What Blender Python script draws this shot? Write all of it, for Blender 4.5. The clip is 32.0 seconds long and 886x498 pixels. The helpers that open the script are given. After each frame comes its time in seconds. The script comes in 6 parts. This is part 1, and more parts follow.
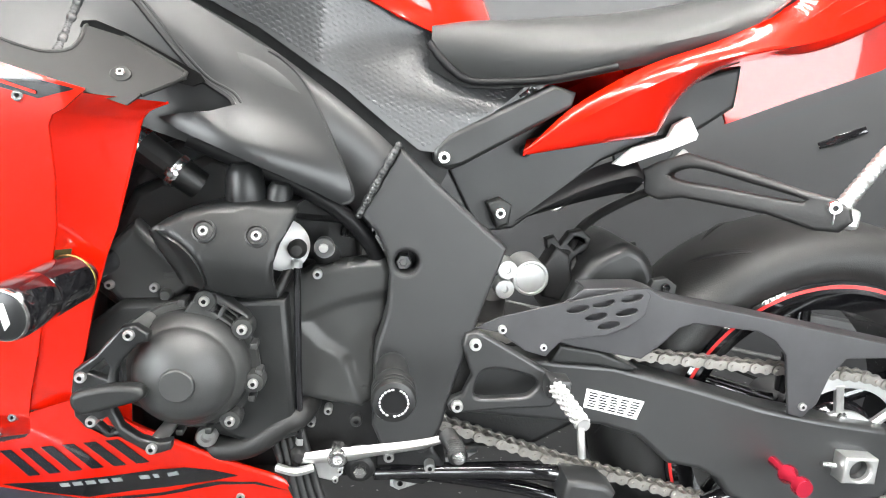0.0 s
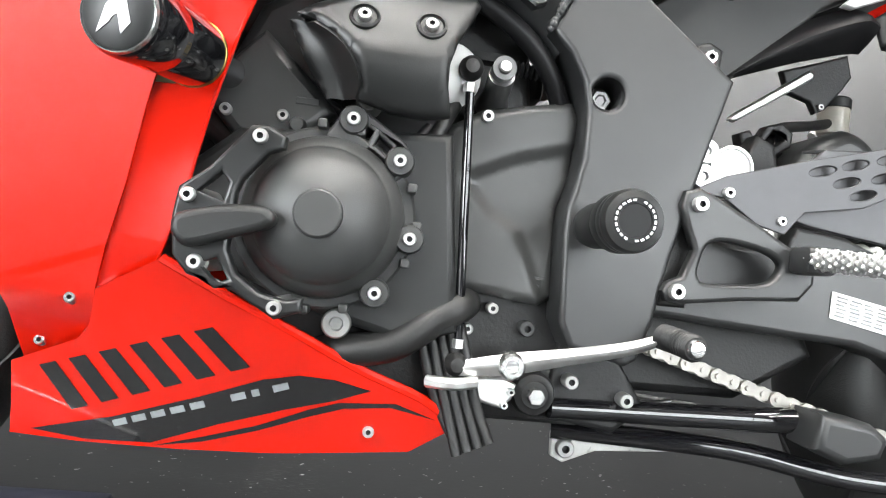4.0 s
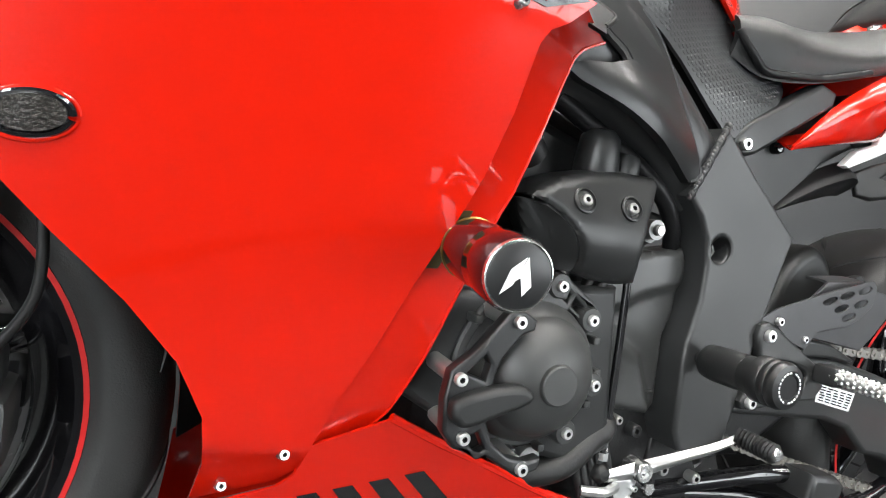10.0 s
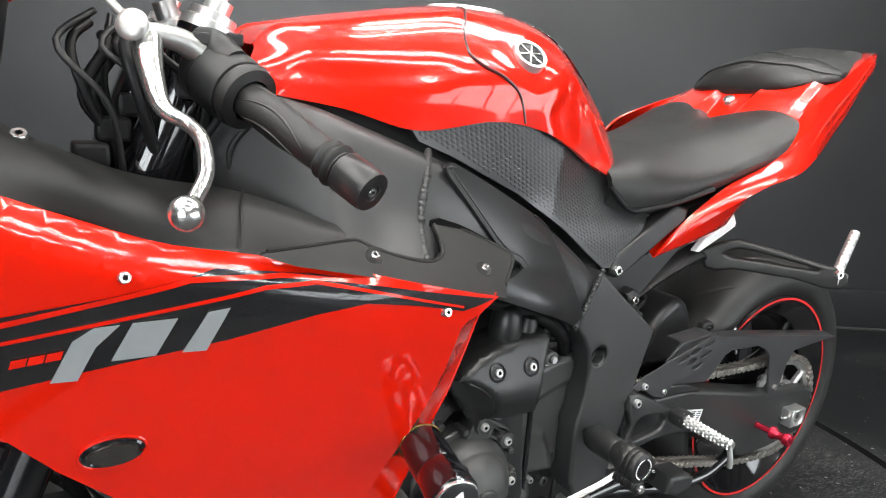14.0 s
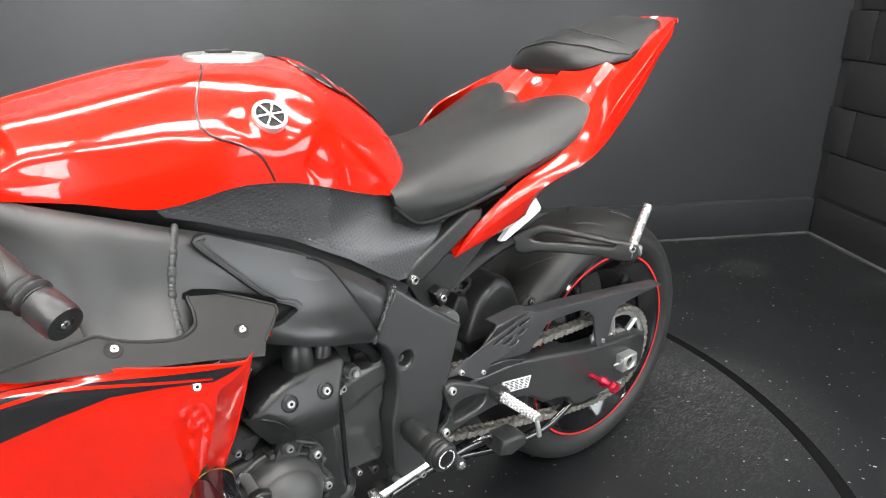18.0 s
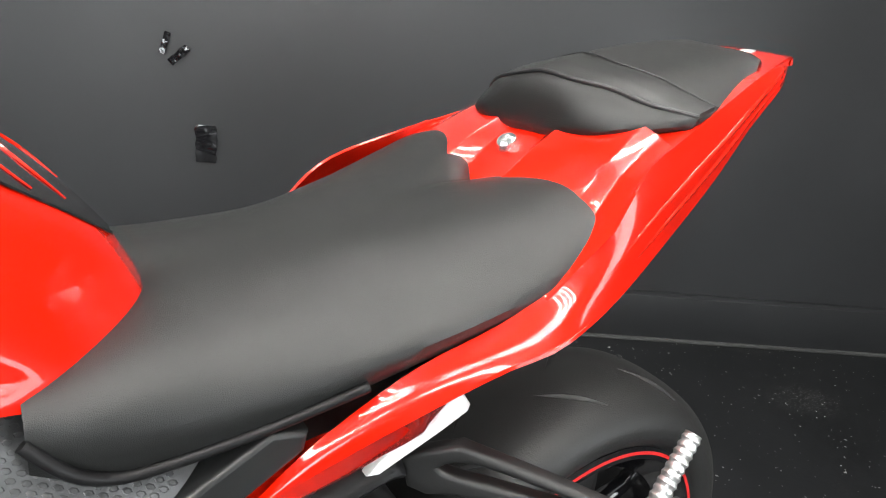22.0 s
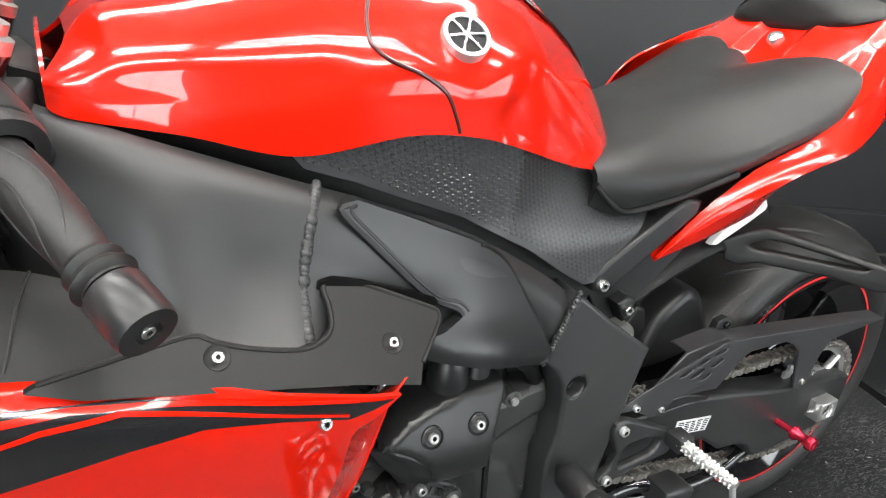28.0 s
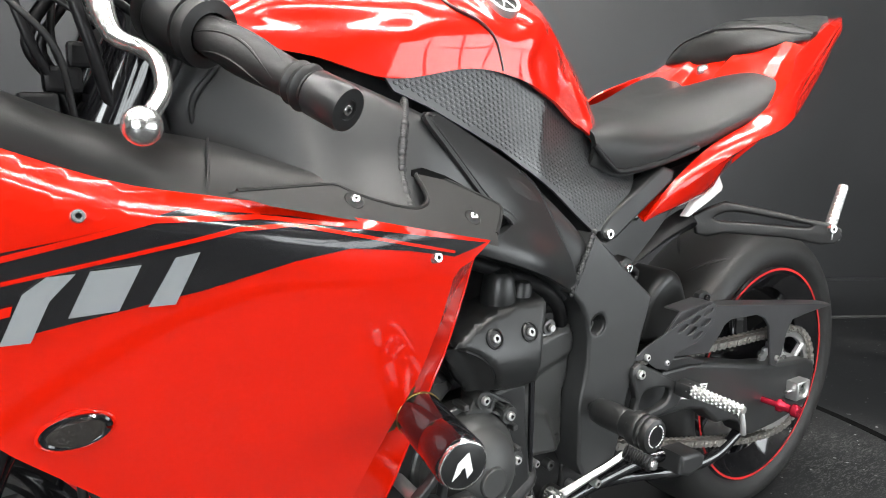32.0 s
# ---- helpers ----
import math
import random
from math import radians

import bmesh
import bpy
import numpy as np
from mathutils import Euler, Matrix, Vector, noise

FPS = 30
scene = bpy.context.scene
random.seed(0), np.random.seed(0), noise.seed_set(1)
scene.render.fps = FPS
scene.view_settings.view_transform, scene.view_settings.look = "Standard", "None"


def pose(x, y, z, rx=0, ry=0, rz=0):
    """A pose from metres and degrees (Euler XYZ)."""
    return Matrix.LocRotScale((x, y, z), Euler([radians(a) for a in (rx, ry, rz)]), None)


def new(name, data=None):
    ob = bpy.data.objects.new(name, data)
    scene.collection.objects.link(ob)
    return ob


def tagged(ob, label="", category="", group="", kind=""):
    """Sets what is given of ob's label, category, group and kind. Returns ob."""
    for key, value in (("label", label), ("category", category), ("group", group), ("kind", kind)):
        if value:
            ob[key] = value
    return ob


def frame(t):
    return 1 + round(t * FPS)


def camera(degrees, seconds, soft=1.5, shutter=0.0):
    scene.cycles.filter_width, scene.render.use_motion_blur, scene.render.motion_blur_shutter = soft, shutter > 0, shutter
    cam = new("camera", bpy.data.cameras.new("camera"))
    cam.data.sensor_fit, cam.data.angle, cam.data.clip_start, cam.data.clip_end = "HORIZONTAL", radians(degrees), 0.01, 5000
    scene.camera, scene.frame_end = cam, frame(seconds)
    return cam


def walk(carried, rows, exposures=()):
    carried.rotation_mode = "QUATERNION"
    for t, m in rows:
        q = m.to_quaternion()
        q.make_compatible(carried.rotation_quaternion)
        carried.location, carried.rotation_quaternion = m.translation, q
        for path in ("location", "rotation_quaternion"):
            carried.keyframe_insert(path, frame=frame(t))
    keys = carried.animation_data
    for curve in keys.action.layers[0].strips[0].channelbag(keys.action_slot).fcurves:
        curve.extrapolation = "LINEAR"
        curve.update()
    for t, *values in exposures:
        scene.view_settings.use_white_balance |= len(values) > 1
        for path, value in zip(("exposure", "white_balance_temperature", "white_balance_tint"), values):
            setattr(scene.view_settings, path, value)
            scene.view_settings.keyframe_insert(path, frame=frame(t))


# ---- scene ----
cam = camera(66.8, 32.0, 1.1)
METRES, EYE, TILT, LEAN, TURN = 3.6237, 0.698, -11.98, -5.41, -5.49
ROWS = [
    (0.0, 0.0, 0.0, 0.0, 0.0, 0.0, -0.0),
    (0.5, 0.0024, 0.013, -0.0282, 0.49, 4.75, 0.91),
    (1.0, -0.0011, 0.03, -0.0471, 0.8, 8.66, 1.6),
    (1.5, -0.0048, 0.0441, -0.0606, 1.08, 11.81, 1.93),
    (2.0, -0.0104, 0.0528, -0.069, 1.18, 13.96, 1.71),
    (2.5, -0.0171, 0.0597, -0.0731, 1.57, 14.75, 1.57),
    (3.0, -0.0254, 0.0625, -0.0741, 1.69, 14.68, 1.15),
    (3.5, -0.036, 0.0614, -0.0754, 1.77, 13.59, -0.19),
    (4.0, -0.0505, 0.0607, -0.0785, 0.18, 13.21, -0.46),
    (4.5, -0.0719, 0.0557, -0.08, -3.27, 13.49, 0.03),
    (6.5, -0.1281, 0.0584, -0.0783, -14.52, 13.66, 2.42),
    (7.0, -0.1311, 0.0588, -0.0782, -14.96, 13.0, 2.11),
    (7.5, -0.134, 0.0611, -0.0777, -15.22, 12.22, 1.73),
    (8.0, -0.1367, 0.0628, -0.0737, -15.73, 11.24, 0.69),
    (8.5, -0.1437, 0.0617, -0.064, -16.64, 9.85, 0.11),
    (9.0, -0.1479, 0.0583, -0.0572, -17.95, 8.43, 0.25),
    (9.5, -0.1523, 0.056, -0.0417, -19.14, 7.26, 0.47),
    (10.0, -0.1586, 0.0514, -0.0229, -20.1, 5.81, 1.07),
    (10.5, -0.1602, 0.0447, -0.0043, -20.68, 4.45, 3.35),
    (11.0, -0.1605, 0.0349, 0.0094, -20.92, 3.14, 3.79),
    (11.5, -0.1644, 0.0243, 0.0198, -21.54, 1.54, 4.55),
    (12.0, -0.173, 0.0205, 0.0264, -22.71, -0.07, 5.2),
    (12.5, -0.1788, 0.0176, 0.0339, -24.07, -1.34, 5.83),
    (13.0, -0.1805, 0.013, 0.0453, -25.45, -2.7, 6.3),
    (13.5, -0.181, 0.007, 0.058, -26.28, -4.16, 6.38),
    (14.0, -0.179, -0.0002, 0.0724, -26.57, -6.03, 5.56),
    (14.5, -0.1779, -0.0115, 0.0844, -24.9, -8.33, 5.66),
    (16.5, -0.1625, -0.0384, 0.1119, -23.48, -12.59, 9.4),
    (17.0, -0.1556, -0.0418, 0.1118, -26.61, -12.45, 10.17),
    (17.5, -0.1485, -0.044, 0.1095, -28.88, -13.27, 10.35),
    (18.0, -0.1234, -0.0402, 0.1092, -32.07, -14.27, 10.87),
    (18.5, -0.0935, -0.0244, 0.1069, -32.91, -14.64, 11.39),
    (19.0, -0.0711, -0.0028, 0.1069, -32.12, -14.29, 11.33),
    (19.5, -0.0548, 0.0181, 0.1082, -32.2, -14.35, 10.53),
    (20.0, -0.0375, 0.0357, 0.1082, -32.92, -14.28, 9.86),
    (20.5, -0.0195, 0.0545, 0.1072, -33.45, -13.09, 7.76),
    (21.0, -0.0059, 0.0726, 0.1081, -34.07, -10.35, 6.87),
    (21.5, 0.0074, 0.0832, 0.1065, -29.03, -11.47, 5.26),
    (22.0, 0.0128, 0.089, 0.111, -27.57, -12.53, 3.81),
    (22.5, 0.0176, 0.0889, 0.1204, -26.4, -14.65, 2.16),
    (23.0, 0.025, 0.0845, 0.1364, -25.39, -16.57, 0.77),
    (23.5, 0.0235, 0.0818, 0.1458, -24.52, -17.76, 0.12),
    (24.0, 0.0195, 0.0822, 0.1465, -23.67, -18.53, -0.51),
    (24.5, 0.0061, 0.0762, 0.1428, -23.55, -18.75, -0.34),
    (25.0, -0.0224, 0.0712, 0.1461, -24.03, -18.47, -0.29),
    (25.5, -0.0515, 0.0689, 0.1484, -24.41, -17.86, -0.06),
    (26.0, -0.0736, 0.0651, 0.1462, -24.15, -17.52, -0.06),
    (26.5, -0.0916, 0.0584, 0.1422, -23.51, -17.3, 0.22),
    (28.5, -0.1247, 0.035, 0.092, -22.72, -13.97, 7.27),
    (29.0, -0.1299, 0.0342, 0.0843, -22.69, -11.54, 7.77),
    (29.5, -0.1352, 0.031, 0.0755, -22.74, -9.4, 7.82),
    (30.0, -0.1413, 0.0282, 0.0695, -23.25, -7.1, 8.2),
    (30.5, -0.1428, 0.0307, 0.0633, -23.7, -5.0, 8.95),
    (31.0, -0.1431, 0.0343, 0.0549, -23.93, -2.97, 9.46),
    (31.5, -0.1595, 0.0259, 0.0519, -24.82, -1.44, 9.68),
    (32.0, -0.1792, 0.0116, 0.047, -28.72, -2.96, 9.66),
]
walk(cam, [(t, pose(0.0652, -0.9134, EYE, TILT, LEAN, TURN) @ pose(METRES * x, METRES * y, METRES * z, 90 + pitch, roll, yaw)) for t, x, y, z, yaw, pitch, roll in ROWS],
     [(0.0, 1.14), (1.5, 1.04), (4.0, 1.0), (6.5, 0.66), (8.0, 0.55), (10.0, 0.36), (11.0, 0.1), (13.0, 0.0), (17.5, 0.32), (19.0, 0.58), (22.0, 0.15), (24.5, 0.14), (26.0, -0.25), (29.0, 0.22), (32.0, 0.2)])

# lights and world -----------------------------------------------------------
FLOOR = -0.02
ROOM = pose(2.84, 0.355, FLOOR, 0, 0, -29.4)
W_WIDE, W_DEEP, W_HIGH = 7.0, 6.5, 3.0

world = bpy.data.worlds.new("world")
scene.world = world
world.use_nodes = True
world.node_tree.nodes["Background"].inputs[0].default_value = (0.5, 0.55, 0.6, 1)
world.node_tree.nodes["Background"].inputs[1].default_value = 0.05


# materials -------------------------------------------------------------------
def material(name, color, rough=0.5, metal=0.0, coat=0.0, var=0.12, scale=40.0, bump=0.0, bump_scale=300.0,
             spec=0.5, emit=0.0, rough_var=0.1, wear=0.0):
    """Principled surface with colour variation at two scales, roughness variation and fine relief."""
    m = bpy.data.materials.new(name)
    m.use_nodes = True
    nt = m.node_tree
    n, l = nt.nodes, nt.links
    b = n["Principled BSDF"]
    b.inputs["Metallic"].default_value = metal
    b.inputs["Coat Weight"].default_value = coat
    b.inputs["Coat Roughness"].default_value = 0.03
    b.inputs["Specular IOR Level"].default_value = spec
    tc = n.new("ShaderNodeTexCoord")
    n1, n2 = n.new("ShaderNodeTexNoise"), n.new("ShaderNodeTexNoise")
    n1.inputs["Scale"].default_value, n2.inputs["Scale"].default_value = scale, scale * 0.12
    n1.inputs["Detail"].default_value, n2.inputs["Detail"].default_value = 4, 3
    for q in (n1, n2):
        l.new(tc.outputs["Object"], q.inputs["Vector"])
    add = n.new("ShaderNodeMath")
    add.operation = "ADD"
    l.new(n1.outputs["Fac"], add.inputs[0])
    l.new(n2.outputs["Fac"], add.inputs[1])
    ramp = n.new("ShaderNodeMapRange")
    ramp.inputs["From Min"].default_value, ramp.inputs["From Max"].default_value = 0.6, 1.4
    ramp.inputs["To Min"].default_value, ramp.inputs["To Max"].default_value = 1 - var, 1 + var
    l.new(add.outputs[0], ramp.inputs["Value"])
    mul = n.new("ShaderNodeVectorMath")
    mul.operation = "SCALE"
    mul.inputs[0].default_value = color
    l.new(ramp.outputs[0], mul.inputs["Scale"])
    col = mul.outputs[0]
    if wear:
        sp = n.new("ShaderNodeTexNoise")
        sp.inputs["Scale"].default_value, sp.inputs["Detail"].default_value = 90, 6
        l.new(tc.outputs["Object"], sp.inputs["Vector"])
        cut = n.new("ShaderNodeMapRange")
        cut.inputs["From Min"].default_value, cut.inputs["From Max"].default_value = 0.70 - wear * 0.1, 0.74 - wear * 0.1
        l.new(sp.outputs["Fac"], cut.inputs["Value"])
        mix = n.new("ShaderNodeMix")
        mix.data_type = "RGBA"
        mix.inputs[7].default_value = (0.35, 0.35, 0.34, 1)
        l.new(cut.outputs[0], mix.inputs[0])
        l.new(col, mix.inputs[6])
        col = mix.outputs[2]
    l.new(col, b.inputs["Base Color"])
    rr = n.new("ShaderNodeMapRange")
    rr.inputs["From Min"].default_value, rr.inputs["From Max"].default_value = 0.3, 0.7
    rr.inputs["To Min"].default_value, rr.inputs["To Max"].default_value = max(rough - rough_var * rough, 0.01), min(rough + rough_var * rough, 1)
    l.new(n2.outputs["Fac"], rr.inputs["Value"])
    l.new(rr.outputs[0], b.inputs["Roughness"])
    if bump:
        nb, bp = n.new("ShaderNodeTexNoise"), n.new("ShaderNodeBump")
        nb.inputs["Scale"].default_value, nb.inputs["Detail"].default_value = bump_scale, 3
        l.new(tc.outputs["Object"], nb.inputs["Vector"])
        bp.inputs["Strength"].default_value, bp.inputs["Distance"].default_value = bump, 0.002
        l.new(nb.outputs["Fac"], bp.inputs["Height"])
        l.new(bp.outputs[0], b.inputs["Normal"])
    if emit:
        b.inputs["Emission Color"].default_value = (*color, 1)
        b.inputs["Emission Strength"].default_value = emit
    return m


RED = material("red_paint", (0.62, 0.0095, 0.0014), 0.25, coat=1.0, var=0.03, scale=8, spec=0.2)
MATT = material("matt_black_plastic", (0.0135, 0.0141, 0.0142), 0.40, spec=0.42, var=0.12, scale=60, bump=0.05, rough_var=0.3, bump_scale=1100)
COWL = material("grained_black_plastic", (0.0095, 0.0098, 0.0096), 0.46, spec=0.26, var=0.12, scale=60, bump=0.06, bump_scale=1300)
SHEEN = material("satin_black_plastic", (0.013, 0.0136, 0.014), 0.33, spec=0.5, var=0.1, scale=40, bump=0.02, bump_scale=900)
SATIN = material("satin_black_metal", (0.023, 0.0238, 0.0242), 0.43, spec=0.62, metal=0.11, var=0.10, scale=30, bump=0.04, rough_var=0.3, bump_scale=900)
ENGINE = material("black_engine_paint", (0.033, 0.034, 0.0335), 0.38, var=0.14, scale=40, bump=0.04, rough_var=0.3, bump_scale=900)
# near-black for deep engine parts, and for shade coloured into sockets and holes
SHADOW = material("dark_metal_and_shade", (0.006, 0.006, 0.0064), 0.5, var=0.3, scale=40, bump=0.2)
GLOSS = material("gloss_black", (0.006, 0.006, 0.007), 0.10, coat=0.8, var=0.1)
BLACK = material("black_coated_metal", (0.007, 0.007, 0.0075), 0.45, spec=0.22, var=0.15, bump=0.05)
DECAL = material("black_decal", (0.012, 0.012, 0.013), 0.18, coat=0.6, var=0.1)
SILVER_DECAL = material("silver_decal", (0.34, 0.36, 0.37), 0.35, metal=0.3, var=0.06)
WHITE = material("white_print", (0.75, 0.75, 0.74), 0.4, var=0.04)
VINYL = material("seat_vinyl", (0.0120, 0.0125, 0.0123), 0.42, spec=0.42, var=0.1, scale=60, bump=0.25, bump_scale=1400)
PIPING = material("seat_piping", (0.018, 0.018, 0.019), 0.45, var=0.1)
RUBBER = material("black_rubber", (0.008, 0.008, 0.008), 0.52, var=0.15, bump=0.1)
TYRE = material("tyre_rubber", (0.014, 0.014, 0.0137), 0.52, var=0.22, scale=25, bump=0.2, bump_scale=500)
STEEL = material("polished_steel", (0.62, 0.62, 0.61), 0.24, metal=0.95, var=0.06)
ALLOY = material("brushed_alloy", (0.68, 0.68, 0.67), 0.34, metal=0.88, var=0.10, scale=70)
CAST = material("cast_alloy", (0.38, 0.38, 0.37), 0.42, metal=0.8, var=0.15, bump=0.15)
DARKBOLT = material("blackened_steel", (0.16, 0.16, 0.16), 0.35, metal=0.8, var=0.1)
CHAIN = material("chain_steel", (0.34, 0.325, 0.30), 0.34, metal=0.8, var=0.25, scale=80)
GOLD = material("gold_anodised", (0.30, 0.20, 0.06), 0.3, metal=1.0)
BRASS = material("dull_brass", (0.085, 0.070, 0.028), 0.4, metal=0.4, var=0.2)
REDANO = material("red_anodised", (0.55, 0.02, 0.05), 0.25, metal=0.7)
SEAMRED = material("dark_red_joint", (0.045, 0.003, 0.002), 0.35, coat=0.5, var=0.1)
STRIPE = material("red_rim_tape", (0.58, 0.02, 0.02), 0.35, var=0.05)
LENS = material("smoked_lens", (0.05, 0.045, 0.04), 0.10, metal=0.5, coat=0.8, var=0.6, scale=300, bump=0.9, bump_scale=420)
LABEL = material("white_label", (0.68, 0.68, 0.68), 0.4, var=0.05)
STUD = material("stud_rubber", (0.030, 0.031, 0.032), 0.33, var=0.1, spec=0.65, bump=0.03, bump_scale=900)
# black enough to stand in for the shade inside gaps
GAP = material("gap_shade_black", (0.0025, 0.0025, 0.0026), 0.8, spec=0.1)
WALL = material("dark_wall_paint", (0.0195, 0.0206, 0.0222), 0.42, spec=0.5, var=0.22, scale=2.6, bump=0.05, bump_scale=60)
BLOCK = material("black_block_paint", (0.014, 0.014, 0.015), 0.5, spec=0.3, var=0.2, scale=6.0, bump=0.35, bump_scale=120)
RUB_AT = (1.12, -0.13, -0.02)


def floor_material():
    """Dark sealed concrete with fine pale specks and patches of rubbed tyre marks."""
    m = material("dark_painted_concrete", (0.0088, 0.0094, 0.0103), 0.36, spec=0.35, var=0.3, scale=9.0, bump=0.06, bump_scale=90)
    nt = m.node_tree
    n, l = nt.nodes, nt.links
    b = n["Principled BSDF"]
    old = b.inputs["Base Color"].links[0].from_socket
    tc = n.new("ShaderNodeTexCoord")

    def noise_mask(scale, lo, hi, stretch=(1, 1, 1), detail=2, dist=0.0):
        mp, q, r = n.new("ShaderNodeMapping"), n.new("ShaderNodeTexNoise"), n.new("ShaderNodeMapRange")
        mp.inputs["Scale"].default_value = stretch
        mp.inputs["Rotation"].default_value = (0, 0, 0.6)
        l.new(tc.outputs["Object"], mp.inputs["Vector"])
        l.new(mp.outputs[0], q.inputs["Vector"])
        q.inputs["Scale"].default_value, q.inputs["Detail"].default_value, q.inputs["Distortion"].default_value = scale, detail, dist
        r.inputs["From Min"].default_value, r.inputs["From Max"].default_value = lo, hi
        l.new(q.outputs["Fac"], r.inputs["Value"])
        return r.outputs[0]

    def times(a, c):
        q = n.new("ShaderNodeMath")
        q.operation = "MULTIPLY"
        for i, v in enumerate((a, c)):
            if isinstance(v, float):
                q.inputs[i].default_value = v
            else:
                l.new(v, q.inputs[i])
        return q.outputs[0]
    rub = times(times(noise_mask(48, 0.54, 0.64, (1, 3.6, 1), 4, 1.8), noise_mask(2.2, 0.60, 0.70)), 0.12)
    ds = n.new("ShaderNodeVectorMath")
    ds.operation = "DISTANCE"
    ds.inputs[1].default_value = RUB_AT
    geo = n.new("ShaderNodeNewGeometry")
    l.new(geo.outputs["Position"], ds.inputs[0])
    near = n.new("ShaderNodeMapRange")
    near.inputs["From Min"].default_value, near.inputs["From Max"].default_value = 0.42, 0.10
    l.new(ds.outputs["Value"], near.inputs["Value"])
    swirl = times(times(noise_mask(30, 0.52, 0.60, (1, 4.0, 1), 5, 3.0), near.outputs[0]), 0.13)
    specks = times(times(noise_mask(85, 0.742, 0.756, (1, 1, 1), 1), noise_mask(3.0, 0.34, 0.56)), 0.7)
    for fac, col in ((rub, (0.5, 0.5, 0.49, 1)), (swirl, (0.5, 0.5, 0.49, 1)), (specks, (0.6, 0.6, 0.58, 1))):
        mix = n.new("ShaderNodeMix")
        mix.data_type = "RGBA"
        mix.inputs[7].default_value = col
        l.new(fac, mix.inputs[0])
        l.new(old, mix.inputs[6])
        old = mix.outputs[2]
    l.new(old, b.inputs["Base Color"])
    return m


FLOORM = floor_material()
SEALANT = material("grey_sealant", (0.045, 0.046, 0.047), 0.6, var=0.35, scale=25, bump=0.2)
CEIL = material("pale_ceiling_paint", (0.035, 0.035, 0.035), 0.8, var=0.05, scale=3)
PLAIN = material("grey_wall_paint", (0.022, 0.022, 0.022), 0.7, var=0.06, scale=3)
ANOD = material("dark_anodised_alloy", (0.055, 0.055, 0.058), 0.40, metal=0.45, var=0.12, scale=50, bump=0.04, bump_scale=800)
BARE = material("bare_scratched_alloy", (0.55, 0.55, 0.53), 0.45, metal=0.1, var=0.2, scale=60, wear=0.4)
TUBE = material("lit_tube", (1.0, 0.98, 0.94), 0.5, emit=70.0)
# glow of the added side window, strength set as fill light
SIDE_PANE = material("side_fill_glow", (0.92, 0.97, 1.0), 0.5, emit=4.6)
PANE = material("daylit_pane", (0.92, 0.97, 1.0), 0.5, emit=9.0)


# builders ----------------------------------------------------------------------
def smooth_line(pts, n, closed=False):
    """Catmull-Rom resampling of a polyline to n points, even in length."""
    p = [Vector(q) for q in pts]
    k = len(p)
    dense = []
    for i in range(k if closed else k - 1):
        a, b, c, d = (p[(i - 1) % k], p[i], p[(i + 1) % k], p[(i + 2) % k]) if closed else (p[max(i - 1, 0)], p[i], p[i + 1], p[min(i + 2, k - 1)])
        for s in range(12):
            t = s / 12
            dense.append(0.5 * ((2 * b) + (c - a) * t + (2 * a - 5 * b + 4 * c - d) * t * t + (3 * b - a - 3 * c + d) * t ** 3))
    dense.append(p[0].copy() if closed else p[-1].copy())
    cum = [0.0]
    for a, b in zip(dense, dense[1:]):
        cum.append(cum[-1] + (b - a).length)
    out, j = [], 0
    for i in range(n):
        s = cum[-1] * i / (n if closed else n - 1)
        while j < len(cum) - 2 and cum[j + 1] < s:
            j += 1
        span = cum[j + 1] - cum[j]
        out.append(dense[j].lerp(dense[j + 1], (s - cum[j]) / span if span > 1e-9 else 0))
    return out


def finish(name, bm, mat, parent=None, label="", flat=False, angle=40, soft=False):
    bmesh.ops.recalc_face_normals(bm, faces=bm.faces)
    me = bpy.data.meshes.new(name)
    if not flat:
        for f in bm.faces:
            f.smooth = True
        lim = radians(angle)
        for e in bm.edges:
            bend = e.calc_face_angle(0) if len(e.link_faces) == 2 else 0
            plane = not soft and sum(abs(f.normal.y) > 0.9995 for f in e.link_faces) == 1 and bend > 0.06
            e.smooth = not (bend > lim or plane)
    bm.to_mesh(me)
    bm.free()
    me.materials.append(mat)
    ob = new(name, me)
    if parent:
        ob.parent = parent
    if label:
        ob["label"] = label
    return ob


part = finish


def grid_into(bm, rows, closed_u=False, cap=False):
    vs = [[bm.verts.new(q) for q in r] for r in rows]
    for a, b in zip(vs, vs[1:]):
        m = len(a)
        for i in range(m if closed_u else m - 1):
            j = (i + 1) % m
            bm.faces.new((a[i], a[j], b[j], b[i]))
    if cap:
        bm.faces.new(vs[0])
        bm.faces.new(list(reversed(vs[-1])))
    return vs


def offset_shell(bm, where):
    """Close an open sheet with a second layer at where(v), stitched along the border."""
    faces, border = bm.faces[:], [e for e in bm.edges if e.is_boundary]
    twin = {v: where(v) for v in bm.verts}
    twin = {v: bm.verts.new(c) for v, c in twin.items()}
    for f in faces:
        bm.faces.new([twin[v] for v in reversed(f.verts)])
    for e in border:
        f = e.link_faces[0]
        a, b = e.verts
        k = list(f.verts)
        if k[(k.index(a) + 1) % len(k)] != b:
            a, b = b, a
        bm.faces.new((b, a, twin[a], twin[b]))


def thicken(bm, t):
    """Give an open sheet thickness t against its normals."""
    bmesh.ops.recalc_face_normals(bm, faces=bm.faces)
    bm.normal_update()
    offset_shell(bm, lambda v: v.co - v.normal * t)


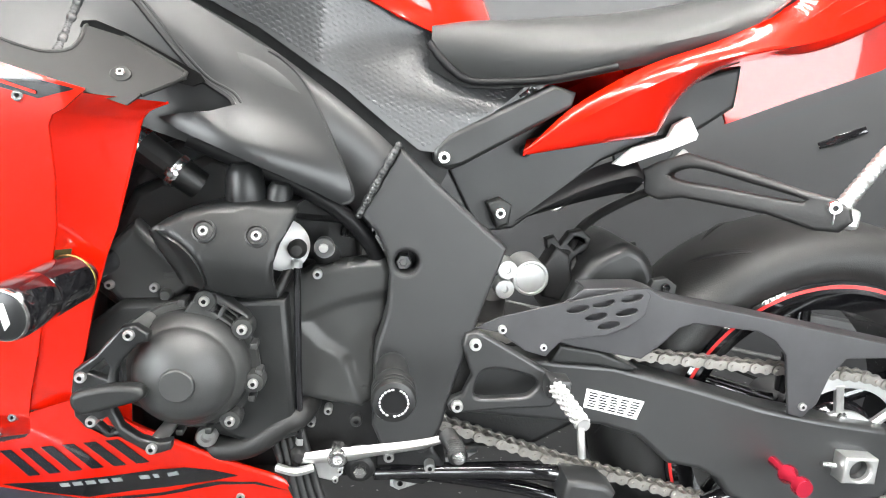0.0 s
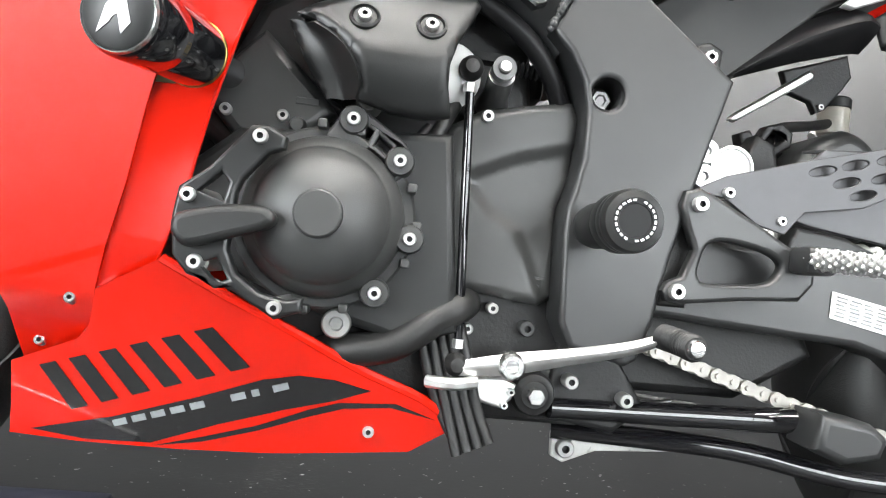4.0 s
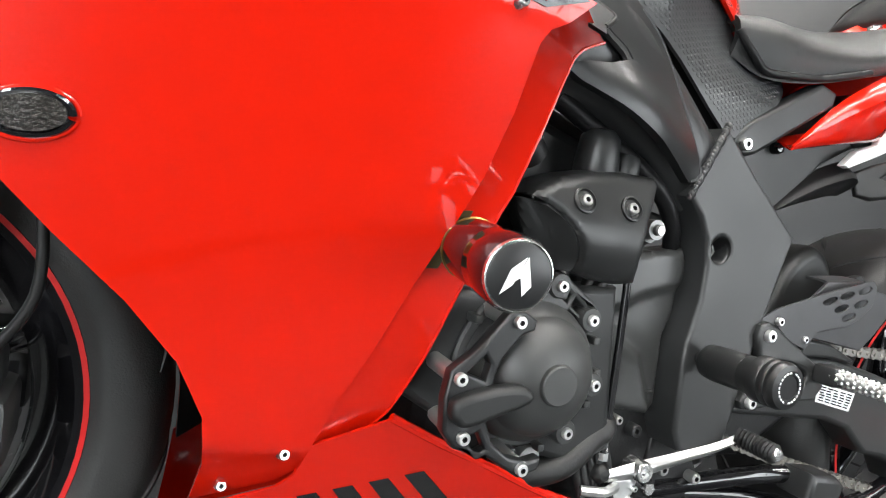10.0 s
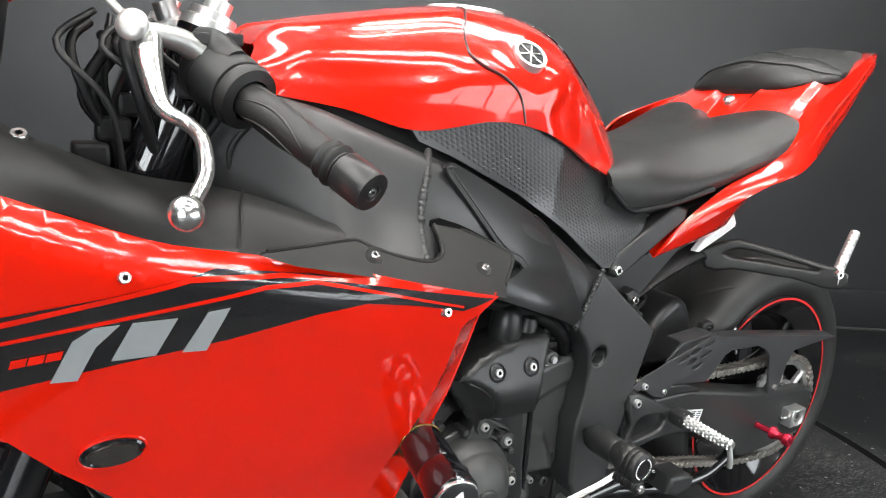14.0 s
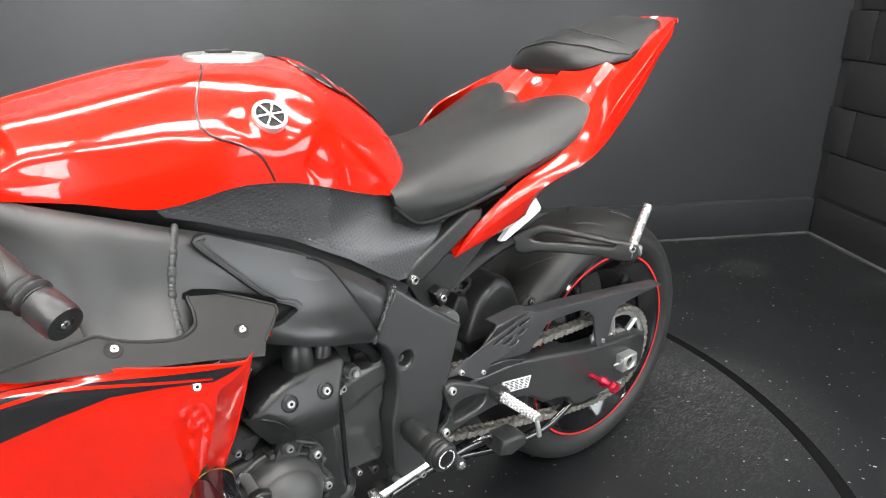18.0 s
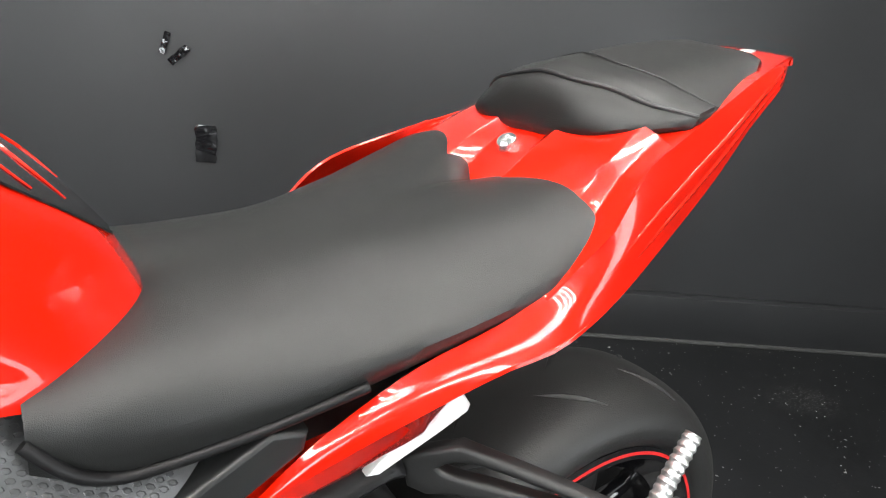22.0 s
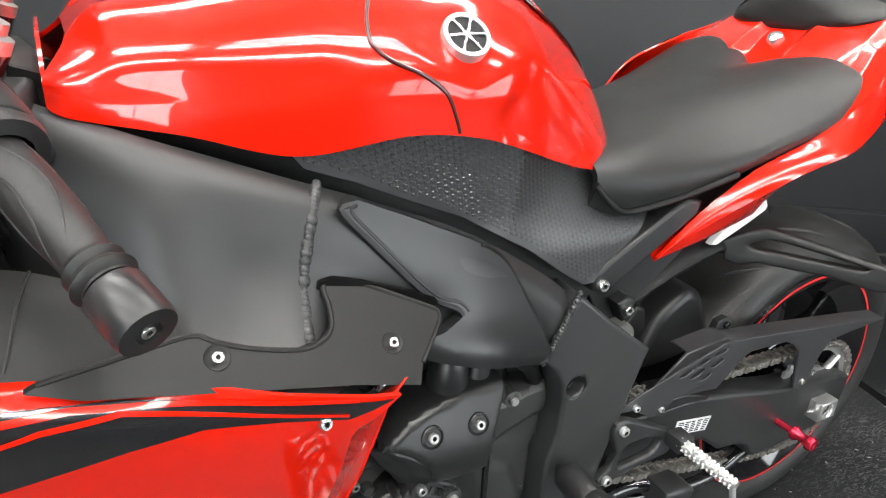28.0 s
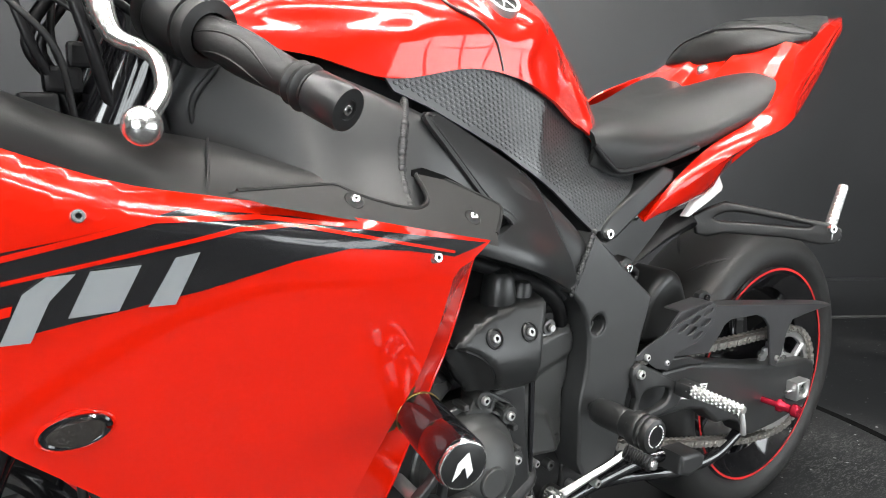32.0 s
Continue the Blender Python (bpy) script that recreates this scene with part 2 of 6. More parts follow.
def relaxed(rows, times):
    """A grid of points evened out inside its border."""
    for _ in range(times):
        old = rows
        rows = [list(r) for r in old]
        for j in range(1, len(old) - 1):
            for i in range(1, len(old[j]) - 1):
                rows[j][i] = old[j][i] * 0.5 + (old[j - 1][i] + old[j + 1][i] + old[j][i - 1] + old[j][i + 1]) * 0.125
    return rows


def loft(sections, nu, nv, thick=0.0, mirror=False, shape=None, even=(0, 0)):
    """A smooth sheet through the sections; mirror: sections are half profiles from the centre line outwards (positive y)."""
    rows = [smooth_line(s, nu) for s in sections]
    cols = [smooth_line([r[i] for r in rows], nv) for i in range(nu)]
    rows = [[cols[i][j] for i in range(nu)] for j in range(nv)]
    if mirror:
        rows = [[Vector((q.x, -q.y, q.z)) for q in reversed(r)] + r[1:] for r in rows]
    rows = relaxed(rows, even[0])
    if shape:
        rows = relaxed([[shape(q) for q in r] for r in rows], even[1])
    bm = bmesh.new()
    grid_into(bm, rows)
    bmesh.ops.remove_doubles(bm, verts=bm.verts, dist=1e-5)
    if thick:
        thicken(bm, thick)
    return bm


def tube(path, r, n=40, seg=12, closed=False):
    pts = smooth_line(path, n, closed)
    rad = r if callable(r) else (lambda s: r)
    bm = bmesh.new()
    rows, up = [], Vector((0.13, 0.2, 0.97))
    for i, p in enumerate(pts):
        d = (pts[min(i + 1, n - 1)] - pts[max(i - 1, 0)]).normalized()
        a = d.cross(up)
        if a.length < 0.05:
            a = d.cross(Vector((1, 0, 0)))
        a.normalize()
        b = a.cross(d)
        up = b
        q = rad(i / (n - 1))
        rows.append([p + a * q * math.cos(k * math.tau / seg) + b * q * math.sin(k * math.tau / seg) for k in range(seg)])
    grid_into(bm, rows, True, not closed)
    return bm


def lathe(profile, seg=40, centre=(0, 0, 0), axis=(0, -1, 0)):
    """Turn (radius, height) pairs round an axis; height runs along the axis."""
    q = Vector((0, 0, 1)).rotation_difference(Vector(axis)).to_matrix().to_4x4()
    m = Matrix.Translation(centre) @ q
    bm = bmesh.new()
    rows = [[m @ Vector((r * math.cos(k * math.tau / seg), r * math.sin(k * math.tau / seg), h)) for k in range(seg)] for r, h in profile]
    grid_into(bm, rows, True)
    bmesh.ops.remove_doubles(bm, verts=bm.verts, dist=1e-6)
    return bm


def plate(outline, y, depth, bevel=0.002, holes=(), curved=False, n=60, res=2):
    """A flat plate in the x-z plane with its outer face at y, depth thick towards +y, rounded edges, with holes."""
    cu = bpy.data.curves.new("outline", "CURVE")
    cu.dimensions, cu.fill_mode = "2D", "BOTH"
    for k, o in enumerate((outline, *holes)):
        pts = [(q.x, q.y) for q in smooth_line([(a, b, 0) for a, b in o], n, True)] if (curved or (k and len(o) > 6)) else o
        sp = cu.splines.new("POLY")
        sp.points.add(len(pts) - 1)
        for s, q in zip(sp.points, pts):
            s.co = (q[0], q[1], 0, 1)
        sp.use_cyclic_u = True
    cu.extrude, cu.bevel_depth, cu.bevel_resolution, cu.offset = max(depth / 2 - bevel, 0.0001), bevel, res, -bevel
    ob = bpy.data.objects.new("outline", cu)
    me = bpy.data.meshes.new_from_object(ob)
    bpy.data.objects.remove(ob)
    bm = bmesh.new()
    bm.from_mesh(me)
    bpy.data.meshes.remove(me)
    bmesh.ops.transform(bm, matrix=Matrix.Translation((0, y + depth / 2, 0)) @ pose(0, 0, 0, 90, 0, 0), verts=bm.verts)
    bmesh.ops.remove_doubles(bm, verts=bm.verts, dist=1e-5)
    return bm


def disc(x, z, r, n=20):
    return [(x + r * math.cos(k * math.tau / n), z + r * math.sin(k * math.tau / n)) for k in range(n)]


def skin(outline, depth_of, thick=0.003, step=0.02, lift=0.0, curved=False, n=80):
    """A sheet cut to an outline in x-z, laid on the surface y = depth_of(x, z)."""
    pts = [(q.x, q.y) for q in smooth_line([(a, b, 0) for a, b in outline], n, True)] if curved else outline
    bm = bmesh.new()
    f = bm.faces.new([bm.verts.new((a, 0, b)) for a, b in pts])
    f.normal_update()
    bmesh.ops.triangulate(bm, faces=[f])
    xs, zs = [p[0] for p in pts], [p[1] for p in pts]
    for lo, hi, no in ((min(xs), max(xs), (1, 0, 0)), (min(zs), max(zs), (0, 0, 1))):
        k = max(int((hi - lo) / step), 1)
        for i in range(1, k):
            c = lo + (hi - lo) * i / k
            bmesh.ops.bisect_plane(bm, geom=bm.verts[:] + bm.edges[:] + bm.faces[:], plane_co=(c * no[0], 0, c * no[2]), plane_no=no)
    for v in bm.verts:
        v.co.y = depth_of(v.co.x, v.co.z) - lift
    bmesh.ops.recalc_face_normals(bm, faces=bm.faces)
    if sum(f.normal.y for f in bm.faces) > 0:
        bmesh.ops.reverse_faces(bm, faces=bm.faces)
    if thick:
        offset_shell(bm, lambda v: v.co + Vector((0, thick, 0)))
    return bm


def block(x0, x1, y0, y1, z0, z1, bevel=0.004, m=None):
    bm = bmesh.new()
    bmesh.ops.create_cube(bm, size=1)
    bmesh.ops.transform(bm, matrix=Matrix.Translation(((x0 + x1) / 2, (y0 + y1) / 2, (z0 + z1) / 2)) @ Matrix.Diagonal((abs(x1 - x0), abs(y1 - y0), abs(z1 - z0), 1)), verts=bm.verts)
    if bevel:
        bmesh.ops.bevel(bm, geom=bm.edges[:], offset=bevel, segments=2, affect="EDGES", profile=0.5)
    if m:
        bmesh.ops.transform(bm, matrix=m, verts=bm.verts)
    return bm


def merge(*bms):
    out = bms[0]
    for b in bms[1:]:
        me = bpy.data.meshes.new("piece")
        b.to_mesh(me)
        b.free()
        out.from_mesh(me)
        bpy.data.meshes.remove(me)
    return out


def thing(name, label, category, at=(0, 0, 0), group=""):
    ob = new(name)
    ob.empty_display_size = 0.1
    ob.location = at
    return tagged(ob, label, category, group)


def bolt_mesh(r=0.009):
    """A socket cap bolt that points along -y, with a hexagon recess."""
    h = r * 0.72
    bm = lathe([(0, h * 0.1), (r * 0.37, h * 0.1), (r * 0.43, h), (r * 0.84, h), (r * 0.97, h * 0.82), (r, h * 0.7), (r, -0.012)], 20)
    return bm


_bolts = {}


def bolt(parent, x, y, z, r=0.009, mat=None, axis=(0, -1, 0), name="bolt"):
    mat = mat or ALLOY
    r *= 0.86
    key = (round(r, 4), mat.name)
    if key not in _bolts:
        ob = finish(name, bolt_mesh(r), mat, None, "", angle=30)
        # socket faces get near-black, so the recess's shade is in the colour
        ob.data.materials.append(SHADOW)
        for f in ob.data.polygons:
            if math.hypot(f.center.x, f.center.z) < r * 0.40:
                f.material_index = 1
        _bolts[key] = ob.data
        bpy.data.objects.remove(ob)
    ob = new(name, _bolts[key])
    ob.parent = parent
    ob.matrix_basis = Matrix.Translation((x, y, z)) @ Vector((0, -1, 0)).rotation_difference(Vector(axis)).to_matrix().to_4x4()
    return ob


# the room ----------------------------------------------------------------------
def room_part(name, bm, mat, parent=None, label="", kind="structure", **kw):
    bmesh.ops.transform(bm, matrix=ROOM, verts=bm.verts)
    ob = finish(name, bm, mat, parent, **kw)
    if parent is None:
        tagged(ob, label, kind=kind)
    elif label:
        ob["label"] = label
    return ob


room_part("floor", block(-W_WIDE, 0.2, -W_DEEP, 0.2, -0.2, 0, 0), FLOORM, label="dark painted concrete floor with worn pale specks", flat=True)
room_part("wall_back", block(-W_WIDE, 0.2, 0, 0.2, 0, W_HIGH, 0), WALL, label="dark grey painted smooth wall with scuffs", flat=True)
room_part("wall_side", block(0.012, 0.2, -W_DEEP, 0, 0, W_HIGH, 0), BLOCK, label="black painted concrete block wall", flat=True)
room_part("wall_left", block(-W_WIDE - 0.2, -W_WIDE, -W_DEEP, 0.2, 0, W_HIGH, 0), PLAIN, label="plain grey painted wall", flat=True)
room_part("wall_front", block(-W_WIDE, 0.2, -W_DEEP - 0.2, -W_DEEP, 0, W_HIGH, 0), PLAIN, label="plain grey painted wall", flat=True)
room_part("ceiling", block(-W_WIDE - 0.2, 0.2, -W_DEEP - 0.2, 0.2, W_HIGH, W_HIGH + 0.1, 0), CEIL, label="pale painted ceiling", flat=True)
room_part("baseboard", block(-W_WIDE, -0.012, -0.05, 0, 0, 0.17, 0.006), WALL, label="dark painted kerb along the wall's foot")
room_part("baseboard", block(-0.012, 0.014, -W_DEEP, -0.05, 0, 0.17, 0.005), BLOCK, label="black painted kerb along the block wall")
# pale line of sealant where floor and walls meet
room_part("trim", merge(block(-W_WIDE, -0.02, -0.062, -0.045, 0, 0.012, 0.004), block(-0.030, -0.008, -W_DEEP, -0.062, 0, 0.012, 0.004)), SEALANT, label="thin pale sealant line along the floor's edge")

# turntable that the motorcycle stands on; flat black ring round it imitates gap shade
T_C = (0.185, 0.30, FLOOR)
tagged(finish("turntable", lathe([(0, 0.006), (1.19, 0.006), (1.212, 0.006), (1.214, 0.0), (1.214, -0.01)], 128, T_C, (0, 0, 1)), FLOORM), "round dark concrete turntable set into the floor", "turntable", kind="structure")
tagged(finish("floor_gap", lathe([(1.214, 0.0015), (1.250, 0.0015), (1.252, -0.004), (1.252, -0.01)], 128, T_C, (0, 0, 1)), GAP), "flat black ring painted as gap shade around the turntable", "gap", kind="structure")

# torn strips of black tape on the back wall
def tape(pts, label):
    bm = bmesh.new()
    n = 9
    rows = []
    (x0, z0), (x1, z1), w = pts
    d = Vector((x1 - x0, 0, z1 - z0))
    q = Vector((-d.z, 0, d.x)).normalized() * w
    for i in range(n):
        p = Vector((x0, 0, z0)) + d * (i / (n - 1))
        rows.append([p + q * (k + random.uniform(-0.12, 0.12) * (i in (0, n - 1) or k in (-1, 1))) + Vector((0, -0.003 - random.uniform(0, 0.006), 0)) for k in (-1, -0.4, 0.3, 1)])
    grid_into(bm, rows)
    bmesh.ops.transform(bm, matrix=ROOM, verts=bm.verts)
    thicken(bm, 0.0015)
    ob = finish("tape_strip", bm, GLOSS)
    return tagged(ob, label, "tape", group="tape on the wall")


tape(((-2.470, 0.485), (-2.473, 0.60), 0.031), "wide torn black tape patch stuck on the wall")
tape(((-2.572, 0.775), (-2.523, 0.825), 0.011), "small curled black tape scrap on the wall")
tape(((-2.597, 0.80), (-2.577, 0.862), 0.008), "thin black tape scrap on the wall")
tape(((-1.572, 0.708), (-1.450, 0.772), 0.011), "narrow slanted black tape strip on the wall")


def ceiling_light(x, y):
    ob = thing("ceiling_light", "long white ceiling fixture with four lit fluorescent tubes", "ceiling light", group="ceiling lights")
    m = ROOM @ pose(x, y, W_HIGH - 0.12)
    part("body", block(-1.24, 1.24, -0.24, 0.24, 0.06, 0.115, 0.006, m), CEIL, ob)
    for k in (-3, -1, 1, 3):
        bm = lathe([(0, 0), (0.014, 0), (0.014, 2.4), (0, 2.4)], 10, (-1.2, 0.065 * k, 0.03), (1, 0, 0))
        bmesh.ops.transform(bm, matrix=m, verts=bm.verts)
        part("tube", bm, TUBE, ob)
    return ob


for ix in range(2):
    for iy in range(3):
        ceiling_light(-1.3 - 2.7 * ix, -1.15 - 1.45 * iy)


def window(n, x, y, turn, w=2.4, h=1.7, sill=0.9, cols=4, rows=3, mat=None):
    """A glowing window with glazing bars, standing proud on a wall out of view."""
    m = ROOM @ pose(x, y, sill, 0, 0, turn)
    ob = thing("window_%d" % n, "", "")
    tagged(ob, "large unseen window with glowing panes and dark glazing bars", "window", kind="structure")
    part("window_frame", merge(block(-w / 2 - 0.06, w / 2 + 0.06, 0, 0.06, -0.06, 0, 0.005, m), block(-w / 2 - 0.06, w / 2 + 0.06, 0, 0.06, h, h + 0.06, 0.005, m),
         block(-w / 2 - 0.06, -w / 2, 0, 0.06, 0, h, 0.005, m), block(w / 2, w / 2 + 0.06, 0, 0.06, 0, h, 0.005, m)), SHADOW, ob)
    for i in range(1, cols):
        part("glazing_bar", block(-w / 2 + w * i / cols - 0.015, -w / 2 + w * i / cols + 0.015, 0, 0.05, 0, h, 0.003, m), SHADOW, ob)
    for j in range(1, rows):
        part("glazing_bar", block(-w / 2, w / 2, 0.002, 0.048, h * j / rows - 0.015, h * j / rows + 0.015, 0.003, m), SHADOW, ob)
    part("pane", block(-w / 2, w / 2, 0.012, 0.02, 0, h, 0, m), mat or PANE, ob)
    return ob


window(1, -3.7, -W_DEEP + 0.002, 0, 2.6, 2.2, 0.18)
# second window is an added fill light for the frame plates and back wall
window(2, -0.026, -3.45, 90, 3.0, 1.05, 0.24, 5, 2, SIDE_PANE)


# the motorcycle: left side towards -y, front towards -x ---------------------------
bike = thing("motorcycle", "red and black sport motorcycle standing upright on the floor", "motorcycle", (0, 0, FLOOR))


def bpart(name, bm, mat, parent=None, label="", **kw):
    """A part in bike coordinates (which sit FLOOR above the world's)."""
    if parent is None or parent == bike:
        bmesh.ops.translate(bm, verts=bm.verts, vec=(0, 0, -FLOOR))
        return finish(name, bm, mat, bike, label, **kw)
    bmesh.ops.translate(bm, verts=bm.verts, vec=(0, 0, -FLOOR))
    return finish(name, bm, mat, parent, label, **kw)


def bbolt(parent, x, y, z, r=0.009, mat=None, axis=(0, -1, 0)):
    return bolt(parent, x, y, z - FLOOR, r, mat, axis)


def inside(poly, x, z):
    """Distance to a polygon's border, positive within it."""
    best, odd = 9.0, False
    for (ax, az), (bx, bz) in zip(poly, poly[1:] + poly[:1]):
        dx, dz = bx - ax, bz - az
        k = min(max(((x - ax) * dx + (z - az) * dz) / (dx * dx + dz * dz), 0), 1)
        best = min(best, math.hypot(x - ax - k * dx, z - az - k * dz))
        if (az > z) != (bz > z) and x < ax + (z - az) / (bz - az) * dx:
            odd = not odd
    return best if odd else -best


def ease(v):
    v = min(max(v, 0), 1)
    return v * v * (3 - 2 * v)


F_EDGE = [(q.x, q.y) for q in smooth_line([(-0.72, 0.83, 0), (-0.626, 0.797, 0), (-0.565, 0.772, 0), (-0.494, 0.746, 0), (-0.425, 0.733, 0), (-0.369, 0.723, 0), (-0.275, 0.703, 0), (-0.185, 0.684, 0)], 50)]


def top_edge(x):
    for (xa, za), (xb, zb) in zip(F_EDGE, F_EDGE[1:]):
        if x <= xb:
            return za + (zb - za) * (x - xa) / (xb - xa)
    return F_EDGE[-1][1]


def yf(x, z):
    """Depth of the upper side fairing; its top edge folds inwards."""
    y = -0.153 - 0.337 * (z - 0.309) + 0.155 * max(-0.308 - x, -0.1) + 0.5 * max(0.3 - z, 0)
    f = ease((-0.26 - x) / 0.14)
    y += 0.0154 * (1 - f) * math.log(1 + math.exp((z - 0.702) / 0.014))
    return y + 0.0154 * f * math.log(1 + math.exp(min((z - top_edge(x) + 0.016) / 0.008, 20)))


def bend(a, w):
    return w * math.log(1 + math.exp(a / w))


def yl(x, z):
    """Depth of the lower side fairing."""
    return -0.081 - 0.22 * x - 0.4525 * z + 0.16 * max(x + 0.15, 0)


# upper side fairing
F_TOP = F_EDGE[::2]
if F_TOP[-1] != F_EDGE[-1]:
    F_TOP.append(F_EDGE[-1])
F_REAR = [(-0.204, 0.666), (-0.216, 0.659), (-0.221, 0.649), (-0.224, 0.60), (-0.232, 0.55), (-0.243, 0.512), (-0.262, 0.458), (-0.280, 0.396), (-0.298, 0.345), (-0.308, 0.308)]
F_LOW = [(-0.315, 0.275), (-0.327, 0.260), (-0.394, 0.231)]
F_FRONT = [(-0.392, 0.28), (-0.400, 0.330), (-0.425, 0.378), (-0.466, 0.425), (-0.515, 0.470), (-0.575, 0.530), (-0.64, 0.61), (-0.72, 0.68)]
fairing = bpart("side_fairing", skin(F_TOP + F_REAR + F_LOW + F_FRONT, yf, 0.004, 0.009), RED, label="glossy red upper side fairing")


FLANGE_EDGE = [(-0.132, -0.236, 0.677), (-0.150, -0.235, 0.668), (-0.157, -0.233, 0.659), (-0.161, -0.231, 0.645), (-0.173, -0.226, 0.597), (-0.187, -0.219, 0.546), (-0.197, -0.215, 0.520),
               (-0.216, -0.204, 0.458), (-0.232, -0.188, 0.396), (-0.251, -0.172, 0.345), (-0.264, -0.150, 0.318)]
FLANGE_START = [(x - 0.003, yf(x, z) + 0.004, z) for x, z in [(-0.186, 0.680)] + F_REAR]


def flange_at(k, u, out=0.0):
    """A point of the flange, k along it and u from the fairing's edge to the lip."""
    i = min(int(k), len(F_REAR) - 1)
    a, b = (Vector(r[i]).lerp(Vector(r[i + 1]), k - i) for r in (FLANGE_START, FLANGE_EDGE))
    return a.lerp(b, u) + Vector((0.1, -1, 0)) * (out - 0.004 * u * (1 - u))


def strip(ks, us, out=0.0, thick=0.003):
    bm = bmesh.new()
    g = [[bm.verts.new(flange_at(k, u, out)) for u in us] for k in ks]
    for a, b in zip(g, g[1:]):
        for m in range(len(us) - 1):
            bm.faces.new((a[m], a[m + 1], b[m + 1], b[m]))
    bmesh.ops.recalc_face_normals(bm, faces=bm.faces)
    if sum(f.normal.y for f in bm.faces) > 0:
        bmesh.ops.reverse_faces(bm, faces=bm.faces)
    offset_shell(bm, lambda v: v.co + Vector((0.2, 1, 0)) * thick)
    return bm


bpart("fairing_flange", strip([k / 4 for k in range(4 * len(F_REAR) + 1)], [u / 8 for u in range(9)]), RED, fairing, "red return edge of the fairing")
bpart("flange_lip", tube(FLANGE_EDGE, 0.0013, 60, 8), RED, fairing, "thin rolled lip of the return edge")
bpart("notch_strip", strip([5.7, 6.0, 6.4, 6.7], [0.02, 0.2, 0.34], 0.0015, 0.001), BRASS, fairing, "dull brass strip in the notch behind the slider")

# decals of the upper fairing
BAND = [(-0.72, 0.672), (-0.604, 0.697), (-0.536, 0.709), (-0.456, 0.727), (-0.371, 0.716), (-0.284, 0.698), (-0.192, 0.683), (-0.225, 0.672), (-0.272, 0.681), (-0.325, 0.687), (-0.372, 0.680), (-0.443, 0.661), (-0.536, 0.643), (-0.608, 0.628), (-0.72, 0.605)]
bpart("band_decal", skin(BAND, yf, 0.0006, 0.005, 0.0016), DECAL, fairing, "glossy black band decal")
for s in ([(-0.70, 0.667), (-0.604, 0.688), (-0.477, 0.718), (-0.40, 0.716), (-0.219, 0.688), (-0.219, 0.6905), (-0.40, 0.7195), (-0.477, 0.7225), (-0.604, 0.693), (-0.70, 0.672)],
          [(-0.70, 0.652), (-0.605, 0.672), (-0.417, 0.708), (-0.372, 0.7085), (-0.226, 0.6755), (-0.226, 0.678), (-0.372, 0.7115), (-0.417, 0.7115), (-0.605, 0.6755), (-0.70, 0.656)]):
    bpart("pinstripe", skin(s, yf, 0.0005, 0.005, 0.0026), RED, fairing)
# plain silver slanted bars in place of the model mark
for s in ([(-0.577, 0.632), (-0.561, 0.671), (-0.546, 0.683), (-0.528, 0.684), (-0.545, 0.664), (-0.558, 0.632)],
          [(-0.534, 0.649), (-0.519, 0.685), (-0.486, 0.687), (-0.501, 0.651)],
          [(-0.481, 0.652), (-0.463, 0.691), (-0.446, 0.694), (-0.462, 0.652)]):
    bpart("silver_mark", skin(s, yf, 0.0006, 0.012, 0.0034), SILVER_DECAL, fairing, "plain silver slanted bar")
for k in range(3):
    x = -0.60 + 0.012 * k
    bpart("red_mark", skin([(x - 0.004, 0.649 + 0.002 * k), (x + 0.007, 0.651 + 0.002 * k), (x + 0.009, 0.659 + 0.002 * k), (x - 0.002, 0.657 + 0.002 * k)], yf, 0.0006, 0.012, 0.0034), RED, fairing)
for x, z in ((-0.243, 0.672), (-0.525, 0.726), (-0.330, 0.297), (-0.371, 0.252)):
    n = Vector((0.1, -1, 0.25)).normalized()
    bbolt(fairing, x, yf(x, z) - 0.001, z, 0.0058, STEEL, n)
bpart("indicator_surround", merge(skin(disc(-0.532, 0.545, 0.022, 24), lambda x, z: yf(-0.532 + (x + 0.532) * 1.0, z), 0.003, 0.01, 0.001)), RED, fairing)
ind = skin([(-0.532 + 0.0215 * math.cos(a), 0.546 + 0.0115 * math.sin(a) + 0.1 * 0.0215 * math.cos(a)) for a in [k * math.tau / 24 for k in range(24)]], lambda x, z: yf(x, z) - 0.006 * max(0, 1 - ((x + 0.532) / 0.022) ** 2), 0.004, 0.006, 0.003)
bpart("indicator_lens", ind, LENS, fairing, "smoked oval indicator lens")
_oval = [(-0.532 + 0.0235 * math.cos(a), 0.546 + 0.0130 * math.sin(a) + 0.1 * 0.0235 * math.cos(a)) for a in [k * math.tau / 28 for k in range(28)]]
bpart("indicator_bezel", tube([(x, yf(x, z) - 0.002, z) for x, z in _oval], 0.0030, 56, 8, True), GLOSS, fairing, "black lens bezel")
bpart("indicator_lip", tube([(-0.532 + (x + 0.532) * 1.16, yf(x, z) - 0.0008, 0.546 + (z - 0.546) * 1.28) for x, z in _oval], 0.0018, 56, 8, True), RED, fairing, "red lip round the lens")

# lower side fairing
L_OUT = [(-0.395, 0.231), (-0.328, 0.260), (-0.316, 0.274), (-0.308, 0.307), (-0.249, 0.339), (-0.194, 0.313), (-0.136, 0.288), (-0.078, 0.260), (-0.022, 0.238), (0.008, 0.215), (-0.03, 0.187), (-0.137, 0.174), (-0.238, 0.163), (-0.337, 0.156), (-0.408, 0.155), (-0.402, 0.185)]
belly = bpart("lower_fairing", skin(L_OUT, yl, 0.004, 0.02), RED, label="glossy red lower fairing with black bars")
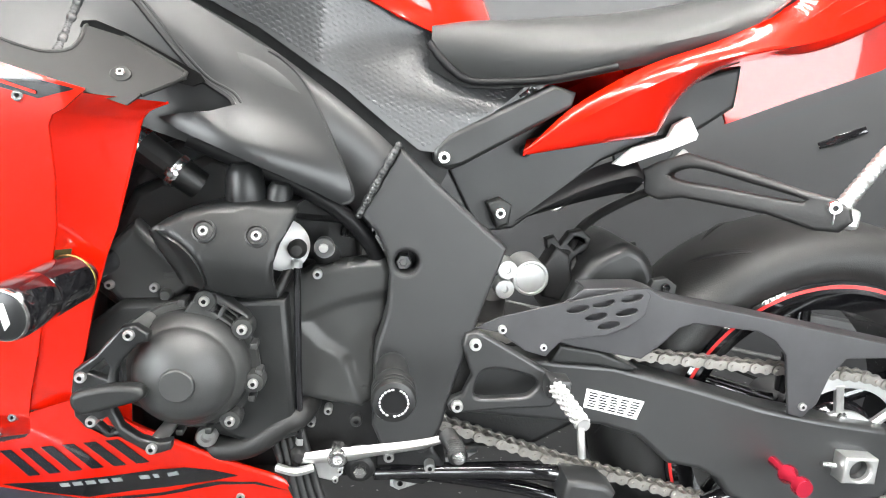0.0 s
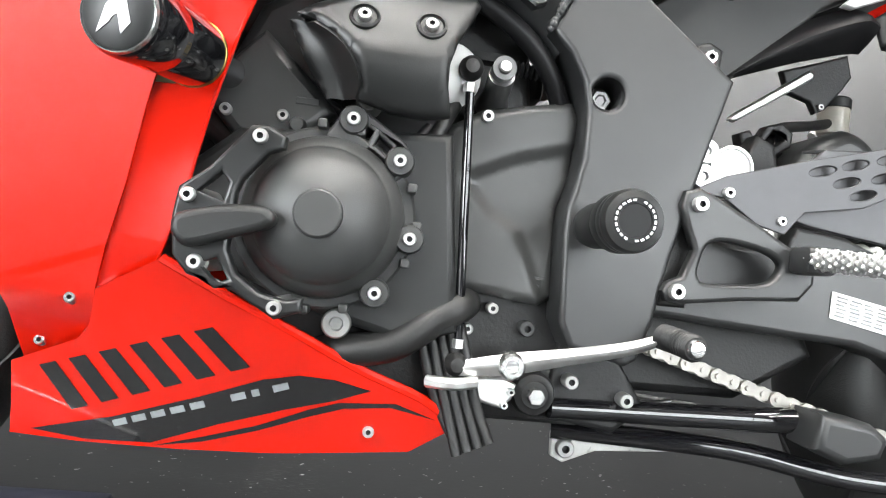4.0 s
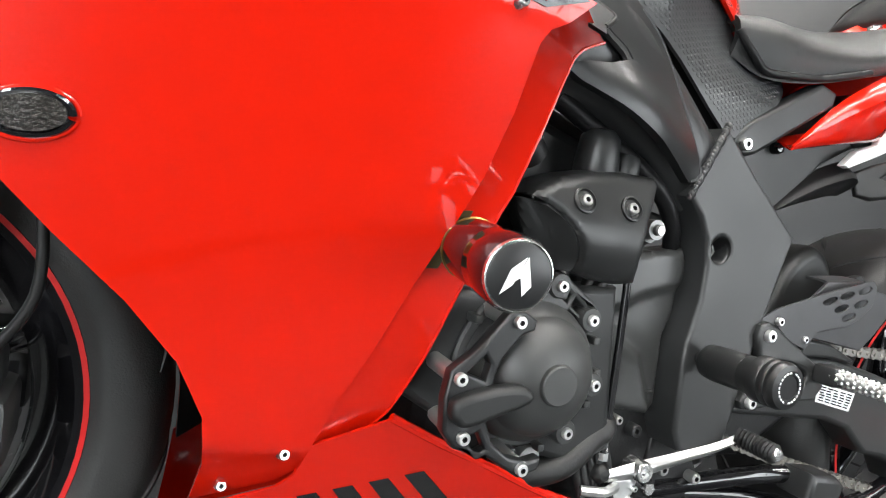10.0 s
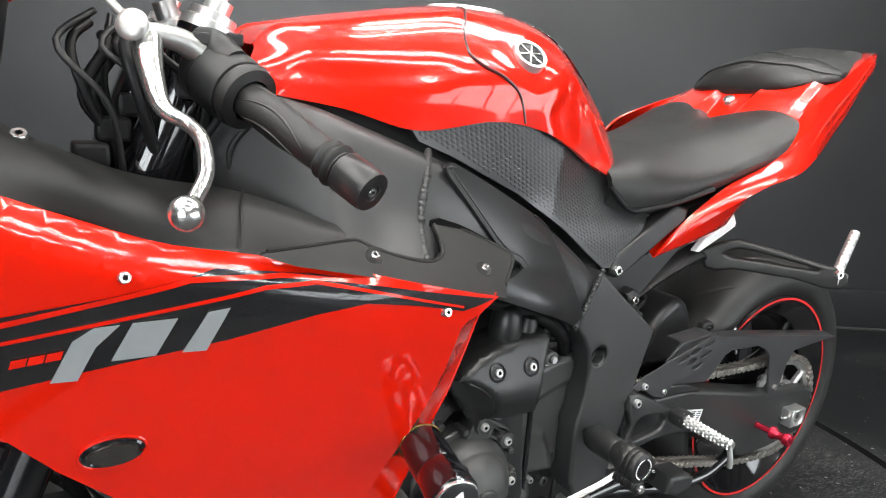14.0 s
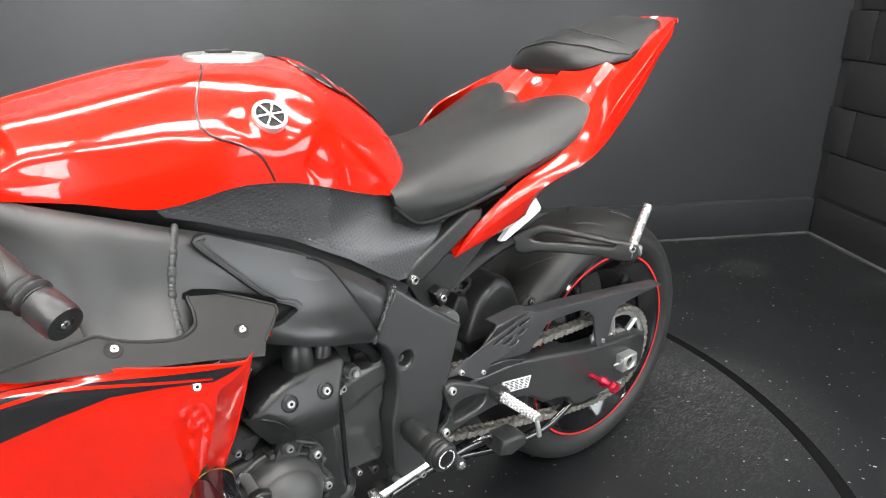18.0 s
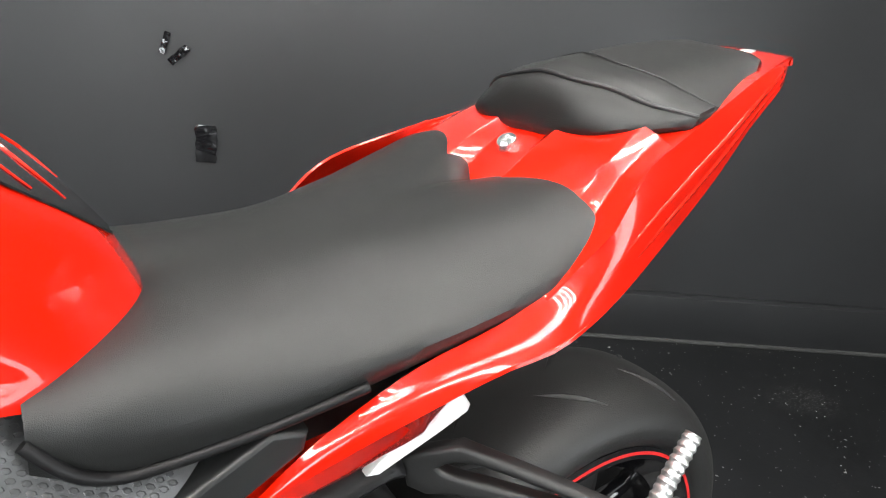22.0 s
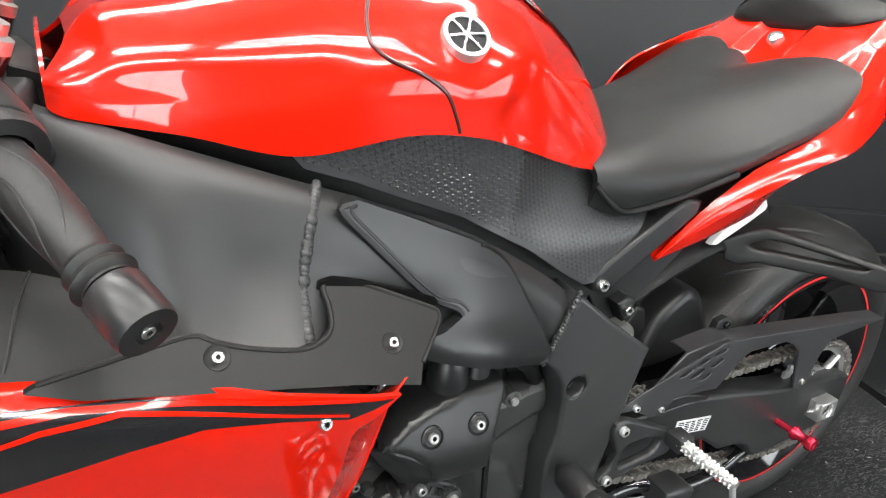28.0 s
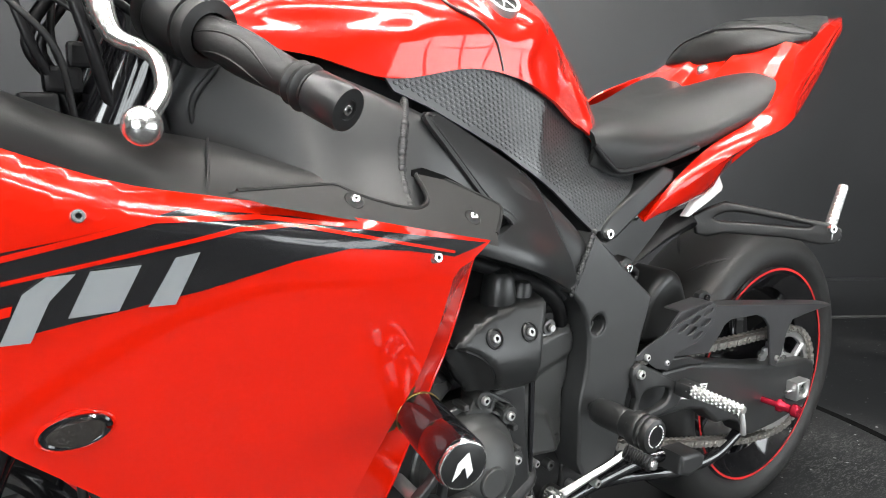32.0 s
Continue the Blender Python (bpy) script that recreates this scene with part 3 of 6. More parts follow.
bpart("fairing_edge", tube([(x, yl(x, z) + 0.004, z) for x, z in ((-0.249, 0.339), (-0.194, 0.313), (-0.136, 0.288), (-0.078, 0.260), (-0.022, 0.238), (0.008, 0.215))], 0.0045, 30, 8), RED, belly)
bpart("lower_band", skin([(-0.385, 0.163), (-0.30, 0.188), (-0.219, 0.219), (-0.16, 0.244), (-0.13, 0.251), (-0.10, 0.250), (-0.068, 0.243), (-0.10, 0.230), (-0.143, 0.217), (-0.20, 0.195), (-0.265, 0.166), (-0.33, 0.160)], yl, 0.0006, 0.02, 0.0012), DECAL, belly, "black pointed band decal")
bpart("lower_pinstripe", skin([(-0.264, 0.163), (-0.215, 0.180), (-0.167, 0.198), (-0.12, 0.220), (-0.095, 0.229), (-0.046, 0.233), (-0.01, 0.221), (-0.05, 0.229), (-0.09, 0.224), (-0.12, 0.213), (-0.167, 0.193), (-0.215, 0.175)], yl, 0.0006, 0.02, 0.0012), DECAL, belly)
# six plain slanted black bars in place of the maker's name
def at(u, v):
    a, b = Vector((-0.378, 0.229)), Vector((-0.203, 0.288))
    c, d = Vector((-0.343, 0.186)), Vector((-0.161, 0.256))
    return tuple(c.lerp(d, u).lerp(a.lerp(b, u), v))


for k in range(6):
    u0, u1 = k / 6 + 0.022, (k + 1) / 6 - 0.022
    bpart("black_mark", skin([at(u0, 0.04), at(u0 + 0.03, 0.96), at(u1, 0.96), at(u1 - 0.03, 0.04)], yl, 0.0006, 0.02, 0.0012), DECAL, belly, "plain black slanted bar")
for k in range(9):
    a, b = Vector((-0.299, 0.178)), Vector((-0.132, 0.240))
    p, q = a.lerp(b, k / 9), a.lerp(b, (k + (0.35 if k == 7 else 0.7)) / 9)
    if k != 5:
        bpart("grey_mark", skin([tuple(p), tuple(q), (q.x - 0.002, q.y + 0.006), (p.x - 0.002, p.y + 0.006)], yl, 0.0004, 0.02, 0.002), SILVER_DECAL, belly)
bbolt(belly, -0.067, yl(-0.067, 0.204) - 0.001, 0.204, 0.006)

# inner cowl: matt black panel between fairing top and the spar
bpart("inner_cowl", loft([
    [(-0.70, -0.16, 0.838), (-0.626, yf(-0.626, 0.797) + 0.005, 0.795), (-0.56, yf(-0.56, 0.772) + 0.005, 0.770), (-0.494, yf(-0.494, 0.742) + 0.006, 0.740), (-0.425, -0.245, 0.728), (-0.33, -0.254, 0.722)],
    [(-0.70, -0.155, 0.855), (-0.62, -0.205, 0.822), (-0.56, -0.225, 0.796), (-0.50, -0.232, 0.767), (-0.428, -0.226, 0.748), (-0.33, -0.234, 0.741)],
    [(-0.70, -0.125, 0.868), (-0.62, -0.175, 0.836), (-0.56, -0.195, 0.810), (-0.50, -0.203, 0.785), (-0.42, -0.200, 0.766), (-0.33, -0.225, 0.7445)],
    [(-0.70, -0.08, 0.862), (-0.62, -0.13, 0.838), (-0.56, -0.155, 0.812), (-0.50, -0.165, 0.790), (-0.41, -0.175, 0.774), (-0.33, -0.212, 0.747)]], 44, 18, 0.003), COWL, label="matt black inner cowl panel")
bpart("cowl_joint", tube([(-0.431, -0.236, 0.737), (-0.426, -0.2265, 0.750), (-0.419, -0.2015, 0.768), (-0.411, -0.177, 0.776)], 0.0012, 20, 6), SHADOW, label="dark panel joint")


def yw(x, z):
    """Depth of the sloping cover between fairing and spar."""
    return -0.265 + 1.1 * (z - 0.703 + 0.214 * (x + 0.275))


wing = bpart("cowl_wing", skin([(-0.421, 0.7365), (-0.414, 0.738), (-0.37, 0.738), (-0.330, 0.738), (-0.317, 0.7365), (-0.307, 0.731), (-0.283, 0.722), (-0.266, 0.716), (-0.248, 0.713), (-0.230, 0.713), (-0.219, 0.718), (-0.216, 0.727), (-0.218, 0.737), (-0.216, 0.742), (-0.208, 0.744), (-0.182, 0.735), (-0.129, 0.711), (-0.119, 0.705), (-0.118, 0.700), (-0.129, 0.695), (-0.150, 0.682), (-0.158, 0.672), (-0.208, 0.685), (-0.391, 0.726), (-0.408, 0.732)], yw, 0.006, 0.012), COWL, label="matt black cover beside the fairing")
bpart("wing_edge", tube([(x, yw(x, z) + 0.0016, z) for x, z in ((-0.414, 0.738), (-0.37, 0.738), (-0.330, 0.738), (-0.317, 0.7365), (-0.307, 0.731), (-0.283, 0.722), (-0.248, 0.713), (-0.230, 0.713), (-0.219, 0.718), (-0.216, 0.730), (-0.217, 0.740), (-0.208, 0.744), (-0.182, 0.735), (-0.129, 0.711), (-0.119, 0.704), (-0.129, 0.695), (-0.150, 0.682))], 0.0024, 70, 8), COWL, wing)
for x, z in ((-0.172, 0.699), (-0.308, 0.724)):
    n = Vector((0.14, -1, 0.95)).normalized()
    c = Vector((x, yw(x, z), z))
    bpart("bolt_recess", lathe([(0.0, 0.001), (0.007, 0.0006), (0.0088, 0.0012), (0.0095, 0.0006), (0.010, -0.002)], 24, c, n), COWL, wing)
    bbolt(wing, *(c + n * 0.001), 0.0052, STEEL, n)

# main spar ---------------------------------------------------------------------
SP = [  # top lip, face, lower edge
    [(-0.43, -0.06, 0.878), (-0.43, -0.085, 0.868), (-0.43, -0.10, 0.83), (-0.43, -0.10, 0.79), (-0.43, -0.09, 0.74), (-0.43, -0.09, 0.70)],
    [(-0.34, -0.140, 0.857), (-0.34, -0.163, 0.848), (-0.34, -0.180, 0.815), (-0.34, -0.193, 0.775), (-0.34, -0.212, 0.730), (-0.34, -0.250, 0.700)],
    [(-0.28, -0.157, 0.837), (-0.28, -0.176, 0.828), (-0.28, -0.188, 0.797), (-0.28, -0.201, 0.755), (-0.28, -0.231, 0.712), (-0.28, -0.268, 0.690)],
    [(-0.225, -0.166, 0.817), (-0.225, -0.184, 0.808), (-0.225, -0.194, 0.783), (-0.225, -0.205, 0.748), (-0.226, -0.232, 0.706), (-0.228, -0.264, 0.680)],
    [(-0.160, -0.168, 0.792), (-0.162, -0.185, 0.783), (-0.162, -0.196, 0.755), (-0.155, -0.198, 0.71), (-0.140, -0.190, 0.655), (-0.130, -0.178, 0.636)],
    [(-0.055, -0.164, 0.744), (-0.062, -0.182, 0.734), (-0.070, -0.192, 0.705), (-0.075, -0.188, 0.67), (-0.062, -0.174, 0.640), (-0.055, -0.155, 0.620)],
    [(0.062, -0.152, 0.668), (0.052, -0.166, 0.660), (0.040, -0.172, 0.645), (0.028, -0.168, 0.622), (0.028, -0.156, 0.600), (0.030, -0.140, 0.585)],
    [(0.142, -0.140, 0.600), (0.128, -0.162, 0.596), (0.108, -0.168, 0.588), (0.085, -0.168, 0.575), (0.072, -0.154, 0.562), (0.066, -0.140, 0.550)]]
spar = bpart("main_spar", loft([[Vector(p) for p in s] for s in SP], 20, 60, 0.010), SATIN, label="satin dark grey aluminium main spar")
# near-black sheet in place of the shade between spar and tank
bpart("spar_shadow_panel", skin([(-0.43, 0.90), (-0.25, 0.85), (-0.08, 0.80), (0.06, 0.72), (0.16, 0.64), (0.14, 0.59), (0.05, 0.64), (-0.08, 0.72), (-0.25, 0.79), (-0.43, 0.84)], lambda x, z: -0.125 + 0.25 * max(-0.2 - x, 0), 0.01, 0.06), SHADOW, spar, "black sheet standing in for the shade behind the spar")
lower_leg = plate([(0.056, 0.572), (0.075, 0.553), (0.088, 0.53), (0.094, 0.503), (0.094, 0.463), (0.089, 0.437), (0.084, 0.417), (0.083, 0.397), (0.087, 0.318), (0.098, 0.296), (0.150, 0.284), (0.160, 0.290), (0.171, 0.323), (0.181, 0.378), (0.198, 0.445), (0.212, 0.497), (0.226, 0.546), (0.207, 0.560), (0.150, 0.604), (0.095, 0.650)], -0.172, 0.06, 0.0055, holes=[disc(0.1115, 0.521, 0.0135, 28)], res=4)
leg = bpart("pivot_plate", lower_leg, SATIN, label="satin dark grey pivot plate with a round hole")
# lining blackened to imitate the shade inside the hole
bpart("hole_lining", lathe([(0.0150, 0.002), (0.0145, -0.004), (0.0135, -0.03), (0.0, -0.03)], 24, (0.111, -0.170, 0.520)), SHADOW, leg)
bpart("hole_bolt", lathe([(0, 0.004), (0.0042, 0.004), (0.0055, 0.006), (0.0085, 0.006), (0.0095, 0.003), (0.0095, -0.01)], 6, (0.109, -0.152, 0.518)), DARKBOLT, leg)


def weld(parent, path, r=0.0045, n=20):
    bms = []
    for p in smooth_line(path, n):
        bm = bmesh.new()
        bmesh.ops.create_uvsphere(bm, u_segments=8, v_segments=6, radius=r * random.uniform(0.85, 1.2))
        bmesh.ops.translate(bm, verts=bm.verts, vec=p)
        bms.append(bm)
    return bpart("weld_seam", merge(*bms), SATIN, parent, "rippled weld bead")


weld(spar, [(0.092, -0.1715, 0.652), (0.072, -0.1725, 0.610), (0.054, -0.1715, 0.571)], 0.0042, 22)
weld(spar, [(-0.209, -0.174, 0.814), (-0.221, -0.1915, 0.785), (-0.229, -0.2005, 0.757), (-0.233, -0.2095, 0.735), (-0.236, -0.228, 0.711), (-0.238, -0.248, 0.697)], 0.0050, 46)
# black sheet on the spar, drawn where the gap's shade would be
bpart("shadow_gap", skin([(-0.224, 0.722), (-0.2235, 0.738), (-0.220, 0.7455), (-0.208, 0.7475), (-0.181, 0.739), (-0.127, 0.7145), (-0.111, 0.707), (-0.106, 0.700), (-0.118, 0.694), (-0.16, 0.70)], lambda x, z: -0.2085 + 0.1 * max(x + 0.17, 0), 0.004, 0.01), GAP, spar, "black sheet painted as gap shade beside the cover")
# raised side cover over the spar
def yc(x, z):
    """Depth of the spar cover: a flat upper panel and a rounded lower bulge."""
    ax, az, bx, bz = -0.13, 0.663, 0.035, 0.602
    k = ((x - ax) * (bx - ax) + (z - az) * (bz - az)) / ((bx - ax) ** 2 + (bz - az) ** 2)
    d = (z - az - k * (bz - az)) * 0.94
    y = -0.204 + 0.06 * (x + 0.16) + 0.12 * bend(x + 0.07, 0.02) + 0.35 * bend(z - 0.658 + 0.54 * x - 0.005, 0.012)
    lift = 0.024 * ease((k + 0.25) / 0.7) * (1 - 0.6 * ease((k - 0.5) / 0.6))
    return y - (lift * math.exp(-(d / 0.026) ** 2) if d > 0 else lift - 14 * d * d)


COVER = [(-0.196, 0.797), (-0.190, 0.803), (-0.180, 0.803), (-0.129, 0.779), (-0.079, 0.754), (-0.038, 0.733), (-0.015, 0.714), (0.007, 0.680), (0.028, 0.640), (0.047, 0.600), (0.047, 0.588), (0.036, 0.583), (0.006, 0.598), (-0.030, 0.614), (-0.087, 0.636), (-0.129, 0.650), (-0.150, 0.661), (-0.125, 0.668), (-0.102, 0.671), (-0.077, 0.680), (-0.083, 0.688), (-0.109, 0.703), (-0.134, 0.727), (-0.169, 0.766)]
cov = bpart("spar_cover", skin(COVER, yc, 0.012, 0.006), SHEEN, label="black moulded spar cover", angle=55, soft=True)
def on_cover(pts, lift):
    return [(x, yc(x, z) - lift, z) for x, z in pts]


bpart("cover_groove", tube(on_cover(((-0.188, 0.7995), (-0.1955, 0.796), (-0.169, 0.765), (-0.134, 0.726), (-0.110, 0.7025), (-0.084, 0.687), (-0.078, 0.679)), -0.0024), 0.0034, 60, 6), SHADOW, cov, "dark groove")
bpart("cover_ridge", tube(on_cover(((-0.182, 0.799), (-0.187, 0.794), (-0.160, 0.7625), (-0.127, 0.7255), (-0.104, 0.704), (-0.080, 0.692), (-0.071, 0.682)), -0.0008), 0.0018, 60, 8), MATT, cov)
bpart("cover_groove", tube(on_cover(((-0.050, 0.737), (-0.036, 0.730), (-0.014, 0.711), (0.007, 0.678), (0.028, 0.638), (0.046, 0.600), (0.045, 0.589), (0.036, 0.585)), -0.001), 0.0022, 50, 6), SHADOW, cov, "dark groove")

# studded grip panel under the tank
def yg(x, z):
    """Depth of the grip panel: slightly hollow, leaning in under the tank."""
    y = -0.160 - 0.014 * math.exp(-((x + 0.08) / 0.12) ** 2) * max(0, (z - 0.75) / 0.1)
    y += (0.10 + 0.26 * ease((z - 0.69) / 0.09)) * max(x, 0)
    return y + 0.003 * math.exp(-((x + 0.02) / 0.09) ** 2) * ease((z - 0.72) / 0.05)


GRIP = [(-0.226, 0.838), (-0.20, 0.858), (-0.15, 0.866), (-0.088, 0.864), (-0.03, 0.850), (0.02, 0.830), (0.05, 0.815), (0.125, 0.782), (0.160, 0.752), (0.235, 0.745), (0.247, 0.738), (0.19, 0.69), (0.145, 0.646), (0.117, 0.647), (0.08, 0.671), (0.027, 0.709), (-0.063, 0.761), (-0.114, 0.783), (-0.173, 0.809), (-0.215, 0.824)]
panel = bpart("grip_panel", skin(GRIP, yg, 0.005, 0.010), STUD, label="studded black rubber grip panel")


GRIP_LEFT = [(-0.30, 0.90), (-0.11, 0.90), (-0.005, 0.70), (-0.30, 0.70)]


def stud_field():
    """Rows of low six-sided studs over the grip panel, staggered from row to row."""
    verts, faces = [], []
    c, w = math.cos(radians(-28)), math.sin(radians(-28))
    for j in range(-70, 70):
        for i in range(-50, 50):
            u, v = (i + 0.5 * (j % 2)) * 0.0088, j * 0.0046
            x, z = 0.0 + u * c - v * w, 0.755 + u * w + v * c
            if inside(GRIP, x, z) < 0.006:
                continue
            y = yg(x, z)
            k0 = len(verts)
            tall = 0.0009 if inside(GRIP_LEFT, x, z) > 0 else 0.0004
            for r, d in ((0.0036, 0.0004), (0.0022, -tall)):
                for k in range(6):
                    a, b = r * math.cos(k * math.tau / 6) * 1.18, r * math.sin(k * math.tau / 6) * 0.66
                    px, pz_ = x + a * c - b * w, z + a * w + b * c
                    verts.append((px, yg(px, pz_) + d, pz_))
            for k in range(6):
                q = (k + 1) % 6
                faces.append((k0 + k, k0 + q, k0 + 6 + q, k0 + 6 + k))
            faces.append(tuple(k0 + 6 + k for k in range(6)))
    me = bpy.data.meshes.new("studs")
    me.from_pydata(verts, [], faces)
    bm = bmesh.new()
    bm.from_mesh(me)
    bpy.data.meshes.remove(me)
    return bm


bpart("studs", stud_field(), STUD, panel, "rows of small raised studs", angle=25)



# tank ----------------------------------------------------------------------------
TANK = [
    (-0.385, [(0, .915), (.05, .913), (.078, .903), (.096, .893), (.106, .887), (.110, .870)]),
    (-0.370, [(0, .932), (.05, .930), (.085, .918), (.106, .903), (.119, .892), (.125, .864)]),
    (-0.300, [(0, .948), (.06, .946), (.105, .934), (.132, .918), (.150, .896), (.152, .854)]),
    (-0.220, [(0, .966), (.06, .964), (.115, .950), (.148, .928), (.172, .894), (.168, .836)]),
    (-0.130, [(0, .979), (.06, .978), (.120, .967), (.152, .945), (.186, .905), (.184, .850)]),
    (-0.060, [(0, .981), (.065, .979), (.118, .967), (.150, .948), (.190, .904), (.184, .842)]),
    (0.000, [(0, .978), (.06, .972), (.112, .953), (.143, .932), (.178, .888), (.178, .822)]),
    (0.050, [(0, .962), (.05, .955), (.095, .930), (.128, .900), (.154, .860), (.158, .802)]),
    (0.100, [(0, .928), (.05, .920), (.087, .895), (.113, .865), (.132, .828), (.137, .785)]),
    (0.150, [(0, .888), (.045, .878), (.075, .853), (.095, .825), (.110, .795), (.115, .770)]),
    (0.190, [(0, .838), (.04, .828), (.058, .810), (.070, .795), (.080, .780), (.085, .765)]),
    (0.215, [(0, .785), (.03, .780), (.045, .775), (.053, .770), (.06, .765), (.065, .76)])]
FACETS = (  # outline in x-z, depth, width of the slope
    ([(-0.136, 0.927), (-0.110, 0.905), (-0.086, 0.888), (-0.070, 0.887), (-0.048, 0.910), (0.0, 0.930), (-0.015, 0.943), (-0.042, 0.952), (-0.088, 0.948), (-0.121, 0.934)], 0.0045, 0.007),
    ([(-0.050, 0.862), (-0.034, 0.888), (-0.004, 0.908), (0.028, 0.887), (0.125, 0.795), (0.071, 0.79), (-0.028, 0.83)], 0.0050, 0.007),
    ([(-0.375, 0.905), (-0.20, 0.917), (-0.172, 0.906), (-0.19, 0.880), (-0.30, 0.866), (-0.375, 0.875)], 0.0050, 0.030))


def tank_shape(p):
    """Creases, facets and the sunken middle of the tank's front."""
    ay = abs(p.y)
    d = 0.0
    if ay > 0.07:
        for poly, depth, w in FACETS:
            d += depth * ease(inside(poly, p.x, p.z) / w + 0.15)
    half = 0.052 - 0.9 * max(p.x + 0.19, 0)
    if p.x < -0.12 and half > 0:
        d += 0.007 * ease((half - ay) / 0.007 + 0.5) * ease((p.x + 0.39) / 0.01)
    if -0.40 < p.x < -0.10:
        zr = 0.93 + 0.19 * (p.x + 0.30)
        d -= 0.0035 * math.exp(-((p.z - zr - 0.008) / 0.007) ** 2) * ease((-0.10 - p.x) / 0.06)
    n = Vector((0, p.y, max(p.z - 0.86, 0.0) * 1.2)).normalized()
    return p - n * d + Vector((0.020 * ease((p.z - 0.885) / 0.03) * ease((-0.33 - p.x) / 0.05), 0, 0))


tank = bpart("fuel_tank", loft([[(x, y, z) for y, z in s] for x, s in TANK], 56, 150, 0.004, True, tank_shape, (24, 5)), RED, label="glossy red fuel tank with a round badge")
bpart("tank_front", loft([[(-0.385, y, z) for y, z in TANK[0][1]], [(-0.385, y * 0.6, 0.868 + (z - 0.868) * 0.3) for y, z in TANK[0][1]]], 12, 4, 0.003, True), RED, tank)
CAP = Vector((-0.063, -0.006, 0.9790))
cap = bpart("tank_cap", lathe([(0.0, 0.004), (0.031, 0.004), (0.0325, 0.0025), (0.035, 0.0025), (0.0365, 0.006), (0.051, 0.005), (0.054, 0.001), (0.054, -0.01)], 48, CAP, Vector((0.03, 0, 1)).normalized()), ALLOY, tank, "brushed alloy filler cap ring")
bpart("cap_lid", lathe([(0.0, 0.0065), (0.027, 0.0065), (0.030, 0.005), (0.030, 0)], 40, CAP, Vector((0.03, 0, 1)).normalized()), CAST, cap, "grey cap lid")
for k in range(6):
    a = k * math.tau / 6 + 0.3
    bbolt(cap, CAP.x + 0.044 * math.cos(a), CAP.y + 0.044 * math.sin(a), CAP.z + 0.0008, 0.0036, CAST, (0, 0, 1))
bpart("cap_flap", block(CAP.x - 0.024, CAP.x + 0.010, CAP.y - 0.007, CAP.y + 0.007, CAP.z + 0.006, CAP.z + 0.011, 0.002), SHADOW, cap)
def tank_pt(x, v, lift=0.0, side=-1):
    """A point on the tank at station x, v from the centre line (0) to the lower edge (1)."""
    k = max(i for i in range(len(TANK)) if TANK[i][0] <= x or i == 0)
    k = min(k, len(TANK) - 2)
    (xa, a), (xb, b) = TANK[k], TANK[k + 1]
    u = (x - xa) / (xb - xa)
    pa, pb = smooth_line([(0, y, z) for y, z in a], 41), smooth_line([(0, y, z) for y, z in b], 41)
    f = min(v, 0.999) * 40
    i, w = int(f), f - int(f)
    p = pa[i].lerp(pa[i + 1], w).lerp(pb[i].lerp(pb[i + 1], w), u)
    d = (pa[i + 1] - pa[i]).lerp(pb[i + 1] - pb[i], u)
    n = Vector((0, -d.z, d.y)).normalized()
    return Vector((x, side * (p.y + n.y * lift), p.z + n.z * lift))


def tank_at(x, z, lift=0.0, side=-1):
    """The tank's flank at height z."""
    best = min((abs(tank_pt(x, 0.15 + 0.84 * k / 120).z - z), 0.15 + 0.84 * k / 120) for k in range(121))
    q = tank_shape(tank_pt(x, best[1], 0, side))
    return q + Vector((0, side * 0.8, 0.6)) * lift


bpart("tank_seam", tube([tank_at(x, z, 0.0001) for x, z in ((-0.119, 0.977), (-0.133, 0.970), (-0.146, 0.959), (-0.158, 0.942), (-0.162, 0.928), (-0.161, 0.919), (-0.148, 0.909), (-0.125, 0.899), (-0.104, 0.884), (-0.092, 0.862), (-0.087, 0.850))], 0.0019, 60, 8), SEAMRED, tank, "dark joint between tank cover halves")
pad = bpart("tank_pad", loft([[tank_pt(x, v * w, 0.0025, sd) for sd, v in ((-1, 1), (-1, 0.66), (-1, 0.33), (-1, 0.0), (1, 0.33), (1, 0.66), (1, 1))] for x, w in ((0.012, 0.16), (0.02, 0.30), (0.05, 0.34), (0.09, 0.31), (0.13, 0.30), (0.165, 0.24), (0.188, 0.10))], 20, 24, 0.0015), GLOSS, tank, "glossy black tank pad with red slashes")
for k, (x0, x1, v0, v1) in enumerate(((0.018, 0.05, 0.10, 0.22), (0.022, 0.065, 0.02, 0.14), (0.05, 0.095, 0.0, 0.10), (0.06, 0.085, 0.20, 0.30), (0.10, 0.14, 0.14, 0.26), (0.12, 0.16, 0.06, 0.16))):
    for sd in (-1, 1):
        bpart("pad_slash", tube([tank_pt(x0, v0, 0.0022, sd), tank_pt((x0 + x1) / 2, (v0 + v1) / 2 + 0.02, 0.0022, sd), tank_pt(x1, v1, 0.0022, sd)], lambda q: 0.0006 + 0.0017 * (1 - q), 10, 6), RED, pad)
bpart("pad_edge", tube([tank_pt(x, v, 0.003) for x, v in ((0.012, 0.16), (0.02, 0.30), (0.05, 0.345), (0.09, 0.315), (0.13, 0.305), (0.165, 0.245), (0.188, 0.10))], 0.0014, 40, 6), GLOSS, pad)
E_C = Vector((-0.080, -0.1700, 0.9240))
E_N = Vector((-0.04, -0.72, 0.69)).normalized()
emblem = bpart("emblem", lathe([(0, 0.004), (0.0172, 0.004), (0.0172, 0.006), (0.0208, 0.006), (0.0216, 0.004), (0.0216, -0.006)], 40, E_C, E_N), ALLOY, tank, "round chrome badge with crossed bars")
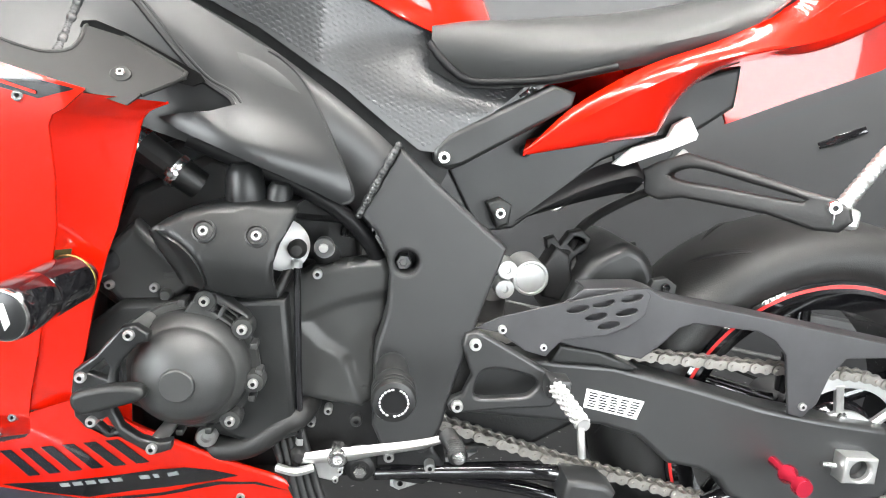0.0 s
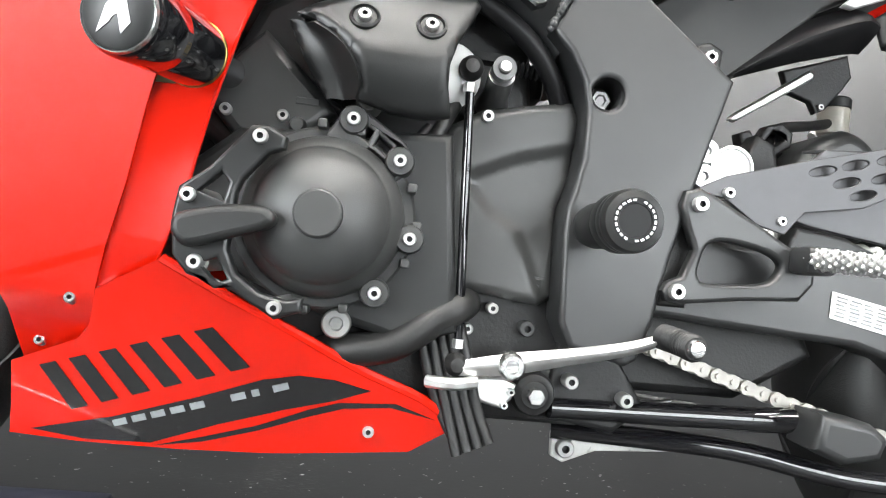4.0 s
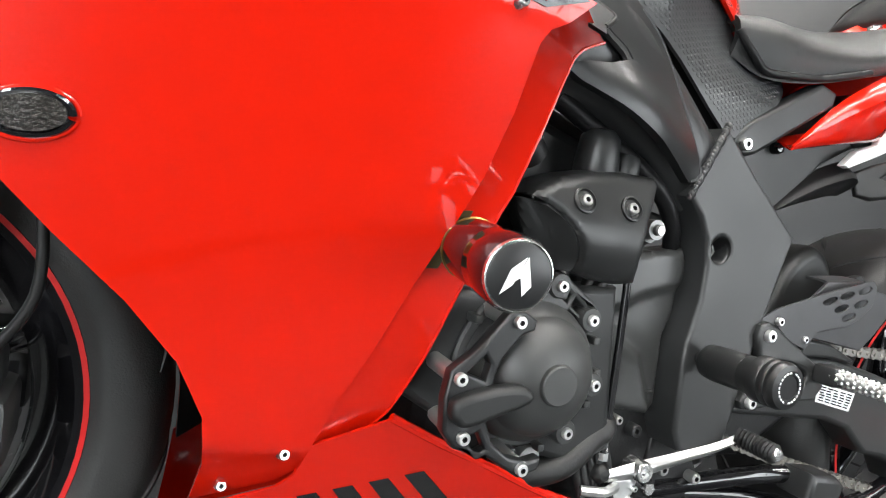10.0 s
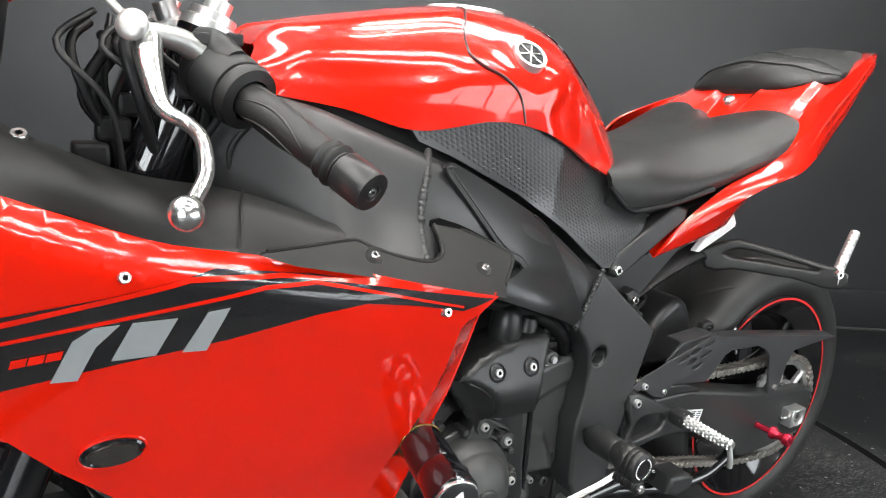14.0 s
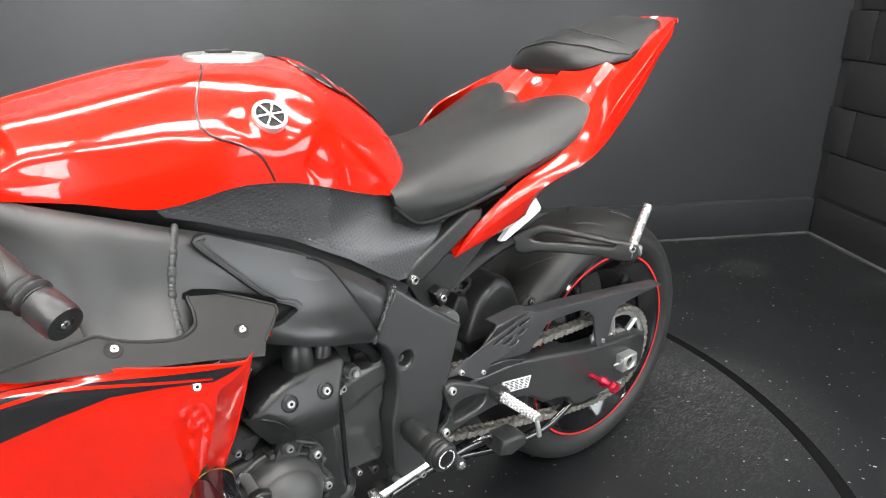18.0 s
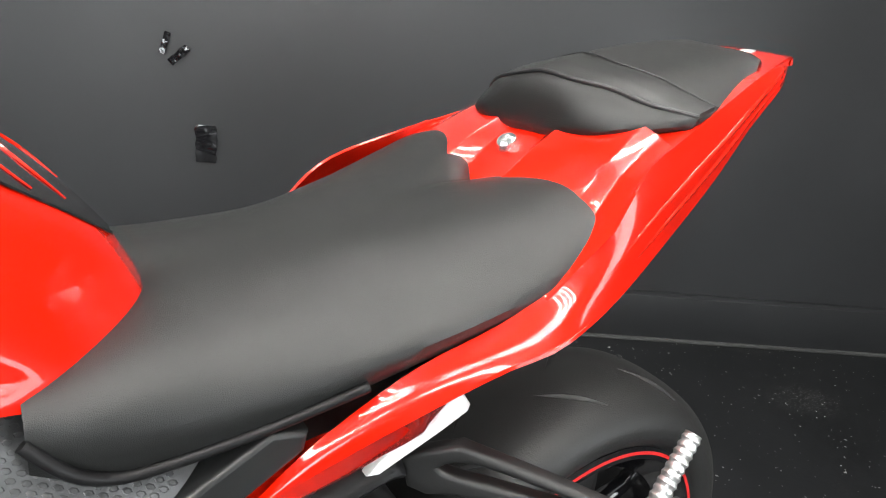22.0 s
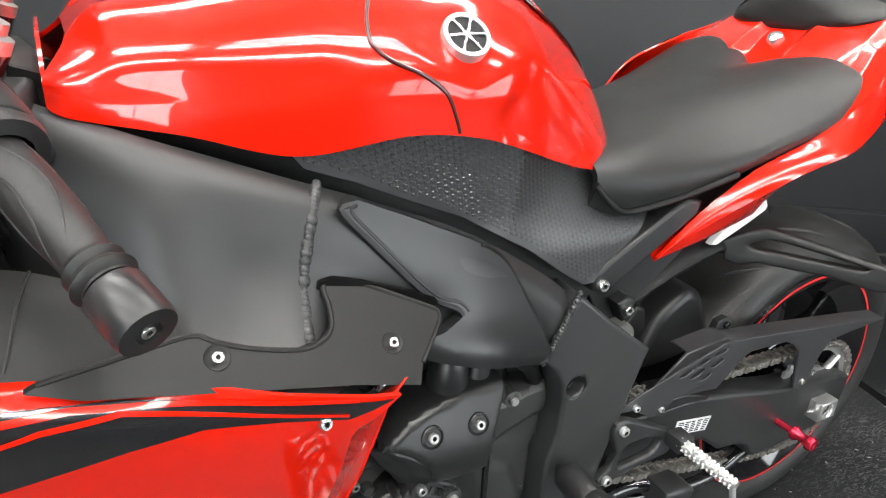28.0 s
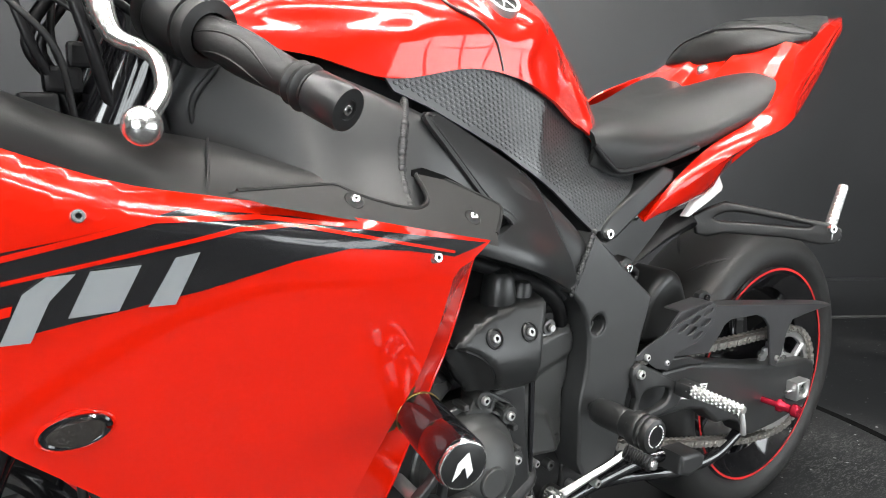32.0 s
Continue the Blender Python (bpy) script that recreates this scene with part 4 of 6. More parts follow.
bpart("badge_field", lathe([(0, 0.0046), (0.0174, 0.0046), (0.0174, 0.002)], 32, E_C, E_N), BLACK, emblem)
_q = Vector((0, 0, 1)).rotation_difference(E_N).to_matrix().to_4x4()
for k in range(3):
    bpart("badge_bar", block(-0.0012, 0.0012, -0.0165, 0.0165, 0.0044, 0.0062, 0.0004, Matrix.Translation(E_C) @ _q @ pose(0, 0, 0, 0, 0, 30 + 60 * k)), STEEL, emblem)

# rider seat -----------------------------------------------------------------------
SEAT = [
    (0.120, [(0, .77), (.06, .780), (.11, .788), (.135, .780), (.140, .760), (.132, .738)]),
    (0.170, [(0, .79), (.06, .798), (.115, .797), (.143, .782), (.150, .757), (.140, .722)]),
    (0.250, [(0, .815), (.06, .814), (.108, .804), (.138, .785), (.152, .762), (.144, .732)]),
    (0.330, [(0, .829), (.060, .827), (.104, .814), (.138, .796), (.157, .776), (.150, .755)]),
    (0.410, [(0, .844), (.066, .845), (.112, .836), (.150, .816), (.168, .799), (.158, .780)]),
    (0.470, [(0, .857), (.065, .868), (.118, .866), (.158, .846), (.174, .826), (.164, .804)]),
    (0.515, [(0, .860), (.055, .880), (.110, .884), (.155, .868), (.172, .848), (.162, .826)]),
    (0.536, [(0, .850), (.050, .876), (.105, .884), (.148, .872), (.164, .854), (.157, .838)]),
    (0.545, [(0, .838), (.050, .858), (.100, .868), (.140, .862), (.155, .850), (.150, .838)])]
seat = bpart("rider_seat", loft([[(x - (0.012 if x > 0.45 else 0) + (0.034 * math.sin(min(y / 0.14, 1.1) * 2.0) if x > 0.45 else 0), y, z) for y, z in s] for x, s in SEAT], 28, 44, 0.01, True), VINYL, label="black vinyl rider seat")

# tail ------------------------------------------------------------------------------
UP = [(.239, .136, .656), (.279, .146, .703), (.314, .151, .732), (.37, .158, .768), (.45, .170, .805), (.53, .172, .86), (.57, .165, .91), (.64, .152, .942), (.75, .128, .985), (.866, .084, 1.009)]
UP_FAR = [(.239, .136, .656), (.279, .146, .703), (.314, .151, .735), (.37, .158, .785), (.43, .160, .842), (.53, .158, .878), (.57, .155, .890), (.64, .150, .912), (.75, .128, .957), (.875, .090, .992)]
MID = [(.239, .139, .654), (.29, .156, .694), (.36, .180, .740), (.42, .197, .772), (.47, .205, .788), (.545, .186, .808), (.63, .161, .846), (.70, .146, .894), (.75, .136, .940), (.81, .122, .980), (.878, .082, 1.000)]
LOW = [(.239, .134, .651), (.31, .142, .669), (.368, .141, .683), (.396, .139, .690), (.407, .138, .718), (.430, .143, .752), (.475, .170, .783), (.545, .172, .796), (.63, .150, .833), (.70, .132, .882), (.79, .113, .953), (.876, .080, .986)]
INN = [(.25, .10, .668), (.31, .10, .685), (.38, .10, .70), (.44, .11, .76), (.48, .14, .78), (.56, .13, .80), (.63, .11, .84), (.70, .09, .89), (.79, .06, .965), (.885, .03, .99)]
def far_drop(p):
    """The far half of the tail sits a little lower."""
    return Vector((p[0], p[1], p[2] - 0.20 * max(p[1], 0) * ease((p[0] - 0.52) / 0.09)))


tail = None
for sgn in (-1, 1):
    up = [(x, -y, z) for x, y, z in UP] if sgn < 0 else UP_FAR
    mid, low, inn = ([far_drop((x, sgn * y, z)) for x, y, z in r] for r in (MID, LOW, INN))
    half = [tuple((Vector(p) + Vector(q)) / 2 + Vector((0, sgn * 0.004, 0.002))) for p, q in zip(smooth_line(up, 12), smooth_line(mid, 12))]
    ob = bpart("tail_side", loft([up, half, mid], 44, 12, 0.003), RED, tail, "glossy red tail side panel")
    tail = tail or ob
    bpart("tail_crease", tube([Vector(q) + Vector((0, -0.001 * sgn, -0.001)) for q in half[5:]], lambda u: 0.0012 + 0.0022 * math.sin(math.pi * u), 40, 8), RED, tail)
    bpart("tail_crease", tube([tuple(Vector(p).lerp(Vector(q), 0.72) + Vector((0, sgn * 0.0015, 0))) for p, q in zip(smooth_line(up, 12)[5:], smooth_line(mid, 12)[5:])], lambda u: 0.0010 + 0.0020 * math.sin(math.pi * u), 40, 8), RED, tail)
    bpart("tail_lower_side", loft([mid, low, inn], 44, 14, 0.003), RED, tail, "red underside of the tail panel")


bpart("tail_deck", loft([
    [(0.590, 0, .912), (0.592, .09, .922), (0.598, .158, .924)],
    [(0.64, 0, .930), (0.64, .09, .936), (0.64, .152, .942)],
    [(0.75, 0, .975), (0.75, .08, .980), (0.75, .128, .985)],
    [(0.868, 0, 1.010), (0.868, .06, 1.010), (0.866, .09, 1.009)],
    [(0.890, 0, .999), (0.889, .05, .999), (0.882, .086, 1.000)]], 40, 44, 0.003, True, far_drop), RED, tail, "red tail deck under the passenger seat", angle=22)
# stepped deck between the seats: a middle channel, two raised boxes and sloping flanks
DECK = [
    [(.470, 0, .812), (.470, .030, .814), (.462, .046, .830), (.484, .128, .834), (.476, .150, .818), (.470, .178, .815)],
    [(.527, 0, .862), (.528, .029, .864), (.520, .045, .879), (.542, .128, .884), (.534, .150, .869), (.529, .181, .868)],
    [(.556, 0, .890), (.557, .029, .892), (.553, .045, .905), (.570, .125, .911), (.566, .143, .902), (.566, .167, .903)],
    [(.598, 0, .925), (.598, .029, .927), (.600, .045, .937), (.608, .121, .941), (.608, .140, .936), (.609, .1585, .9285)]]
bm = bmesh.new()
grid_into(bm, [[(x, -y, z) for x, y, z in reversed(r[1:])] + [far_drop(p) for p in r] for r in DECK])
_creases = [e for e in bm.edges if not e.is_boundary]
bmesh.ops.bevel(bm, geom=_creases, offset=0.0022, segments=3, affect="EDGES", profile=0.6)
bpart("deck_front", bm, RED, tail, "stepped red deck between the seats", angle=60)
bpart("tail_badge", lathe([(0, 0.0012), (0.0062, 0.0012), (0.0064, 0.0018), (0.0086, 0.0018), (0.0092, 0.0)], 28, (0.862, -0.040, 1.0085), Vector((-0.1, 0, 1)).normalized()), ALLOY, tail, "small round silver badge")
bpart("seat_lock", lathe([(0, 0.004), (0.005, 0.004), (0.006, 0.007), (0.010, 0.006), (0.012, 0.002), (0.012, -0.01)], 24, (0.561, 0.004, 0.8955), Vector((-0.62, -0.12, 0.78)).normalized()), STEEL, tail, "chrome key lock")
PILL = [  # curves from the centre line outwards: front lip, face, seam, strap, top, rear lip
    [(.592, 0, .903), (.590, .04, .908), (.594, .08, .918), (.610, .115, .930), (.642, .141, .939)],
    [(.577, 0, .912), (.577, .045, .917), (.581, .085, .926), (.601, .118, .935), (.641, .146, .943)],
    [(.575, 0, .930), (.576, .045, .933), (.581, .083, .938), (.602, .117, .942), (.641, .147, .948)],
    [(.578, 0, .955), (.580, .045, .954), (.590, .083, .952), (.609, .116, .950), (.643, .148, .951)],
    [(.588, 0, .970), (.590, .045, .968), (.600, .083, .966), (.618, .116, .958), (.647, .148, .953)],
    [(.606, 0, .980), (.608, .047, .977), (.618, .085, .973), (.636, .118, .964), (.660, .146, .955)],
    [(.645, 0, .991), (.647, .050, .986), (.655, .088, .981), (.668, .118, .971), (.686, .140, .961)],
    [(.700, 0, 1.002), (.701, .058, .994), (.706, .090, .989), (.713, .113, .980), (.724, .128, .971)],
    [(.760, 0, 1.010), (.760, .050, 1.004), (.763, .080, 1.000), (.768, .100, .993), (.774, .112, .986)],
    [(.808, 0, 1.013), (.808, .040, 1.011), (.806, .065, 1.010), (.804, .085, 1.007), (.800, .097, 1.002)],
    [(.823, 0, 1.004), (.823, .040, 1.003), (.820, .065, 1.001), (.814, .088, .999), (.807, .098, .996)]]
PILL = [r + [(r[-1][0], r[-1][1] - 0.005, r[-1][2] - 0.012)] for r in PILL]
pill = bpart("passenger_seat", loft(PILL, 26, 54, 0.006, True, far_drop), VINYL, label="black vinyl passenger seat with a strap")


def over_pill(u, lift):
    """A curve across the passenger seat between two of its profile rows."""
    i, f = int(u), u - int(u)
    row = [Vector(p).lerp(Vector(q), f) for p, q in zip(PILL[i], PILL[min(i + 1, len(PILL) - 1)])]
    return [q + Vector((-0.25, 0.3 * q.y / 0.15, 0.8)) * lift for q in row]


bpart("seat_strap", loft([over_pill(4.12, 0.0014), over_pill(4.6, 0.0026), over_pill(5.1, 0.0028), over_pill(5.6, 0.0024), over_pill(5.78, 0.0008)], 22, 12, 0.003, True, far_drop), VINYL, pill, "black strap across the seat")
for u, lift, r in ((4.0, 0.0006, 0.0024), (5.9, 0.0006, 0.0010)):
    row = over_pill(u, lift)[:-1]
    bpart("seat_seam", tube([(p.x, -p.y, p.z) for p in reversed(row[1:])] + [far_drop(p) for p in row], r, 48, 8), PIPING, pill, "dark stitched seam")

# wheels ------------------------------------------------------------------------------
def tyre_profile(r, w, rim):
    half = [(rim - 0.004, 0.80), (rim + 0.006, 0.88), (rim + 0.20 * (r - rim), 0.965), (rim + 0.46 * (r - rim), 1.0), (rim + 0.70 * (r - rim), 0.90), (rim + 0.86 * (r - rim), 0.72), (rim + 0.95 * (r - rim), 0.48), (rim + 0.99 * (r - rim), 0.24)]
    pts = [(a, -b * w, 0) for a, b in half] + [(r, 0, 0)] + [(a, b * w, 0) for a, b in reversed(half)]
    return [(q.x, q.y) for q in smooth_line(pts, 40)]


def wheel(name, x, z, r, w, rim, stripe_y, label, spokes=5):
    hub = bpart(name, lathe([(0.0, 0.06), (0.03, 0.06), (0.038, 0.045), (0.038, -0.045), (0.03, -0.06), (0, -0.06)], 28, (x, 0, z)), GLOSS, label=label)
    bpart("tyre", lathe(tyre_profile(r, w, rim), 96, (x, 0, z)), TYRE, hub, "worn black road tyre")
    prof = tyre_profile(r, w, rim)
    for sd in (-1, 1):
        for k in range(13):
            a0 = k * math.tau / 13 + (0.15 if sd > 0 else 0)
            pts = []
            for q in range(6):
                j = (11 + q * 1.5) if sd < 0 else (28 - q * 1.5)
                i, f = int(j), j - int(j)
                rr, hh = (prof[i][m] * (1 - f) + prof[i + 1][m] * f for m in (0, 1))
                a = a0 + 0.055 * q
                pts.append((x + (rr - 0.0012) * math.cos(a), -hh, z + (rr - 0.0012) * math.sin(a)))
            bpart("tread_groove", tube(pts, lambda u: 0.0007 + 0.0042 * math.sin(math.pi * min(u + 0.08, 0.97)), 9, 6), SHADOW, hub)
    sy = stripe_y
    bpart("rim", lathe([(rim - 0.045, sy - 0.03), (rim - 0.022, sy - 0.012), (rim - 0.012, sy), (rim, sy), (rim + 0.004, sy - 0.004), (rim - 0.02, sy - 0.02), (rim - 0.02, -sy + 0.02), (rim + 0.004, -sy + 0.004), (rim, -sy), (rim - 0.012, -sy), (rim - 0.045, -sy + 0.03), (rim - 0.05, 0), (rim - 0.045, sy - 0.03)], 80, (x, 0, z)), GLOSS, hub, "gloss black wheel rim")
    bpart("rim_tape", lathe([(rim - 0.0052, sy + 0.0006), (rim - 0.0005, sy + 0.0006), (rim - 0.0005, sy - 0.003), (rim - 0.0052, sy - 0.003), (rim - 0.0052, sy + 0.0006)], 80, (x, 0, z)), STRIPE, hub, "red tape ring on the rim")
    for k in range(spokes):
        a = k * math.tau / spokes + 0.35
        c, s = math.cos(a), math.sin(a)
        p = [(x + c * q, 0.0, z + s * q) for q in (0.03, 0.09, 0.15, rim - 0.03)]
        bm = tube(p, lambda u: 0.020 - 0.008 * u, 10, 10)
        bpart("spoke", bm, GLOSS, hub)
    return hub


rear = wheel("rear_wheel", 0.728, 0.288, 0.308, 0.095, 0.226, 0.088, "rear wheel with black rim and red tape")
front = wheel("front_wheel", -0.705, 0.297, 0.297, 0.060, 0.224, 0.050, "front wheel with black rim and red tape")

# the far side's fairing, plain
far_fairing = bpart("side_fairing", skin(F_TOP + F_REAR + F_LOW + F_FRONT, lambda x, z: -yf(x, z), 0.004, 0.02), RED, label="glossy red side fairing on the far side")
bpart("fairing_liner", skin(F_TOP + F_REAR + F_LOW + F_FRONT, lambda x, z: -yf(x, z) - 0.008, 0.004, 0.02), BLACK, far_fairing, "black inner liner")
bpart("lower_fairing", skin(L_OUT, lambda x, z: -yl(x, z), 0.004, 0.03), RED, far_fairing, "glossy red lower fairing on the far side")
bpart("main_spar", loft([[Vector((p[0], -p[1], p[2])) for p in s] for s in SP], 12, 30, 0.010), SATIN, label="satin dark grey main spar on the far side")
# engine ---------------------------------------------------------------------------
def slab(pts, y0, y1, mat, name, parent=None, label="", bevel=0.004, **kw):
    return bpart(name, plate(pts, y0, y1 - y0, bevel, **kw), mat, parent, label)


def rod(a, b, r, mat, name, parent=None, label="", seg=14, n=6):
    return bpart(name, tube([a, tuple((Vector(a) + Vector(b)) / 2), b], r, n, seg), mat, parent, label)


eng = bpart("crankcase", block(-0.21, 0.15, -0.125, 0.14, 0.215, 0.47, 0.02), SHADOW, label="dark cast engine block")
slab([(-0.25, 0.46), (-0.236, 0.492), (-0.20, 0.575), (-0.115, 0.625), (-0.02, 0.60), (-0.02, 0.47), (-0.10, 0.44), (-0.20, 0.42)], -0.135, 0.13, MATT, "cylinder_block", eng, "dark cylinder block", 0.012)
slab([(-0.243, 0.487), (-0.190, 0.545), (-0.135, 0.495), (-0.122, 0.478), (-0.15, 0.452), (-0.202, 0.442)], -0.158, -0.13, ENGINE, "cylinder_side", eng, "grey cylinder side", 0.010)
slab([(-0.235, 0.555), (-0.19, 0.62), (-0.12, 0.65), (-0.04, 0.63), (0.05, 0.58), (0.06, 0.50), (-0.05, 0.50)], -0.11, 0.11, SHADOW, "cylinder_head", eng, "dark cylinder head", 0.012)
for k, (x, z) in enumerate(((-0.167, 0.470), (-0.215, 0.47))):
    bbolt(eng, x, -0.160, z, 0.006, CAST)
slab([(-0.245, 0.36), (-0.24, 0.42), (-0.20, 0.455), (-0.02, 0.47), (0.0, 0.30), (-0.04, 0.285), (-0.12, 0.305), (-0.20, 0.335)], -0.172, -0.12, MATT, "case_flange", eng, "dark case flange", 0.008)

# a plug and a cast mark on the cylinder's flank
bpart("cast_plug", lathe([(0, 0.007), (0.0052, 0.007), (0.0066, 0.005), (0.0075, 0.0), (0.0075, -0.012)], 20, (-0.154, -0.160, 0.463)), ENGINE, eng)
bpart("cast_mark", block(-0.158, -0.138, -0.1590, -0.157, 0.482, 0.488, 0.0006), ENGINE, eng)

C_X, C_Z = -0.122, 0.386
cover = bpart("stator_cover", lathe([(0, 0.058), (0.0168, 0.058), (0.0182, 0.0570), (0.0190, 0.0535), (0.030, 0.0505), (0.043, 0.0435), (0.0515, 0.0345), (0.0545, 0.0290), (0.0552, 0.0265), (0.0565, 0.0255), (0.0635, 0.0175), (0.0665, 0.0095), (0.0672, 0.004), (0.0672, -0.03)], 72, (C_X, -0.178, C_Z)), ENGINE, label="matt black domed engine cover")
bpart("cover_flange", lathe([(0.066, 0.0), (0.0742, 0.0), (0.0765, -0.0025), (0.0765, -0.02)], 64, (C_X, -0.178, C_Z)), ENGINE, cover, "flat rim of the cover")
slab([(-0.128, 0.452), (-0.122, 0.462), (-0.116, 0.472), (-0.107, 0.478), (-0.094, 0.476), (-0.060, 0.454), (-0.055, 0.444), (-0.056, 0.430), (-0.068, 0.42), (-0.10, 0.44)], -0.188, -0.165, ENGINE, "cover_lug", cover, "ribbed mounting lug", 0.003,
     holes=[[(-0.097, 0.466), (-0.088, 0.461), (-0.092, 0.452), (-0.102, 0.458)], [(-0.083, 0.458), (-0.072, 0.450), (-0.070, 0.438), (-0.087, 0.449)]])
for a in range(0, 360, 24):
    if 250 < a or a < 100 or 130 < a < 160:
        x, z = C_X + 0.077 * math.cos(radians(a)), C_Z + 0.077 * math.sin(radians(a))
        bpart("cover_rib", block(x - 0.004, x + 0.004, -0.190, -0.165, z - 0.004, z + 0.004, 0.002), ENGINE, cover)
for x, z in ((-0.105, 0.468), (-0.064, 0.438), (-0.050, 0.375), (-0.074, 0.328)):
    bpart("bolt_boss", lathe([(0.0, 0.012), (0.011, 0.012), (0.0125, 0.008), (0.0125, -0.02)], 20, (x, -0.180, z)), ENGINE, cover)
    bbolt(cover, x, -0.1925, z, 0.0066)
bpart("bolt_boss", lathe([(0.0, 0.01), (0.010, 0.01), (0.011, 0.006), (0.011, -0.02)], 20, (-0.095, -0.172, 0.489)), CAST, cover)

# crash guard bracket on the cover
GP = [(-0.178, 0.447), (-0.165, 0.449), (-0.151, 0.441), (-0.152, 0.432), (-0.163, 0.428), (-0.180, 0.406), (-0.184, 0.396), (-0.186, 0.352), (-0.178, 0.335), (-0.160, 0.322), (-0.140, 0.318), (-0.127, 0.321), (-0.128, 0.310), (-0.147, 0.303), (-0.180, 0.322), (-0.214, 0.331), (-0.226, 0.345), (-0.229, 0.373), (-0.226, 0.396), (-0.205, 0.413)]
guard = bpart("crash_guard", plate(GP, -0.230, 0.014, 0.003, holes=[[(-0.212, 0.394), (-0.196, 0.410), (-0.190, 0.402), (-0.193, 0.388)], [(-0.206, 0.340), (-0.193, 0.345), (-0.184, 0.330), (-0.192, 0.326)]]), SHEEN, label="black anodised crash guard bracket")
bpart("guard_bar", plate([(-0.221, 0.376), (-0.19, 0.385), (-0.164, 0.387), (-0.155, 0.384), (-0.151, 0.378), (-0.156, 0.371), (-0.18, 0.362), (-0.211, 0.352), (-0.222, 0.357), (-0.226, 0.366)], -0.243, 0.018, 0.006, curved=True, res=4), MATT, guard, "rounded black guard bar")
for x, z in ((-0.170, 0.439), (-0.218, 0.390), (-0.208, 0.341), (-0.147, 0.312)):
    bbolt(guard, x, -0.231, z, 0.0066)
    rod((x, -0.22, z), (x + 0.004, -0.17, z), 0.008, CAST, "guard_spacer", guard)

bpart("edge_hose", tube([(-0.13, -0.172, 0.640), (-0.06, -0.162, 0.614), (0.0, -0.155, 0.590), (0.040, -0.150, 0.565), (0.064, -0.142, 0.540), (0.080, -0.130, 0.515)], 0.0095, 50, 12), BLACK, label="glossy dark hose along the frame's inner edge")
# shroud over the starter side
S_CREASE = [(-0.103, 0.483), (-0.101, 0.494), (-0.105, 0.507), (-0.113, 0.520), (-0.126, 0.532), (-0.142, 0.541)]
S_TOP = [(-0.158, 0.546), (-0.146, 0.5555), (-0.125, 0.566), (-0.100, 0.574), (-0.064, 0.580), (-0.014, 0.581)]
S_OUT = S_TOP + [(-0.010, 0.574), (-0.018, 0.556), (-0.027, 0.538), (-0.0325, 0.517), (-0.032, 0.500), (-0.027, 0.478), (-0.050, 0.4745), (-0.076, 0.4765)] + S_CREASE


def ysh(x, z):
    """Depth of the shroud's face: a half barrel leaning back above and below."""
    return -0.2165 + 0.42 * bend(z - 0.522, 0.009) + 0.50 * bend(0.508 - z, 0.009) + 0.004 * (1 - ease(inside(S_OUT, x, z) / 0.005)) ** 2


shroud = bpart("side_shroud", skin(S_OUT, ysh, 0.010, 0.005), MATT, label="matt black side shroud", angle=50, soft=True)
_l = list(reversed(S_CREASE))
_o = [(-0.163, -0.190, 0.5435), (-0.156, -0.188, 0.530), (-0.149, -0.187, 0.518), (-0.142, -0.186, 0.507), (-0.134, -0.185, 0.495), (-0.127, -0.185, 0.484)]
_m = [((x + p[0]) / 2 + 0.001, (ysh(x, z) + p[1]) / 2 + 0.004, (z + p[2]) / 2) for (x, z), p in zip(_l, _o)]
bpart("shroud_cheek", loft([[(x, ysh(x, z) + 0.001, z) for x, z in _l], _m, _o, [(p[0] + 0.004, p[1] + 0.012, p[2]) for p in _o], [(p[0] + 0.012, p[1] + 0.04, p[2]) for p in _o]], 24, 20, 0.003), MATT, shroud, "hollow front cheek of the shroud")
bpart("shroud_top", loft([[(x, ysh(x, z) + 0.001, z - 0.001) for x, z in S_TOP], [(x + 0.003, ysh(x, z) + 0.018, z + 0.002) for x, z in S_TOP], [(x + 0.006, -0.130, z) for x, z in S_TOP]], 24, 8, 0.003), MATT, shroud, "top of the shroud")
for x, z in ((-0.104, 0.548), (-0.050, 0.547)):
    _n = Vector((0, -1, 0.40)).normalized()
    bpart("bolt_recess", lathe([(0.0, 0.0004), (0.0095, 0.0004), (0.0104, 0.0026), (0.0122, 0.0018), (0.0135, -0.006)], 28, (x, ysh(x, z), z), _n), MATT, shroud)
    # flat near-black disc paints the shade round the bolt's foot
    bpart("recess_shade", lathe([(0.0, 0.0009), (0.0093, 0.0009), (0.0093, -0.001)], 24, (x, ysh(x, z), z), _n), SHADOW, shroud, "black disc painted as shade in the bolt recess")
    bbolt(shroud, x, ysh(x, z) - 0.001, z, 0.0066, CAST, _n)
bpart("shroud_dome", lathe([(0, 0.055), (0.012, 0.054), (0.019, 0.046), (0.022, 0.02), (0.022, -0.02)], 28, (-0.067, -0.165, 0.566), Vector((-0.1, -0.15, 1)).normalized()), MATT, shroud, "black dome")
bpart("shroud_dome", lathe([(0, 0.034), (0.010, 0.033), (0.014, 0.026), (0.016, -0.01)], 24, (-0.035, -0.165, 0.568), Vector((0.1, -0.15, 1)).normalized()), MATT, shroud, "black dome")
bpart("white_cap", lathe([(0, 0.006), (0.017, 0.005), (0.027, -0.003), (0.031, -0.014)], 32, (-0.030, -0.160, 0.526)), WHITE, label="white plastic end cap")

